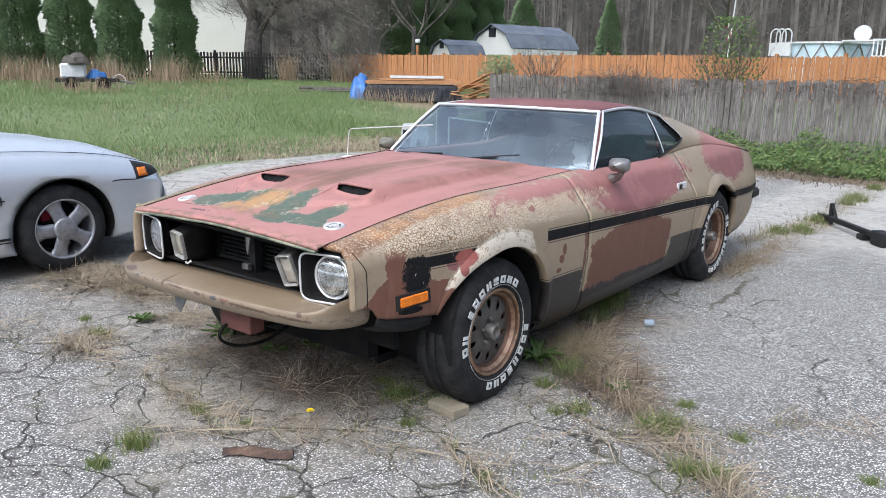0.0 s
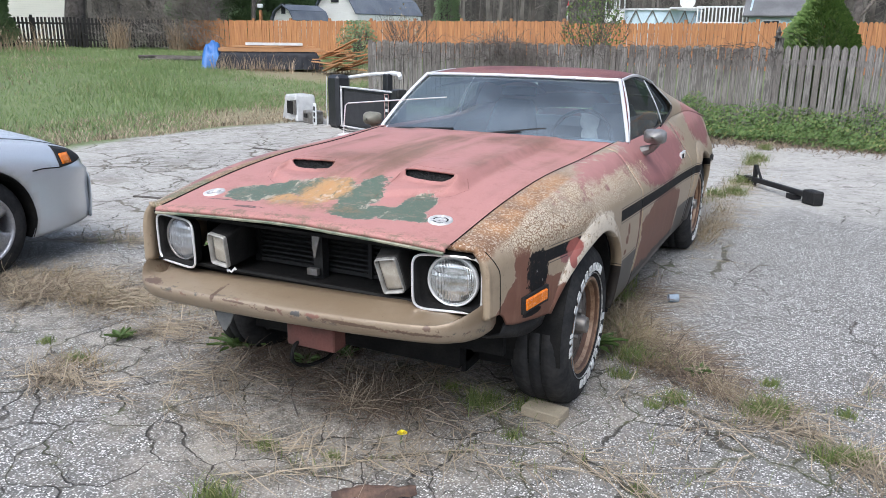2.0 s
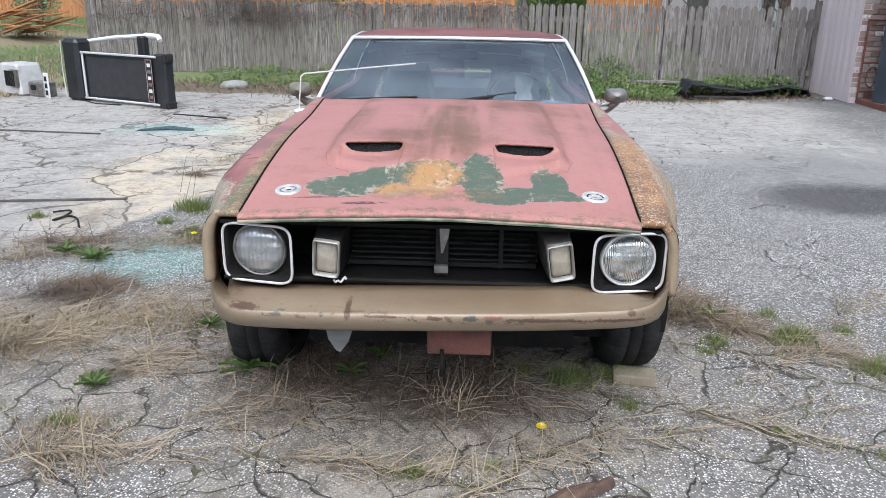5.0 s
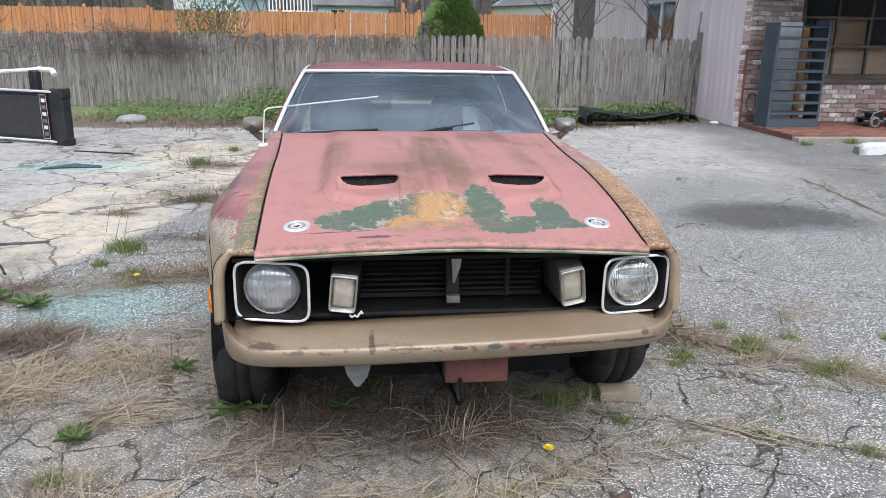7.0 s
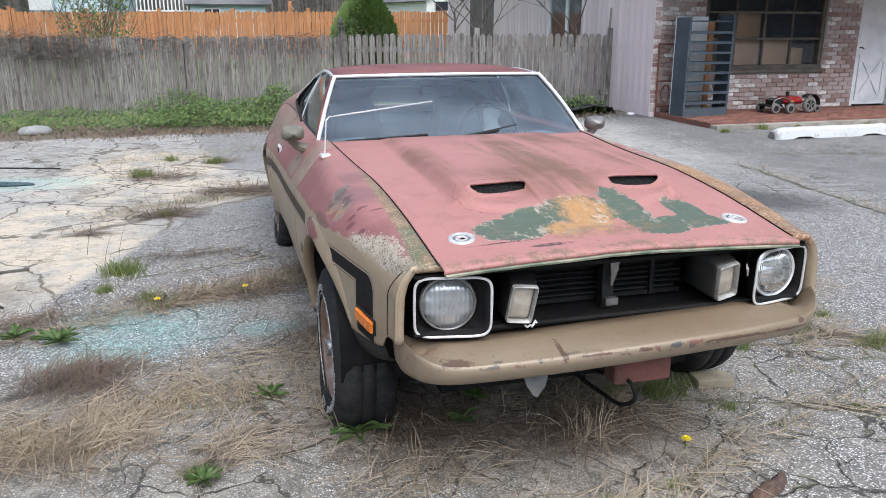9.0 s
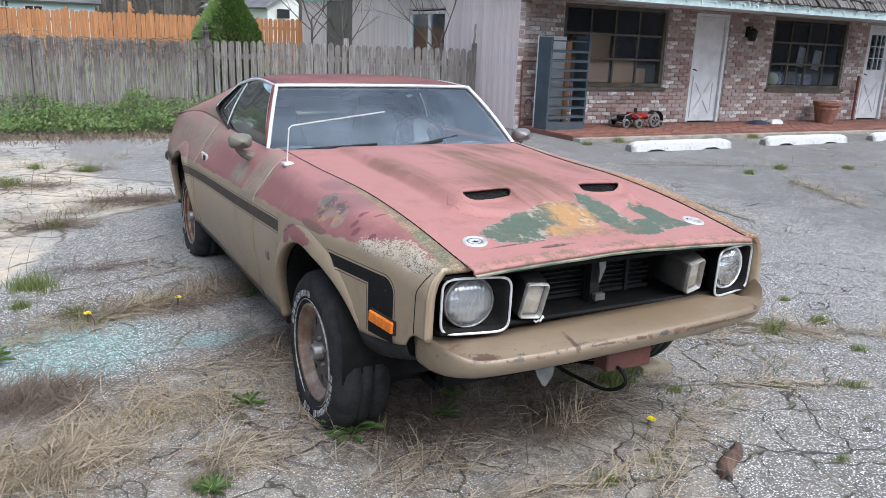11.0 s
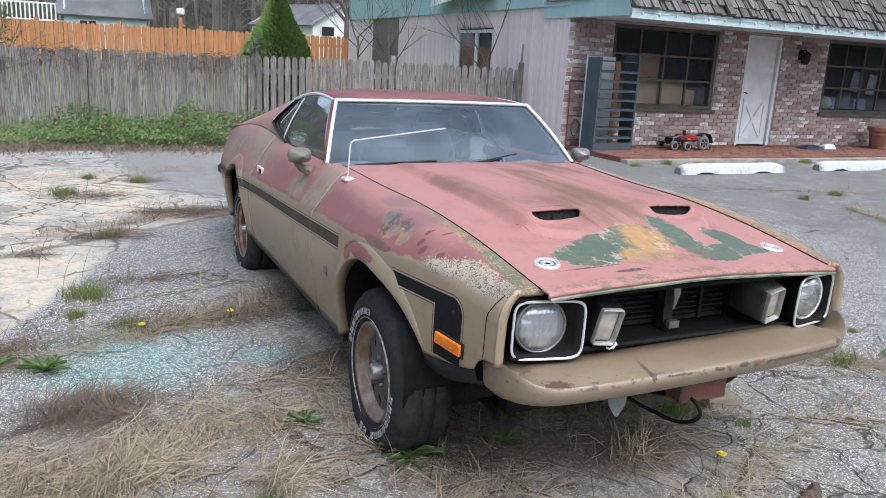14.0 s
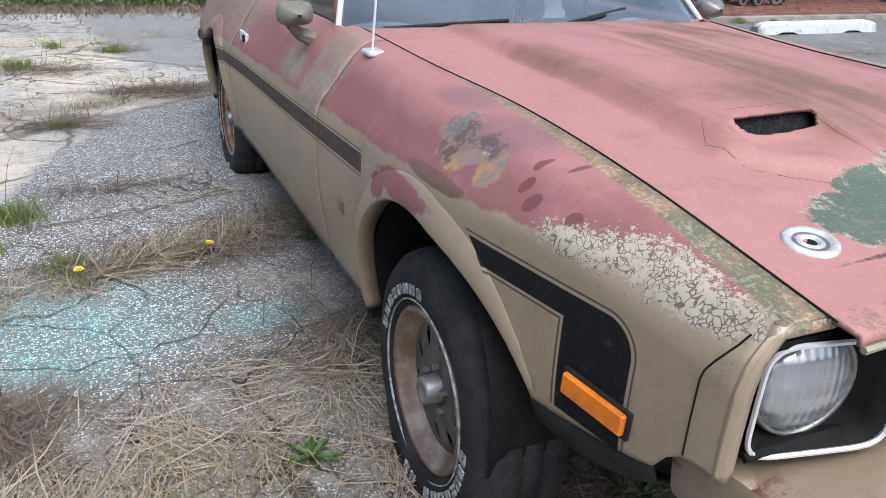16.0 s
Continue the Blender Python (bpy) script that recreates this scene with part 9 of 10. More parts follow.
# reeds before the far hedge
pl = []
for i in range(7500):
    x, y = rng.uniform(-36, -25.0), 0
    t = rng.random()
    x, y = -32.5 + 6.0 * t + rng.gauss(0, 0.9), 8 + 15.5 * t + rng.gauss(0, 0.9)
    k = noise.noise((x * 0.9, y * 0.9, 3))
    if k < -0.15 + 0.3 * rng.random() or 0.72 < t:
        continue
    pl.append((x, y, gz(x, y), 0.55 + 0.8 * max(0, k) + 0.25 * rng.random()))
for cx, cy in ((-28.6, 24.2), (-27.3, 26.6)):
    for i in range(260):
        x, y = cx + rng.gauss(0, 0.2), cy + rng.gauss(0, 0.2)
        pl.append((x, y, gz(x, y), 1.15))
for i in range(420):
    x, y = -23.3 + rng.gauss(0, 0.9), 10.6 + rng.gauss(0, 0.7)
    pl.append((x, y, gz(x, y), rng.uniform(0.2, 0.5)))
v, f = blades(pl, rng, 0.5, 1.5, 0.012, 0.6)
raw("dry_reeds", v, f, reed_mat, "tall dry tan reeds along the far hedge", "reeds", "stuff")

# woods: thin trunks and twigs in depth, and a plain backdrop of more distant woods
V, F = [], []
rnd = random.Random(77)
for i in range(520):
    a = radians(rnd.uniform(-78, 42))
    D = rnd.uniform(66, 105)
    x, y = D * math.sin(a), D * math.cos(a)
    r = rnd.uniform(0.06, 0.26) * (1 if rnd.random() < 0.8 else 1.5)
    h = rnd.uniform(12, 22)
    lx, ly = rnd.uniform(-1, 1), rnd.uniform(-1, 1)
    q = len(V)
    for z, rr in ((0, r), (h, r * 0.4)):
        for k in range(4):
            V.append((x + lx * z / h + rr * math.cos(k * 1.5708), y + ly * z / h + rr * math.sin(k * 1.5708), z))
    F += [(q + k, q + (k + 1) % 4, q + 4 + (k + 1) % 4, q + 4 + k) for k in range(4)]
    for k in range(46):
        z = h * rnd.random() ** 1.4 * 0.85 + 0.4
        b = rnd.uniform(0, 6.283)
        L = rnd.uniform(0.8, 3.0)
        p = Vector((x + lx * z / h, y + ly * z / h, z))
        e = p + Vector((math.cos(b) * L, math.sin(b) * L, L * rnd.uniform(0.1, 1.0)))
        q = len(V)
        w = 0.022
        V += [p + Vector((0, 0, w)), p - Vector((0, 0, w)), e]
        F.append((q, q + 1, q + 2))
        V += [p.lerp(e, 0.5) + Vector((0, 0, 0.02)), p.lerp(e, 0.5) - Vector((0, 0, 0.02)), p.lerp(e, 0.5) + Vector((rnd.uniform(-1, 1), rnd.uniform(-1, 1), rnd.uniform(0.3, 1.4)))]
        F.append((q + 3, q + 4, q + 5))
wood_mat = plain("winter_trunks", (0.06, 0.052, 0.045), (0.2, 0.18, 0.16), 0.95, scale=0.3)
raw("bare_woods", V, F, wood_mat, "grey leafless winter woods beyond the houses", "woods", "stuff")
bk = Mat("distant_woods")
M = bk
st = M.math("MULTIPLY", M.noise(1.0, 6, 0.65, M.scaled((0.9, 0.9, 0.12))), M.add(M.noise(1.6, 6, 0.75), 0.5))
col = M.mix(M.step(st, 0.3, 0.7), (0.022, 0.02, 0.018), (0.075, 0.068, 0.06))
col = M.mix(M.step(M.noise(0.12, 4), 0.5, 0.68, 0, 0.55), col, (0.03, 0.042, 0.022))
bk = M.done(col, 1.0)
rows = [[(112 * math.sin(radians(a)), 112 * math.cos(radians(a)), z + (noise.noise((a * 0.3, 0, 0)) * 3 if z > 5 else 0)) for a in np.linspace(-100, 70, 70)] for z in (-2, 6, 16, 21)]
tagged(part("backdrop", grid(rows), bk), "distant grey-brown wooded rise", "woods", kind="structure")
# assumed tree line on the other sides of the lot, out of view, added for reflections
rows = [[(70 * math.sin(radians(a)), 70 * math.cos(radians(a)), z + (noise.noise((a * 0.2, 3, 0)) * 4 if z > 5 else 0)) for a in np.linspace(72, 258, 60)] for z in (-2, 5, 9)]
tagged(part("backdrop_road_side", grid(rows), bk), "unseen tree line added for reflections", "woods", kind="structure")

# ---- houses, sheds and things beyond the lot ----
def at(az, D):
    return 2.7 + D * math.sin(radians(az)), -2.8 + D * math.cos(radians(az))


def siding(name, a, b, pitch=0.13):
    M = Mat(name)
    z = M.xyz()[2]
    s = M.math("FRACT", M.mul(z, 1 / pitch))
    col = M.mix(M.noise(1.5, 4), a, b)
    return M.done(M.mix(M.step(s, 0.9, 1.0, 0, 0.5), col, tuple(0.5 * v for v in a)), 0.6, 0, M.bump(s, 0.6, 0.02))


white_siding = siding("white_siding", (0.72, 0.72, 0.7), (0.62, 0.62, 0.6))
cream_siding = siding("cream_siding", (0.86, 0.83, 0.76), (0.8, 0.77, 0.7))
blue_siding = siding("pale_blue_siding", (0.5, 0.62, 0.7), (0.45, 0.56, 0.64))
slate = plain("blue_grey_shingles", (0.085, 0.1, 0.13), (0.13, 0.145, 0.175), 0.85, scale=1.0, grain=20)
grey_roof = plain("grey_roof_shingles", (0.11, 0.11, 0.115), (0.17, 0.17, 0.175), 0.9, scale=0.8, grain=20)
black_wood = plain("black_stained_wood", (0.022, 0.02, 0.018), (0.045, 0.04, 0.036), 0.9, scale=3, by_piece=0.5)
blue_tarp = plain("blue_tarp", (0.03, 0.12, 0.36), (0.05, 0.18, 0.45), 0.45, scale=2)
black_tarp = plain("black_plastic_sheet", (0.013, 0.014, 0.018), (0.026, 0.027, 0.033), 0.6, scale=2, Specular_IOR_Level=0.25)
lumber_mat = plain("fresh_lumber", (0.52, 0.28, 0.13), (0.42, 0.22, 0.1), 0.75, scale=2, by_piece=0.4)
white_plastic = plain("white_plastic", (0.7, 0.7, 0.7), (0.6, 0.6, 0.6), 0.45)
pool_blue = plain("pool_wall_blue", (0.55, 0.66, 0.73), (0.48, 0.6, 0.68), 0.5)

fence_run("fence_black", "dark slatted fence before the hedge", at(-70, 41), (-28.7, 28.2), 2.1, 0.1, 0.06, "flat", black_wood, jitter=0.02)


def gabled_house(name, label, at_xy, turn, w, d, z0, eave, ridge, wall, roof, windows=()):
    h = thing(name, label, "house", (*at_xy, 0), turn)
    part("wall", abox(-w / 2, w / 2, 0, d, z0, eave), wall, h)
    for x in (-w / 2, w / 2 - 0.1):
        g = bmesh.new()
        a = [g.verts.new(p) for p in ((x, 0, eave), (x, d, eave), (x, d / 2, ridge))]
        b = [g.verts.new(p) for p in ((x + 0.1, 0, eave), (x + 0.1, d, eave), (x + 0.1, d / 2, ridge))]
        g.faces.new(a), g.faces.new(b[::-1])
        for i in range(3):
            g.faces.new((a[i], a[(i + 1) % 3], b[(i + 1) % 3], b[i]))
        part("gable", g, wall, h)
    k = (ridge - eave) / (d / 2)
    for s in (0, 1):
        y0, y1 = (-0.35, d / 2) if s == 0 else (d + 0.35, d / 2)
        part("roof_slope", grid([[(-w / 2 - 0.3, y0, eave - 0.35 * k), (w / 2 + 0.3, y0, eave - 0.35 * k)], [(-w / 2 - 0.3, y1, ridge), (w / 2 + 0.3, y1, ridge)]]), roof, h, "", False, 0.12)
    for x0, x1, za, zb in windows:
        win = part("window", abox(x0, x1, -0.06, 0.02, za, zb), white_paint, h, "white-framed window")
        m = (x0 + x1) / 2
        part("pane", abox(x0 + 0.08, m - 0.03, -0.08, -0.05, za + 0.08, zb - 0.08), black_tarp, win)
        part("pane", abox(m + 0.03, x1 - 0.08, -0.08, -0.05, za + 0.08, zb - 0.08), black_tarp, win)
    return h


x, y = at(-60.3, 54)
gabled_house("cream_house", "large cream-sided house behind the hedge", (x, y), 60, 16.0, 9, 0.3, 6.2, 9.5, cream_siding, grey_roof)
gabled_house("blue_house", "pale blue-sided house with grey roof beyond the fences", (-0.5, 42.0), 0, 3.9, 9.0, 0.3, 2.95, 6.3, blue_siding, grey_roof, ((-1.3, -0.4, 1.3, 2.5),))
gabled_house("white_house", "small white gabled house among bare trees", (12.7, 60.0), -72, 9.0, 5.4, 0.3, 3.6, 5.1, white_siding, grey_roof)
h = part("far_window", abox(14.85, 15.75, 55.72, 55.9, 2.7, 3.35), black_tarp)
tagged(h, "dark paired window of the white house", "window", kind="structure")


def gambrel(name, label, az0, az1, D, z_eave, z_break, z_top, depth, turn, wall, roof):
    a, b = Vector((*at(az0, D), 0)), Vector((*at(az1, D), 0))
    s = thing(name, label, "shed", (a.x, a.y, 0), turn)
    w = (b - a).length
    prof = [(0, 0.3), (0, z_eave), (w * 0.16, z_break), (w * 0.5, z_top), (w * 0.84, z_break), (w, z_eave), (w, 0.3)]
    bm = bmesh.new()
    f = bm.faces.new([bm.verts.new((x, 0, z)) for x, z in prof])
    r = bmesh.ops.extrude_face_region(bm, geom=[f])
    for v in r["geom"]:
        if isinstance(v, bmesh.types.BMVert):
            v.co.y += depth
    bmesh.ops.recalc_face_normals(bm, faces=bm.faces)
    part("wall", bm, wall, s)
    for i in range(1, 5):
        (x0, z0), (x1, z1) = prof[i], prof[i + 1]
        part("roof_slope", grid([[(x0, -0.2, z0 + 0.05), (x0, depth + 0.2, z0 + 0.05)], [(x1, -0.2, z1 + 0.05), (x1, depth + 0.2, z1 + 0.05)]]), roof, s, "", False, 0.06)
    part("window", abox(w * 0.42, w * 0.58, -0.05, 0.02, z_break - 0.1, z_break + 0.5), black_tarp, s)
    return s


gambrel("barn_shed", "white gambrel shed with blue-grey shingle roof", -36.1, -31.9, 55, 2.7, 3.6, 4.25, 6.3, -12, white_siding, slate)
gambrel("small_barn_shed", "small gambrel shed with blue-grey roof", -39.0, -36.7, 51, 2.2, 2.75, 3.1, 2.6, -12, white_siding, slate)

# pool above ground with ladder and rails
pool = thing("swimming_pool", "pale blue above-ground pool with white top rail", "pool", (*at(-12.6, 50), 0.7))
part("wall", spin([(0.0, 2.7), (2.35, 2.7), (2.35, 2.62), (1.0, 2.62)], 36, "Z"), pool_blue, pool)
part("top_rail", spin([(2.32, 2.62), (2.32, 2.8), (2.42, 2.8), (2.42, 2.62), (2.32, 2.62)], 36, "Z"), white_plastic, pool)
for k in range(36):
    a0, a1 = 2 * math.pi * k / 36, 2 * math.pi * (k + 1) / 36
    lo, hi = (1.4, 2.3) if k % 2 else (2.3, 1.4)
    part("brace", atube([(2.74 * math.cos(a0), 2.74 * math.sin(a0), lo), (2.74 * math.cos(a1), 2.74 * math.sin(a1), hi)], 0.035, 5), dull_steel, pool)
lad = thing("pool_ladder", "white looped pool ladder", "ladder", (*at(-15.9, 48), 0.75))
for dx in (0.0, 0.3, 0.6):
    part("loop", atube([(dx, 0, 1.6)] + [(dx + 0.25 - 0.25 * math.cos(a), 0, 2.75 + 0.3 * math.sin(a)) for a in np.linspace(0, math.pi, 10)] + [(dx + 0.5, 0, 1.6)], 0.04, 6), white_plastic, lad)
part("step", abox(0, 1.1, -0.1, 0.1, 1.6, 2.3), white_plastic, lad)
slide = thing("pool_chair", "white rounded chair standing by the pool", "chair", (*at(-10.5, 47), 0.75))
part("backrest", spin([(-0.05, 0.0), (-0.05, 0.42), (0.05, 0.42), (0.05, 0.0)], 20, "Y"), white_plastic, slide).matrix_basis = pose(0, 0, 2.75)
part("seat", abox(-0.9, 0.9, -0.3, 0.3, 2.35, 2.43), white_plastic, slide)
rl = thing("pool_railing", "white baluster railing beside the pool", "railing", (*at(-9.9, 46), 0.4), 0)
part("rail", abox(0, 4.8, 0, 0.08, 2.72, 2.8), white_plastic, rl)
part("rail", abox(0, 4.8, 0, 0.08, 1.9, 1.98), white_plastic, rl)
for k in range(25):
    part("baluster", abox(0.02 + k * 0.195, 0.09 + k * 0.195, 0.01, 0.07, 1.98, 2.72), white_plastic, rl)
# flag on a pole
fl = thing("flag", "limp red and white striped flag on a thin pole", "flag", (*at(-18.6, 50), 0))
part("pole", atube([(0, 0, 0.3), (0.35, 0, 7.0)], 0.04, 6), white_plastic, fl)
red = plain("flag_red", (0.45, 0.03, 0.04), (0.38, 0.03, 0.04), 0.8)
for k in range(5):
    part("stripe", grid([[(0.1 - 0.09 * k + 0.02 * i, 0.05 * math.sin(i), 4.3 - 0.18 * i - 0.02 * k) for i in range(7)], [(0.02 - 0.09 * k + 0.02 * i, 0.05 * math.sin(i + 0.5), 4.28 - 0.18 * i - 0.02 * k) for i in range(7)]]), red if k % 2 == 0 else white_plastic, fl, "", False, 0.01)
# bird houses on posts
for x, y, z, lab in ((*at(-40.0, 43), 2.95, "white bird house on a brown post"), (1.35, 26.0, 2.7, "white bird house on a brown post")):
    b = thing("bird_house", lab, "bird house", (x, y, 0))
    part("post", abox(-0.06, 0.06, -0.06, 0.06, 0.3, z - 0.3), orange_wood, b)
    part("box", abox(-0.13, 0.13, -0.1, 0.1, z - 0.2, z, bevel=0.03), white_paint, b)
    part("perch", atube([(0.0, -0.1, z - 0.45), (0.12, -0.12, z - 0.6)], 0.03, 5), orange_wood, b)

# lumber under sheets
lum = thing("lumber_stack", "stack of lumber under black plastic sheet", "lumber", (-15.2, 16.0, gz(-15.2, 16.0)), 40)
rr = random.Random(8)
for i in range(10):
    part("plank", abox(-0.1 + rr.uniform(0, 0.3), 2.7 + rr.uniform(-0.3, 0.5), -0.04 + 0.1 * i, 0.05 + 0.1 * i, 0.53 + 0.012 * (i % 3), 0.6 + 0.04 * (i % 2)), lumber_mat, lum)
part("white_board", abox(0.75, 2.5, 0.1, 0.34, 0.72, 0.8), white_paint, lum)
for i in range(7):
    part("plank", abox(0.3 + rr.uniform(0, 0.4), 2.1 + rr.uniform(-0.3, 0.8), 0.04 + 0.11 * i, 0.13 + 0.11 * i, 0.66 + 0.01 * (i % 3), 0.7 + 0.012 * (i % 2)), lumber_mat, lum)
def heap(w, d, h, seed):
    """A crumpled sheet lying over a lump."""
    rows = []
    for i in range(17):
        r = []
        for j in range(17):
            u, v = i / 8 - 1, j / 8 - 1
            dome = max(0.0, (1 - abs(u) ** 3) * (1 - abs(v) ** 3)) ** 0.45
            p = Vector((u * w / 2, v * d / 2, 0))
            k = noise.noise(p * 3.1 + Vector((seed, 0, 0))) + 0.7 * abs(noise.noise(p * 8 + Vector((0, seed, 0))))
            r.append((p.x + 0.06 * noise.noise(p * 6 + Vector((seed, 3, 0))), p.y + 0.06 * noise.noise(p * 6 + Vector((9, seed, 0))), h * dome * (0.75 + 0.4 * k)))
        rows.append(r)
    return grid(rows)


rows = []
for i in range(61):
    u = -0.15 + 3.25 * i / 60
    end = min(1.0, min(i, 60 - i) / 3)
    r = []
    for y, z in ((-0.22, 0.0), (-0.19, 0.12), (-0.16, 0.24), (-0.13, 0.36), (-0.1, 0.46), (-0.02, 0.52), (0.2, 0.52), (0.5, 0.525), (0.8, 0.52), (1.02, 0.5), (1.12, 0.25), (1.18, 0.0)):
        k = noise.noise((u * 5, z * 3 + y, 2.7)) + 0.8 * noise.noise((u * 13, z * 5 + y * 2, 8.1))
        r.append((u + 0.03 * k, y + 0.05 * k * (1 if z < 0.5 else 0.2), max(0.0, z * (0.35 + 0.65 * end) + 0.025 * k)))
    rows.append(r)
sheet = grid(rows)
part("sheet", sheet, black_tarp, lum, "crumpled black plastic sheet", True)
part("pallet", abox(0.15, 2.9, 0.1, 0.95, 0.0, 0.12), black_wood, lum)
# dead stalks standing before the lumber and boards
wp_ = []
for i in range(520):
    u, k = rng.uniform(-0.3, 5.4), rng.uniform(-0.75, -0.15)
    x, y = -15.2 + u * math.cos(radians(40)) - k * math.sin(radians(40)), 16.0 + u * math.sin(radians(40)) * 0.75 + k * math.cos(radians(40))
    if noise.noise((x * 1.5, y * 1.5, 6)) < -0.15:
        continue
    wp_.append((x, y, gz(x, y), rng.uniform(0.5, 1.0)))
v, f = blades(wp_, rng, 0.3, 0.75, 0.008, 0.7)
raw("dead_weed_stalks", v, f, reed_mat, "grey-brown dead weed stalks before the lumber", "dead weeds", "stuff")
tp = heap(0.62, 1.2, 0.8, 3.3)
t = part("tarp_heap", tp, blue_tarp, None, "", True)
t.matrix_basis = pose(-15.75, 16.25, gz(-15.6, 16.1), 0, 0, 40)
tagged(t, "crumpled blue tarp heaped beside the lumber", "tarp")
brd = thing("board_pile", "messy pile of orange boards in the grass", "lumber", (-12.4, 17.6, gz(-12.4, 17.6)), -28)
for i in range(22):
    L = rr.uniform(1.4, 2.4)
    b = part("board", abox(0, L, 0, 0.12, 0, 0.03), lumber_mat if i % 3 else orange_wood, brd)
    b.matrix_basis = pose(rr.uniform(-0.3, 0.5), rr.uniform(-0.5, 0.5), 0.05 + 0.028 * i, 0, -rr.uniform(-4, 14), rr.uniform(-14, 14))
lg = thing("log_pile", "grey logs and sticks lying before the hedge", "logs", (-20.5, 18.5, gz(-20.5, 18.5)), 42)
for i in range(9):
    part("log", atube([(rr.uniform(-0.6, 0.2), 0.12 * i - 0.4, 0.06 + 0.05 * (i % 3)), (rr.uniform(3.2, 4.6), 0.13 * i - 0.5, 0.1 + 0.04 * (i % 2))], 0.06, 6, 0.035), bark_mat, lg)

# grey brush of fine twigs before and behind the far fence
V, F = [], []
rnd = random.Random(91)
for i in range(36000):
    az, D = rnd.uniform(-55.5, -42.5), rnd.uniform(41.5, 47)
    z = 0.8 + 7.5 * rnd.random() ** 1.1
    x, y = at(az, D)
    if noise.noise((x * 0.45, y * 0.45, z * 0.5)) < -0.08 or az < -50.4 and z < 4.0:
        continue
    d = Vector((rnd.gauss(0, 0.7), rnd.gauss(0, 0.7), rnd.uniform(-0.2, 1.0))).normalized() * rnd.uniform(0.5, 1.5)
    bend = Vector((rnd.uniform(-1, 1), rnd.uniform(-1, 1), rnd.uniform(-1, 0.5))) * 0.2
    p, w = Vector((x, y, z)), Vector((0.0045, 0.0045, 0.0045)) * rnd.uniform(0.6, 1.4)
    q = len(V)
    V += [p - w, p + w, p + d * 0.5 + bend + w * 0.7, p + d * 0.5 + bend - w * 0.7, p + d]
    F += [(q, q + 1, q + 2, q + 3), (q + 3, q + 2, q + 4)]
raw("twig_brush", V, F, plain("pale_grey_twig", (0.16, 0.14, 0.122), (0.27, 0.24, 0.21), 0.95), "tangled grey leafless brush by the dark fence", "brush", "stuff")

# junk on a little trailer
jx, jy = -24.0, 11.2
j = thing("utility_trailer", "small flat trailer parked in the dry reeds", "trailer", (jx, jy, gz(jx, jy)), 60)
part("bed", abox(-1.0, 1.0, -0.5, 0.5, 0.3, 0.42), black_wood, j)
for x in (-0.5, 0.5):
    part("tyre", spin([(-0.06, 0.18), (-0.05, 0.24), (0.05, 0.24), (0.06, 0.18), (0.0, 0.0)], 20, "Y"), rubber, j).matrix_basis = pose(x, -0.55, 0.24)
part("tongue", atube([(1.0, 0, 0.35), (1.5, 0, 0.25)], 0.04, 6), dull_steel, j)
z0 = gz(jx, jy) + 0.42
c, s = math.cos(radians(60)), math.sin(radians(60))
tub = part("plastic_tub", abox(-0.4, 0.4, -0.3, 0.3, 0, 0.5, bevel=0.06), white_plastic, None)
tub.matrix_basis = pose(jx - 0.45 * c, jy - 0.45 * s, z0, 0, 0, 60)
tagged(tub, "white plastic tub standing on the trailer", "tub")
bd = heap(0.5, 0.6, 0.36, 1.2)
bd = part("tarp_roll", bd, blue_tarp, None, "", True)
bd.matrix_basis = pose(jx + 0.3 * c, jy + 0.3 * s, z0)
tagged(bd, "bunched blue tarp lying on the trailer", "tarp")
bag = heap(0.85, 0.6, 0.36, 6.1)
bag = part("dark_bag", bag, plain("faded_brown_canvas", (0.06, 0.05, 0.042), (0.11, 0.095, 0.08), 0.9, scale=6), None, "", True)
bag.matrix_basis = pose(jx - 0.4 * c + 0.1, jy - 0.4 * s, z0 + 0.5)
tagged(bag, "faded brown canvas bag on the white tub", "bag")
bw = thing("bicycle_wheel", "spoked bicycle wheel leaning by the trailer", "wheel", (jx + 1.0 * c, jy + 1.0 * s, gz(jx, jy) + 0.34), 60)
bw.scale = (0.7, 0.7, 0.7)
part("tyre", atube([(0.3 * math.cos(a), 0, 0.3 * math.sin(a)) for a in np.linspace(0, 2 * math.pi, 28)], 0.022, 6), white_plastic, bw)
for k in range(6):
    a = math.pi * k / 6
    part("spoke", atube([(-0.29 * math.cos(a), 0, -0.29 * math.sin(a)), (0.29 * math.cos(a), 0, 0.29 * math.sin(a))], 0.006, 4), dull_steel, bw)
# bare saplings by the shop's side wall
bare_tree(4.9, 17.5, 4.6, 0.03, 3, 41, "thin leafless sapling by the pink wall")
bare_tree(5.2, 10.6, 3.9, 0.025, 3, 42, "thin leafless sapling by the pink wall")
bare_tree(4.7, 14.6, 4.0, 0.025, 3, 43, "thin leafless sapling by the pink wall")

# ---- things on the lot ----
# treadmill lying on its side
tm = thing("treadmill", "discarded black treadmill lying on its side", "treadmill", (-5.56, 7.84, gz(-5.5, 7.8)), -25)
gloss_black = plain("black_moulded_plastic", (0.012, 0.013, 0.016), (0.022, 0.023, 0.027), 0.38, scale=5)
L = 1.72
part("deck", abox(0.12, L - 0.12, 0.03, 0.12, 0.06, 0.66, bevel=0.01), gloss_black, tm, "black running deck")
part("belt", abox(0.2, L - 0.3, 0.018, 0.028, 0.1, 0.62), plain("worn_belt", (0.02, 0.021, 0.024), (0.03, 0.03, 0.033), 0.7), tm)
part("end_cap", abox(L - 0.2, L, 0.0, 0.16, 0.0, 0.72, bevel=0.02), gloss_black, tm)
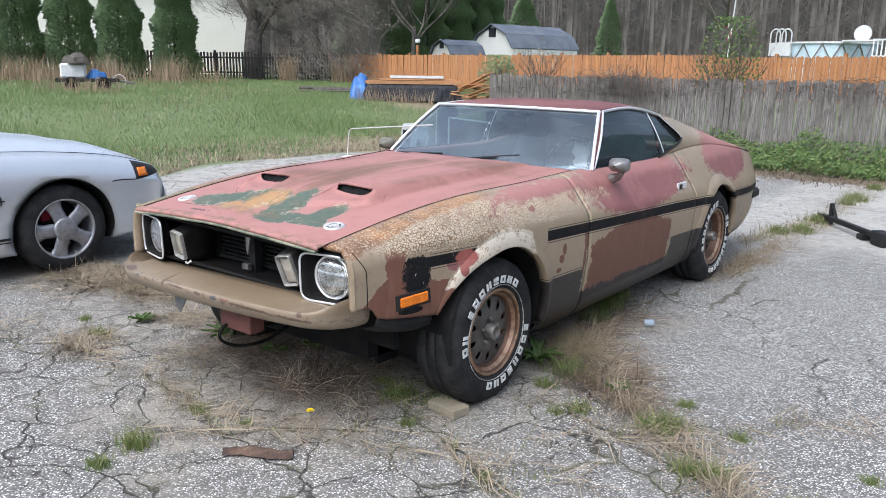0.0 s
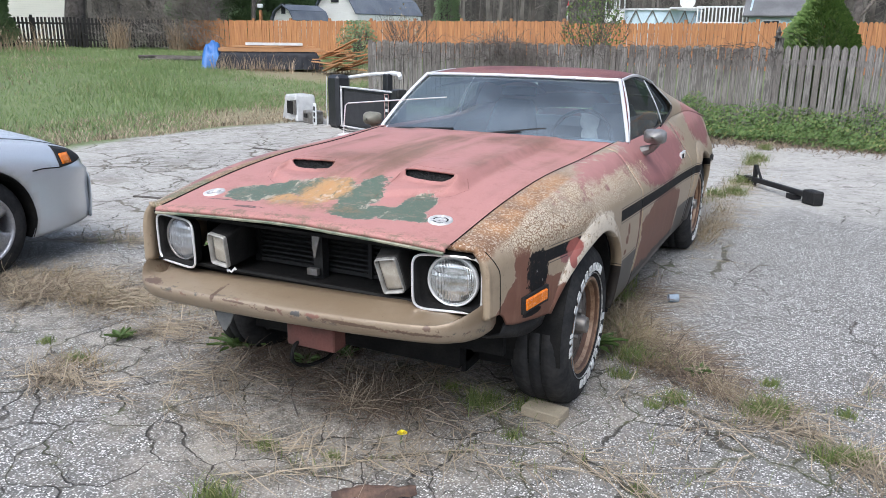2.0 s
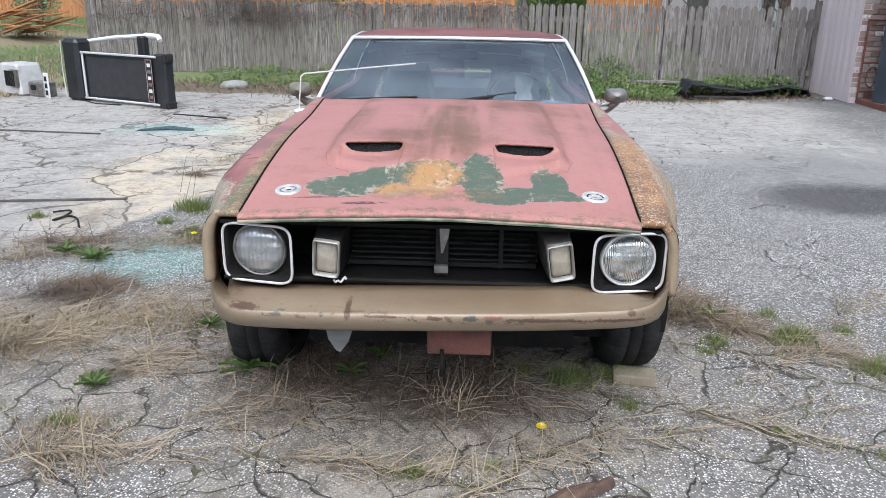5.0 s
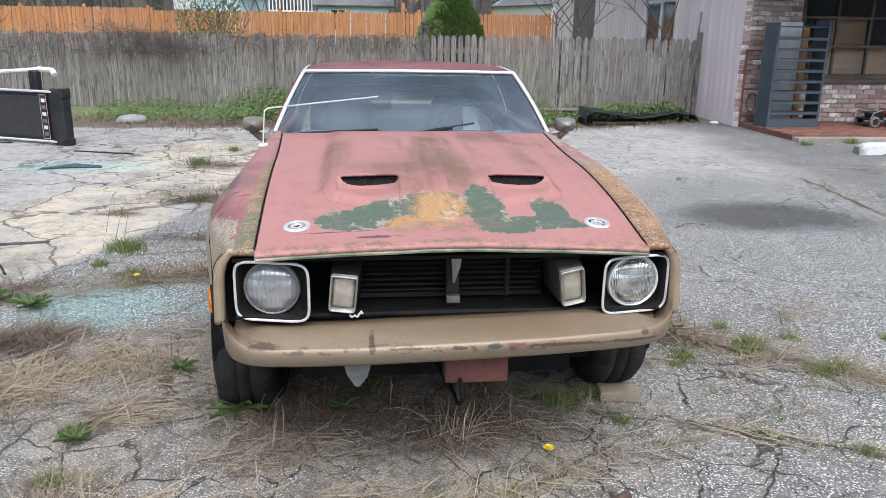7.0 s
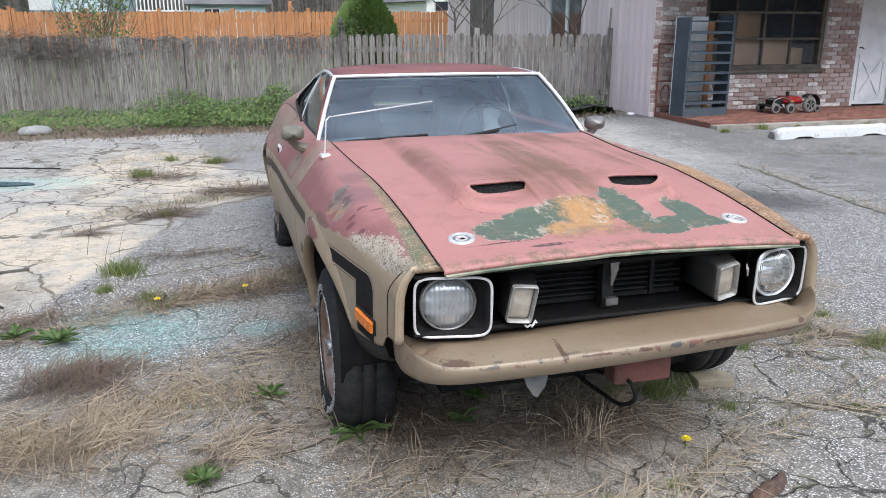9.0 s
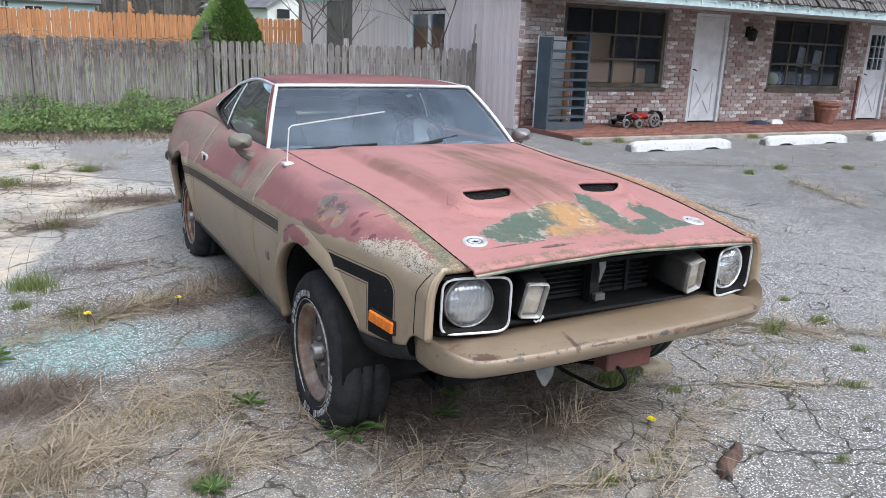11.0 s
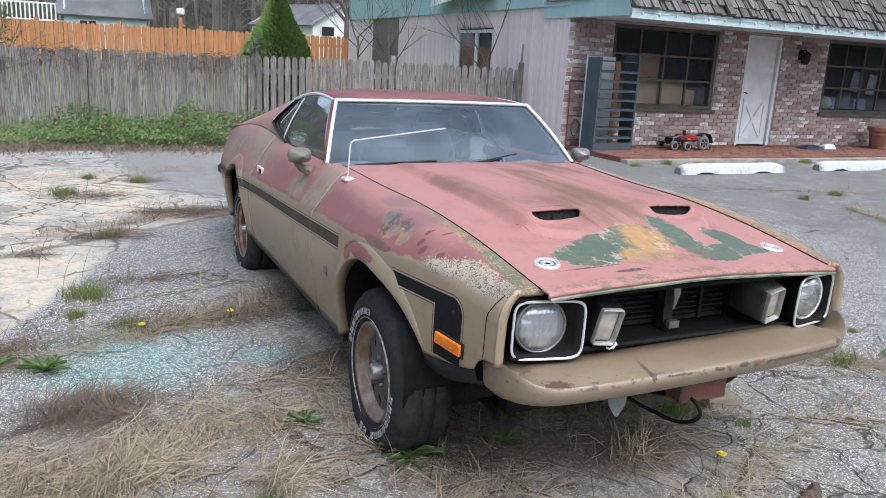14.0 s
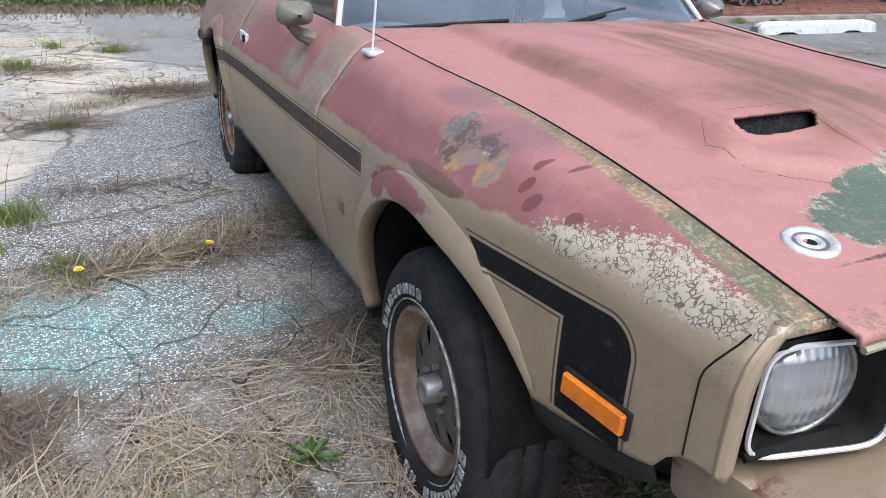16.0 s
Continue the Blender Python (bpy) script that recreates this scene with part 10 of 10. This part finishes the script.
part("foot", abox(L - 0.05, L + 0.02, -0.01, 0.15, 0.0, 0.1, bevel=0.015), rubber, tm)
part("foot", abox(L - 0.05, L + 0.02, -0.01, 0.15, 0.6, 0.72, bevel=0.015), rubber, tm)
for z in (0.05, 0.68):
    part("frame_rail", atube([(0.1, 0.01, z), (L - 0.15, 0.01, z)], 0.016, 6), chrome, tm)
part("frame_rail", atube([(0.14, 0.0, 0.06), (0.14, 0.0, 0.68)], 0.018, 6), chrome, tm)
hood_tm = abox(-0.22, 0.1, -0.06, 0.22, 0.0, 0.86, bevel=0.05)
part("motor_cover", hood_tm, gloss_black, tm, "rounded black motor cover")
part("cover_edge", atube([(-0.2, -0.065, 0.03), (-0.225, -0.065, 0.4), (-0.2, -0.065, 0.83)], 0.008, 5), chrome, tm)
part("upright", atube([(-0.1, 0.2, 0.8), (0.45, 0.3, 0.88), (1.1, 0.35, 0.93)], 0.028, 8), white_plastic, tm, "white upright bar")
part("grip", atube([(1.05, 0.35, 0.93), (1.3, 0.33, 0.92), (1.36, 0.3, 0.87)], 0.036, 8), white_plastic, tm)
part("bracket", abox(0.95, 1.08, 0.25, 0.37, 0.62, 0.92, bevel=0.02), gloss_black, tm)
panel = part("warning_label", abox(L - 0.36, L - 0.25, 0.005, 0.012, 0.08, 0.64), gloss_black, tm, "dark label strip with pale blocks")
ed = bmesh.new()
for a in ((L - 0.36, L - 0.354, 0.08, 0.64), (L - 0.256, L - 0.25, 0.08, 0.64), (L - 0.354, L - 0.256, 0.08, 0.086), (L - 0.354, L - 0.256, 0.634, 0.64)):
    box(ed, a[0], a[1], 0.002, 0.005, a[2], a[3])
part("label_border", ed, plain("label_red", (0.45, 0.2, 0.18), (0.6, 0.5, 0.48), 0.6), panel)
for k in range(6):
    part("label_block", abox(L - 0.335, L - 0.275, 0.002, 0.005, 0.12 + 0.085 * k, 0.165 + 0.085 * k), white_plastic if k % 2 else dull_steel, panel)
part("cord", atube([(0.1, -0.05, 0.02), (0.5, -0.15, 0.012), (0.9, -0.06, 0.012)], 0.008, 5), black_trim, tm)
# pet carrier beside it
pc = thing("pet_carrier", "white and grey plastic pet carrier on the ground", "pet carrier", (-6.75, 8.45, gz(-6.75, 8.45)), -28)
b = abox(-0.3, 0.3, -0.22, 0.22, 0.0, 0.46, bevel=0.03)
for v in b.verts:
    if v.co.z > 0.2:
        v.co.x *= 0.72
        v.co.y *= 0.85
part("shell", b, plain("greyish_white_plastic", (0.5, 0.5, 0.49), (0.4, 0.4, 0.4), 0.5), pc)
part("grate", abox(0.1, 0.26, -0.235, -0.2, 0.12, 0.38), dull_steel, pc)
for k in range(6):
    part("vent_slot", abox(-0.02 + 0.04 * k, 0.0 + 0.04 * k, -0.245, -0.23, 0.14, 0.36), black_trim, pc)
bx = thing("small_machine", "small grey broken appliance with white frame", "appliance", (-6.3, 8.2, gz(-6.3, 8.2)), -25)
part("body", abox(-0.2, 0.16, -0.1, 0.12, 0.0, 0.22, bevel=0.02), dull_steel, bx)
part("knob", abox(-0.1, -0.02, -0.13, -0.1, 0.1, 0.17), black_trim, bx)
part("frame_plate", abox(0.17, 0.27, -0.1, -0.08, 0.0, 0.36, bevel=0.006), white_plastic, bx)
for k in range(3):
    part("opening", abox(0.195, 0.245, -0.106, -0.1, 0.04 + 0.1 * k, 0.11 + 0.1 * k), black_trim, bx)

# steel hitch rack lying behind the car
hr = thing("hitch_bar", "black steel hitch bar with short upright post", "bar", (1.0, 5.8, gz(1, 5.8)), -51)
part("main_bar", abox(0.0, 1.05, -0.024, 0.024, 0.05, 0.098, bevel=0.006), black_trim, hr)
part("end_block", abox(0.98, 1.16, -0.055, 0.055, 0.0, 0.13, bevel=0.012), black_trim, hr)
part("post", abox(0.14, 0.18, -0.02, 0.02, 0.0, 0.23, bevel=0.006), black_trim, hr)
part("brace", atube([(0.28, 0.0, 0.08), (0.17, 0.0, 0.22)], 0.014, 6), black_trim, hr)
part("rod", atube([(-0.32, 0.12, 0.03), (0.15, 0.0, 0.05)], 0.018, 6), black_trim, hr)
part("foot", abox(0.75, 0.85, -0.05, 0.05, 0.0, 0.05), black_trim, hr)

# black netting roll and board by the fence
nt = thing("netting_roll", "flattened roll of black plastic netting", "netting", (3.4, 9.2, gz(3.4, 9.2)), -3)
prof = [(0.0, 0.0), (0.9, 0.02), (1.75, 0.0), (1.85, 0.1), (1.8, 0.2), (1.5, 0.24), (0.9, 0.14), (0.35, 0.22), (0.05, 0.26), (-0.05, 0.12), (0.0, 0.0)]
rows = []
for (x0, z0), (x1, z1) in zip(prof, prof[1:]):
    for k in range(6):
        u = k / 6
        x, z = x0 + (x1 - x0) * u, z0 + (z1 - z0) * u
        rows.append([(x, y, 0.012 + z + 0.02 * noise.noise((x * 6, y * 6, z * 9))) for y in np.linspace(0, 0.8, 9)])
part("roll", grid(rows), black_tarp, nt, "", True, 0.02)
part("inner_fold", atube([(0.1, 0.02, 0.05), (0.8, 0.0, 0.06), (1.6, 0.02, 0.05)], 0.03, 6), black_trim, nt)
bd = part("pale_board", abox(-0.75, 0.75, -0.06, 0.06, 0, 0.03), grey_wood, None)
bd.matrix_basis = pose(3.35, 9.95, gz(3.35, 9.95) + 0.16, 0, 0, -4)
tagged(bd, "pale weathered board lying in the weeds", "board")
pp = part("white_pole", atube([(5.25, 9.6, 0.05), (5.36, 9.66, 1.85)], 0.02, 8), grey_wood)
tagged(pp, "thin pale pole leaning at the fence end", "pole")

# louvred shelf unit in front of the shop
rack = thing("shelf_rack", "dark blue-grey metal shelf rack on the porch corner", "rack", (5.62, 8.0, 0.12), 5)
rack_mat = plain("blue_grey_metal", (0.05, 0.068, 0.085), (0.075, 0.095, 0.115), 0.5, 0.2, scale=3)
rack.scale = (0.88, 1.0, 0.96)
part("side_panel", abox(0, 0.04, -0.32, 0.0, 0, 1.62), rack_mat, rack)
part("side_panel", abox(0.92, 0.96, -0.32, 0.0, 0, 1.66), rack_mat, rack)
part("kick_panel", abox(0.04, 0.92, -0.32, -0.3, 0.0, 0.2), rack_mat, rack)
for k in range(9):
    s = abox(0.04, 0.92, -0.31, -0.16, -0.035, 0.035)
    for v in s.verts:
        v.co.z = v.co.z * 0.2 + (v.co.y + 0.17) * 0.06
        if v.co.y < -0.2:
            v.co.z -= 0.0
    bmesh.ops.translate(s, verts=s.verts, vec=(0, 0, 0.3 + 0.158 * k))
    part("shelf", s, rack_mat, rack)
for k in range(8):
    part("lip", abox(0.04, 0.92, -0.325, -0.31, 0.262 + 0.158 * k, 0.3 + 0.158 * k), rack_mat, rack)
wp = thing("board_stack", "white boards stacked behind the shelf rack", "boards", (5.7, 8.12, PORCH), 3)
part("board", abox(0, 0.58, 0, 0.03, 0, 1.5), white_paint, wp)
part("board", abox(0.62, 0.72, 0.02, 0.06, 0, 1.42), lumber_mat, wp)
part("board", abox(0.9, 0.95, 0.0, 0.05, 0, 1.1), lumber_mat, wp)
gt = thing("iron_gate", "rusted iron gate leaning on the brick corner", "gate", (5.58, 8.36, PORCH), 0)
for x in (0.0, 0.32):
    part("stile", atube([(x, 0, 0), (x, 0.03, 1.1)], 0.014, 6), oxide_steel, gt)
for z in (0.1, 0.5, 1.08):
    part("rail", atube([(0, 0.03 * z, z), (0.32, 0.03 * z, z)], 0.012, 6), oxide_steel, gt)
part("scroll", atube([(0.16 + 0.1 * math.cos(a) * (1 - a / 20), 0.01, 0.3 + 0.14 * math.sin(a)) for a in np.linspace(0, 9, 24)], 0.008, 5), oxide_steel, gt)

# red mobility scooter base
sc = thing("mobility_scooter", "stripped red mobility scooter base on the porch", "scooter", (7.25, 7.85, PORCH), 4)
sc.scale = (0.82, 0.82, 0.82)
red_plastic = plain("red_scooter_plastic", (0.3, 0.016, 0.018), (0.19, 0.012, 0.013), 0.35)
grey_tyre = plain("grey_scooter_tyre", (0.2, 0.19, 0.175), (0.13, 0.125, 0.115), 0.85, scale=14)
b = abox(0.34, 0.84, -0.19, 0.19, 0.17, 0.31, bevel=0.05)
for v in b.verts:
    if v.co.z > 0.24:
        v.co.x = 0.6 + (v.co.x - 0.6) * 0.72
part("body", b, red_plastic, sc)
part("post", atube([(0.56, 0, 0.29), (0.55, 0, 0.4)], 0.035, 8), black_trim, sc)
part("reflector", abox(0.46, 0.56, -0.197, -0.19, 0.22, 0.25, bevel=0.002), amber, sc)
for x, y, r, hub in ((0.9, -0.24, 0.155, True), (0.9, 0.24, 0.155, True), (1.13, -0.2, 0.07, False), (0.1, -0.2, 0.1, False), (0.4, -0.27, 0.095, False), (0.1, 0.2, 0.1, False)):
    w = part("wheel", spin([(-0.035, r * 0.6), (-0.04, r * 0.85), (-0.02, r), (0.02, r), (0.04, r * 0.85), (0.035, r * 0.6)], 24, "Y"), grey_tyre, sc, "", True)
    w.matrix_basis = pose(x, y, r)
    part("hub", spin([(-0.03, 0.0), (-0.032, r * 0.5), (0.03, r * 0.6), (0.03, 0.0)], 18, "Y"), black_trim, w)
    if hub:
        for k in range(5):
            a = 2 * math.pi * k / 5
            part("spoke", abox(-0.012, 0.012, -0.04, -0.028, 0.012, r * 0.56), dull_steel, w).matrix_basis = pose(0, 0, 0, 0, math.degrees(a), 0)
# bent tubes of the footrest and the side frame
for y in (-0.24, 0.2):
    part("frame_tube", atube([(-0.02, y, 0.16), (0.04, y, 0.27), (0.2, y, 0.32), (0.36, y, 0.28), (0.52, y - 0.02, 0.12), (0.72, y - 0.02, 0.05)], 0.014, 6), dull_steel, sc)
part("frame_tube", atube([(0.3, -0.28, 0.3), (0.46, -0.3, 0.2), (0.58, -0.3, 0.06)], 0.011, 6), dull_steel, sc)
part("cross_tube", atube([(0.04, -0.24, 0.27), (0.04, 0.2, 0.27)], 0.014, 6), dull_steel, sc)
part("footplate", abox(0.0, 0.32, -0.17, 0.17, 0.13, 0.16, bevel=0.008), black_trim, sc)
part("battery_box", abox(0.12, 0.36, -0.13, 0.13, 0.16, 0.27, bevel=0.02), black_trim, sc)
part("fender", grid([[(0.9 + 0.2 * math.cos(a), y, 0.17 + 0.19 * math.sin(a)) for a in np.linspace(-0.1, 2.4, 12)] for y in (-0.31, -0.17)]), black_trim, sc, "", True, 0.01)

# terracotta pot, bag, lantern
pot_mat = plain("terracotta", (0.33, 0.155, 0.105), (0.21, 0.1, 0.072), 0.85, scale=9)
pot = thing("flower_pot", "large terracotta flower pot on the porch", "flower pot", (12.95, 7.95, PORCH))
part("bowl", spin([(0.0, 0.2), (0.03, 0.215), (0.3, 0.268), (0.31, 0.278), (0.33, 0.278), (0.34, 0.272), (0.38, 0.284), (0.385, 0.308), (0.42, 0.318), (0.43, 0.31), (0.44, 0.32), (0.475, 0.325), (0.485, 0.31), (0.48, 0.285), (0.3, 0.24)], 40, "Z"), pot_mat, pot, "", True)
pot.scale = (0.86, 0.86, 0.92)
part("soil", spin([(0.4, 0.0), (0.4, 0.275)], 24, "Z"), bark_mat, pot)
bagb = heap(0.5, 0.3, 0.09, 4.4)
bb = part("cloth_bag", bagb, plain("navy_cloth", (0.015, 0.02, 0.045), (0.03, 0.035, 0.07), 0.8), None, "", True)
bb.matrix_basis = pose(10.95, 7.95, PORCH)
tagged(bb, "slumped navy cloth bag on the porch", "bag")
rg = heap(0.3, 0.22, 0.1, 8.8)
rg = part("paper_scraps", rg, white_plastic, None)
rg.matrix_basis = pose(11.45, 7.95, PORCH)
tagged(rg, "crumpled white paper on the porch", "paper")
ln = thing("wall_lantern", "black wall lantern between door and window", "lantern", (10.85, BY, 1.95))
part("back_plate", abox(-0.05, 0.05, -0.03, 0.0, -0.1, 0.1), black_trim, ln)
part("arm", atube([(0, -0.03, 0.05), (0, -0.12, 0.1), (0, -0.14, 0.04)], 0.012, 6), black_trim, ln)
part("cage", spin([(-0.16, 0.04), (-0.14, 0.07), (0.02, 0.09), (0.03, 0.1), (0.09, 0.02)], 8, "Z"), black_trim, ln).matrix_basis = pose(0, -0.14, -0.02)
dp = part("downpipe_stub", atube([(14.35, 8.3, PORCH), (14.38, 8.33, 1.15)], 0.03, 8), oxide_steel)
tagged(dp, "rusty pipe standing against the brick wall", "pipe")

# boxes and stock behind the windows
def carton(x, y, z, w, d, h, turn):
    b = thing("cardboard_box", "brown cardboard box behind the shop window", "box", (x, y, z), turn, "boxes behind the shop window")
    part("carton", abox(-w / 2, w / 2, -d / 2, d / 2, 0, h, bevel=0.006), cardboard, b)
    part("tape", abox(-w / 2 + 0.01, w / 2 - 0.01, -0.03, 0.03, h, h + 0.002), plain("box_tape", (0.5, 0.36, 0.2), (0.45, 0.32, 0.18), 0.3), b)
    return b


tbl = thing("display_table", "low dark display shelf behind the window", "shelf", (6.5, BY + 0.25, 0.12))
part("top", abox(0, 2.2, 0, 0.7, 0.72, 0.76), dark_frame, tbl)
for x in (0.02, 2.12):
    part("leg", abox(x, x + 0.06, 0.02, 0.68, 0, 0.72), dark_frame, tbl)
carton(7.32, 8.85, 0.88, 0.66, 0.4, 0.49, 1)
carton(7.97, 8.85, 0.88, 0.52, 0.4, 0.45, -3)
carton(7.34, 8.85, 1.372, 0.6, 0.38, 0.42, 3)
carton(8.5, 8.98, 0.88, 0.34, 0.35, 0.3, 6)
t2 = thing("display_table", "low dark display shelf behind the window", "shelf", (11.7, BY + 0.25, 0.12))
part("top", abox(0, 2.2, 0, 0.7, 0.72, 0.76), dark_frame, t2)
for x in (0.02, 2.12):
    part("leg", abox(x, x + 0.06, 0.02, 0.68, 0, 0.72), dark_frame, t2)
ball = part("green_ball", spin([(-0.15, 0.0), (-0.13, 0.07), (-0.08, 0.125), (0, 0.15), (0.08, 0.125), (0.13, 0.07), (0.15, 0.0)], 20, "Z"), plain("pale_green_plastic", (0.35, 0.45, 0.28), (0.3, 0.4, 0.24), 0.4), None, "", True)
ball.matrix_basis = pose(12.2, 8.83, 1.03)
tagged(ball, "pale green ball on the window shelf", "ball")
for x, m, h in ((12.35, blue_tarp, 0.3), (12.8, interior_dark, 0.42), (13.3, blue_tarp, 0.26)):
    c = abox(-0.17, 0.17, -0.14, 0.14, 0, h, bevel=0.05)
    o = part("cloth_bundle", c, plain("faded_blue_cloth", (0.12, 0.15, 0.26), (0.18, 0.2, 0.32), 0.85) if m is blue_tarp else m)
    o.matrix_basis = pose(x, 8.92, 0.88, 0, 0, x * 40)
    tagged(o, "bundle of blue cloth behind the window", "cloth", "cloth bundles behind the window")
for x, z in ((12.7, 1.5), (13.2, 1.45)):
    # paper toned down to dull grey
    o = part("hanging_paper", abox(-0.12, 0.12, 0, 0.006, -0.2, 0.2), plain("dull_grey_paper", (0.3, 0.3, 0.3), (0.22, 0.22, 0.23), 0.8))
    o.matrix_basis = pose(x, 8.56, z, 0, 8, 0)
    tagged(o, "white paper sheet hung inside the window", "paper")
# bulbs along the eave
sl = thing("string_lights", "string of small white bulbs along the eave", "lights", (BX, EY + BY, 2.3), kind="structure")
part("wire", atube([(x, -0.012, 0.03 + 0.006 * math.sin(x * 9)) for x in np.linspace(0, 13, 80)], 0.004, 4), white_plastic, sl)
for k in range(40):
    part("bulb", spin([(-0.03, 0.0), (-0.02, 0.014), (0.0, 0.016), (0.02, 0.008)], 8, "Z"), white_plastic, sl).matrix_basis = pose(0.15 + k * 0.32, -0.016, 0.015)

# small things on the asphalt
wb = part("wood_block", abox(-0.085, 0.085, -0.05, 0.05, 0, 0.042, bevel=0.004), plain("grey_pine_block", (0.33, 0.28, 0.2), (0.25, 0.21, 0.15), 0.85, scale=12), None)
wb.matrix_basis = pose(0.79, -0.235, gz(0.79, -0.235), 0, 0, -8)
tagged(wb, "short weathered pine block by the front tyre", "wood block")
rr = random.Random(5)
rows = []
for i in range(13):
    u = i / 12
    w = 0.02 * (0.5 + math.sin(math.pi * (0.08 + 0.84 * u))) * rr.uniform(0.75, 1.1)
    rows.append([(-0.14 + 0.28 * u, w * q + 0.015 * math.sin(u * 5), 0.004 + 0.018 * (1 - q * q) + rr.uniform(0, 0.006)) for q in (-1, -0.6, -0.2, 0.2, 0.6, 1)])
bk_ = part("bark_piece", grid(rows), plain("red_brown_bark", (0.14, 0.085, 0.06), (0.06, 0.038, 0.03), 0.95, scale=20, relief=0.8), None, "", False, 0.008)
bk_.matrix_basis = pose(0.46, -1.04, gz(0.46, -1.04), 0, 0, 38)
tagged(bk_, "curled piece of red-brown bark on the asphalt", "bark")
st = spin([(0.0, 0.24), (0.04, 0.27), (0.09, 0.2), (0.12, 0.0)], 12, "Z")
for v in st.verts:
    v.co += Vector((noise.noise(v.co * 5), noise.noise(v.co * 6), 0)) * 0.06
sb = part("pale_stone", st, plain("grey_stone", (0.34, 0.34, 0.33), (0.24, 0.24, 0.23), 0.9, scale=9), None, "", True)
sb.matrix_basis = pose(-3.9, 9.75, gz(-3.9, 9.75) - 0.01)
tagged(sb, "flat pale stone at the weeds' edge", "stone")
for x, y, turn, L, lab in ((-3.3, 2.3, 10, 1.6, "long thin brown board lying on the concrete"), (-4.6, 5.2, -5, 1.2, "long thin brown board lying on the concrete"), (-3.4, 6.6, -18, 0.8, "thin dark rod lying on the concrete")):
    o = part("thin_board", abox(-L / 2, L / 2, -0.018, 0.018, 0, 0.012), bark_mat if L > 1 else black_trim)
    o.matrix_basis = pose(x, y, gz(x, y), 0, 0, turn)
    tagged(o, lab, "board")
cord = part("bungee_cord", atube([(-2.85 + 0.3 * t + 0.06 * math.sin(t * 8), 2.0 - 0.25 * t + 0.09 * math.sin(t * 11), 0.012 + gz(-2.8, 1.9)) for t in np.linspace(0, 1, 26)], 0.007, 5), black_trim)
tagged(cord, "tangled black cord lying on the concrete", "cord")
gp = part("glass_sheet", grid([[(0, 0, 0.01), (0.3, 0.1, 0.015), (0.62, 0.1, 0.01)], [(0.02, 0.05, 0.02), (0.3, 0.2, 0.04), (0.6, 0.16, 0.02)], [(0.1, 0.09, 0.01), (0.32, 0.27, 0.015), (0.5, 0.22, 0.01)]]), plain("green_plastic_sheet", (0.03, 0.06, 0.06), (0.06, 0.1, 0.1), 0.3), None, "", False, 0.004)
gp.matrix_basis = pose(-3.7, 5.4, gz(-3.7, 5.4))
tagged(gp, "crumpled dark green plastic on the concrete", "plastic")
tag_ = part("white_ribbon", atube([(-0.338, -0.79, 0.617), (-0.331, -0.796, 0.611), (-0.322, -0.8, 0.619), (-0.315, -0.795, 0.611), (-0.307, -0.792, 0.62), (-0.301, -0.79, 0.628), (-0.297, -0.79, 0.62)], 0.0042, 6), white_plastic)
tagged(tag_, "white plastic strap lying on the bumper", "strap")
lid = part("plastic_cup", spin([(0.0, 0.022), (0.055, 0.026), (0.055, 0.023), (0.006, 0.019)], 14, "X"), plain("clear_blue_plastic", (0.35, 0.42, 0.48), (0.3, 0.36, 0.42), 0.2), None, "", True)
lid.matrix_basis = pose(0.98, 1.45, gz(0.98, 1.45) + 0.026, 0, 0, 30)
tagged(lid, "crushed clear plastic cup in the dead grass", "cup")
lt = part("litter_scrap", abox(-0.06, 0.06, -0.05, 0.05, 0, 0.05, bevel=0.02), white_plastic)
lt.matrix_basis = pose(5.35, 8.75, gz(5.35, 8.75))
tagged(lt, "white scrap of litter on the asphalt", "litter")
for x, y, a in ((0.2, -0.4, 20), (-0.3, -0.5, 70), (0.35, -0.35, -40), (1.35, 2.3, 60), (-0.1, -0.7, 130), (1.15, 2.55, -60), (2.2, 2.6, 15)):
    o = part("dry_stick", atube([(0, 0, 0.008), (0.14, 0.02, 0.03), (0.3, 0.0, 0.012)], 0.004, 5, 0.002), twig_mat)
    o.matrix_basis = pose(x, y, gz(x, y), 0, 0, a)
    tagged(o, "thin dry stick lying on the asphalt", "stick", "dry sticks on the lot")
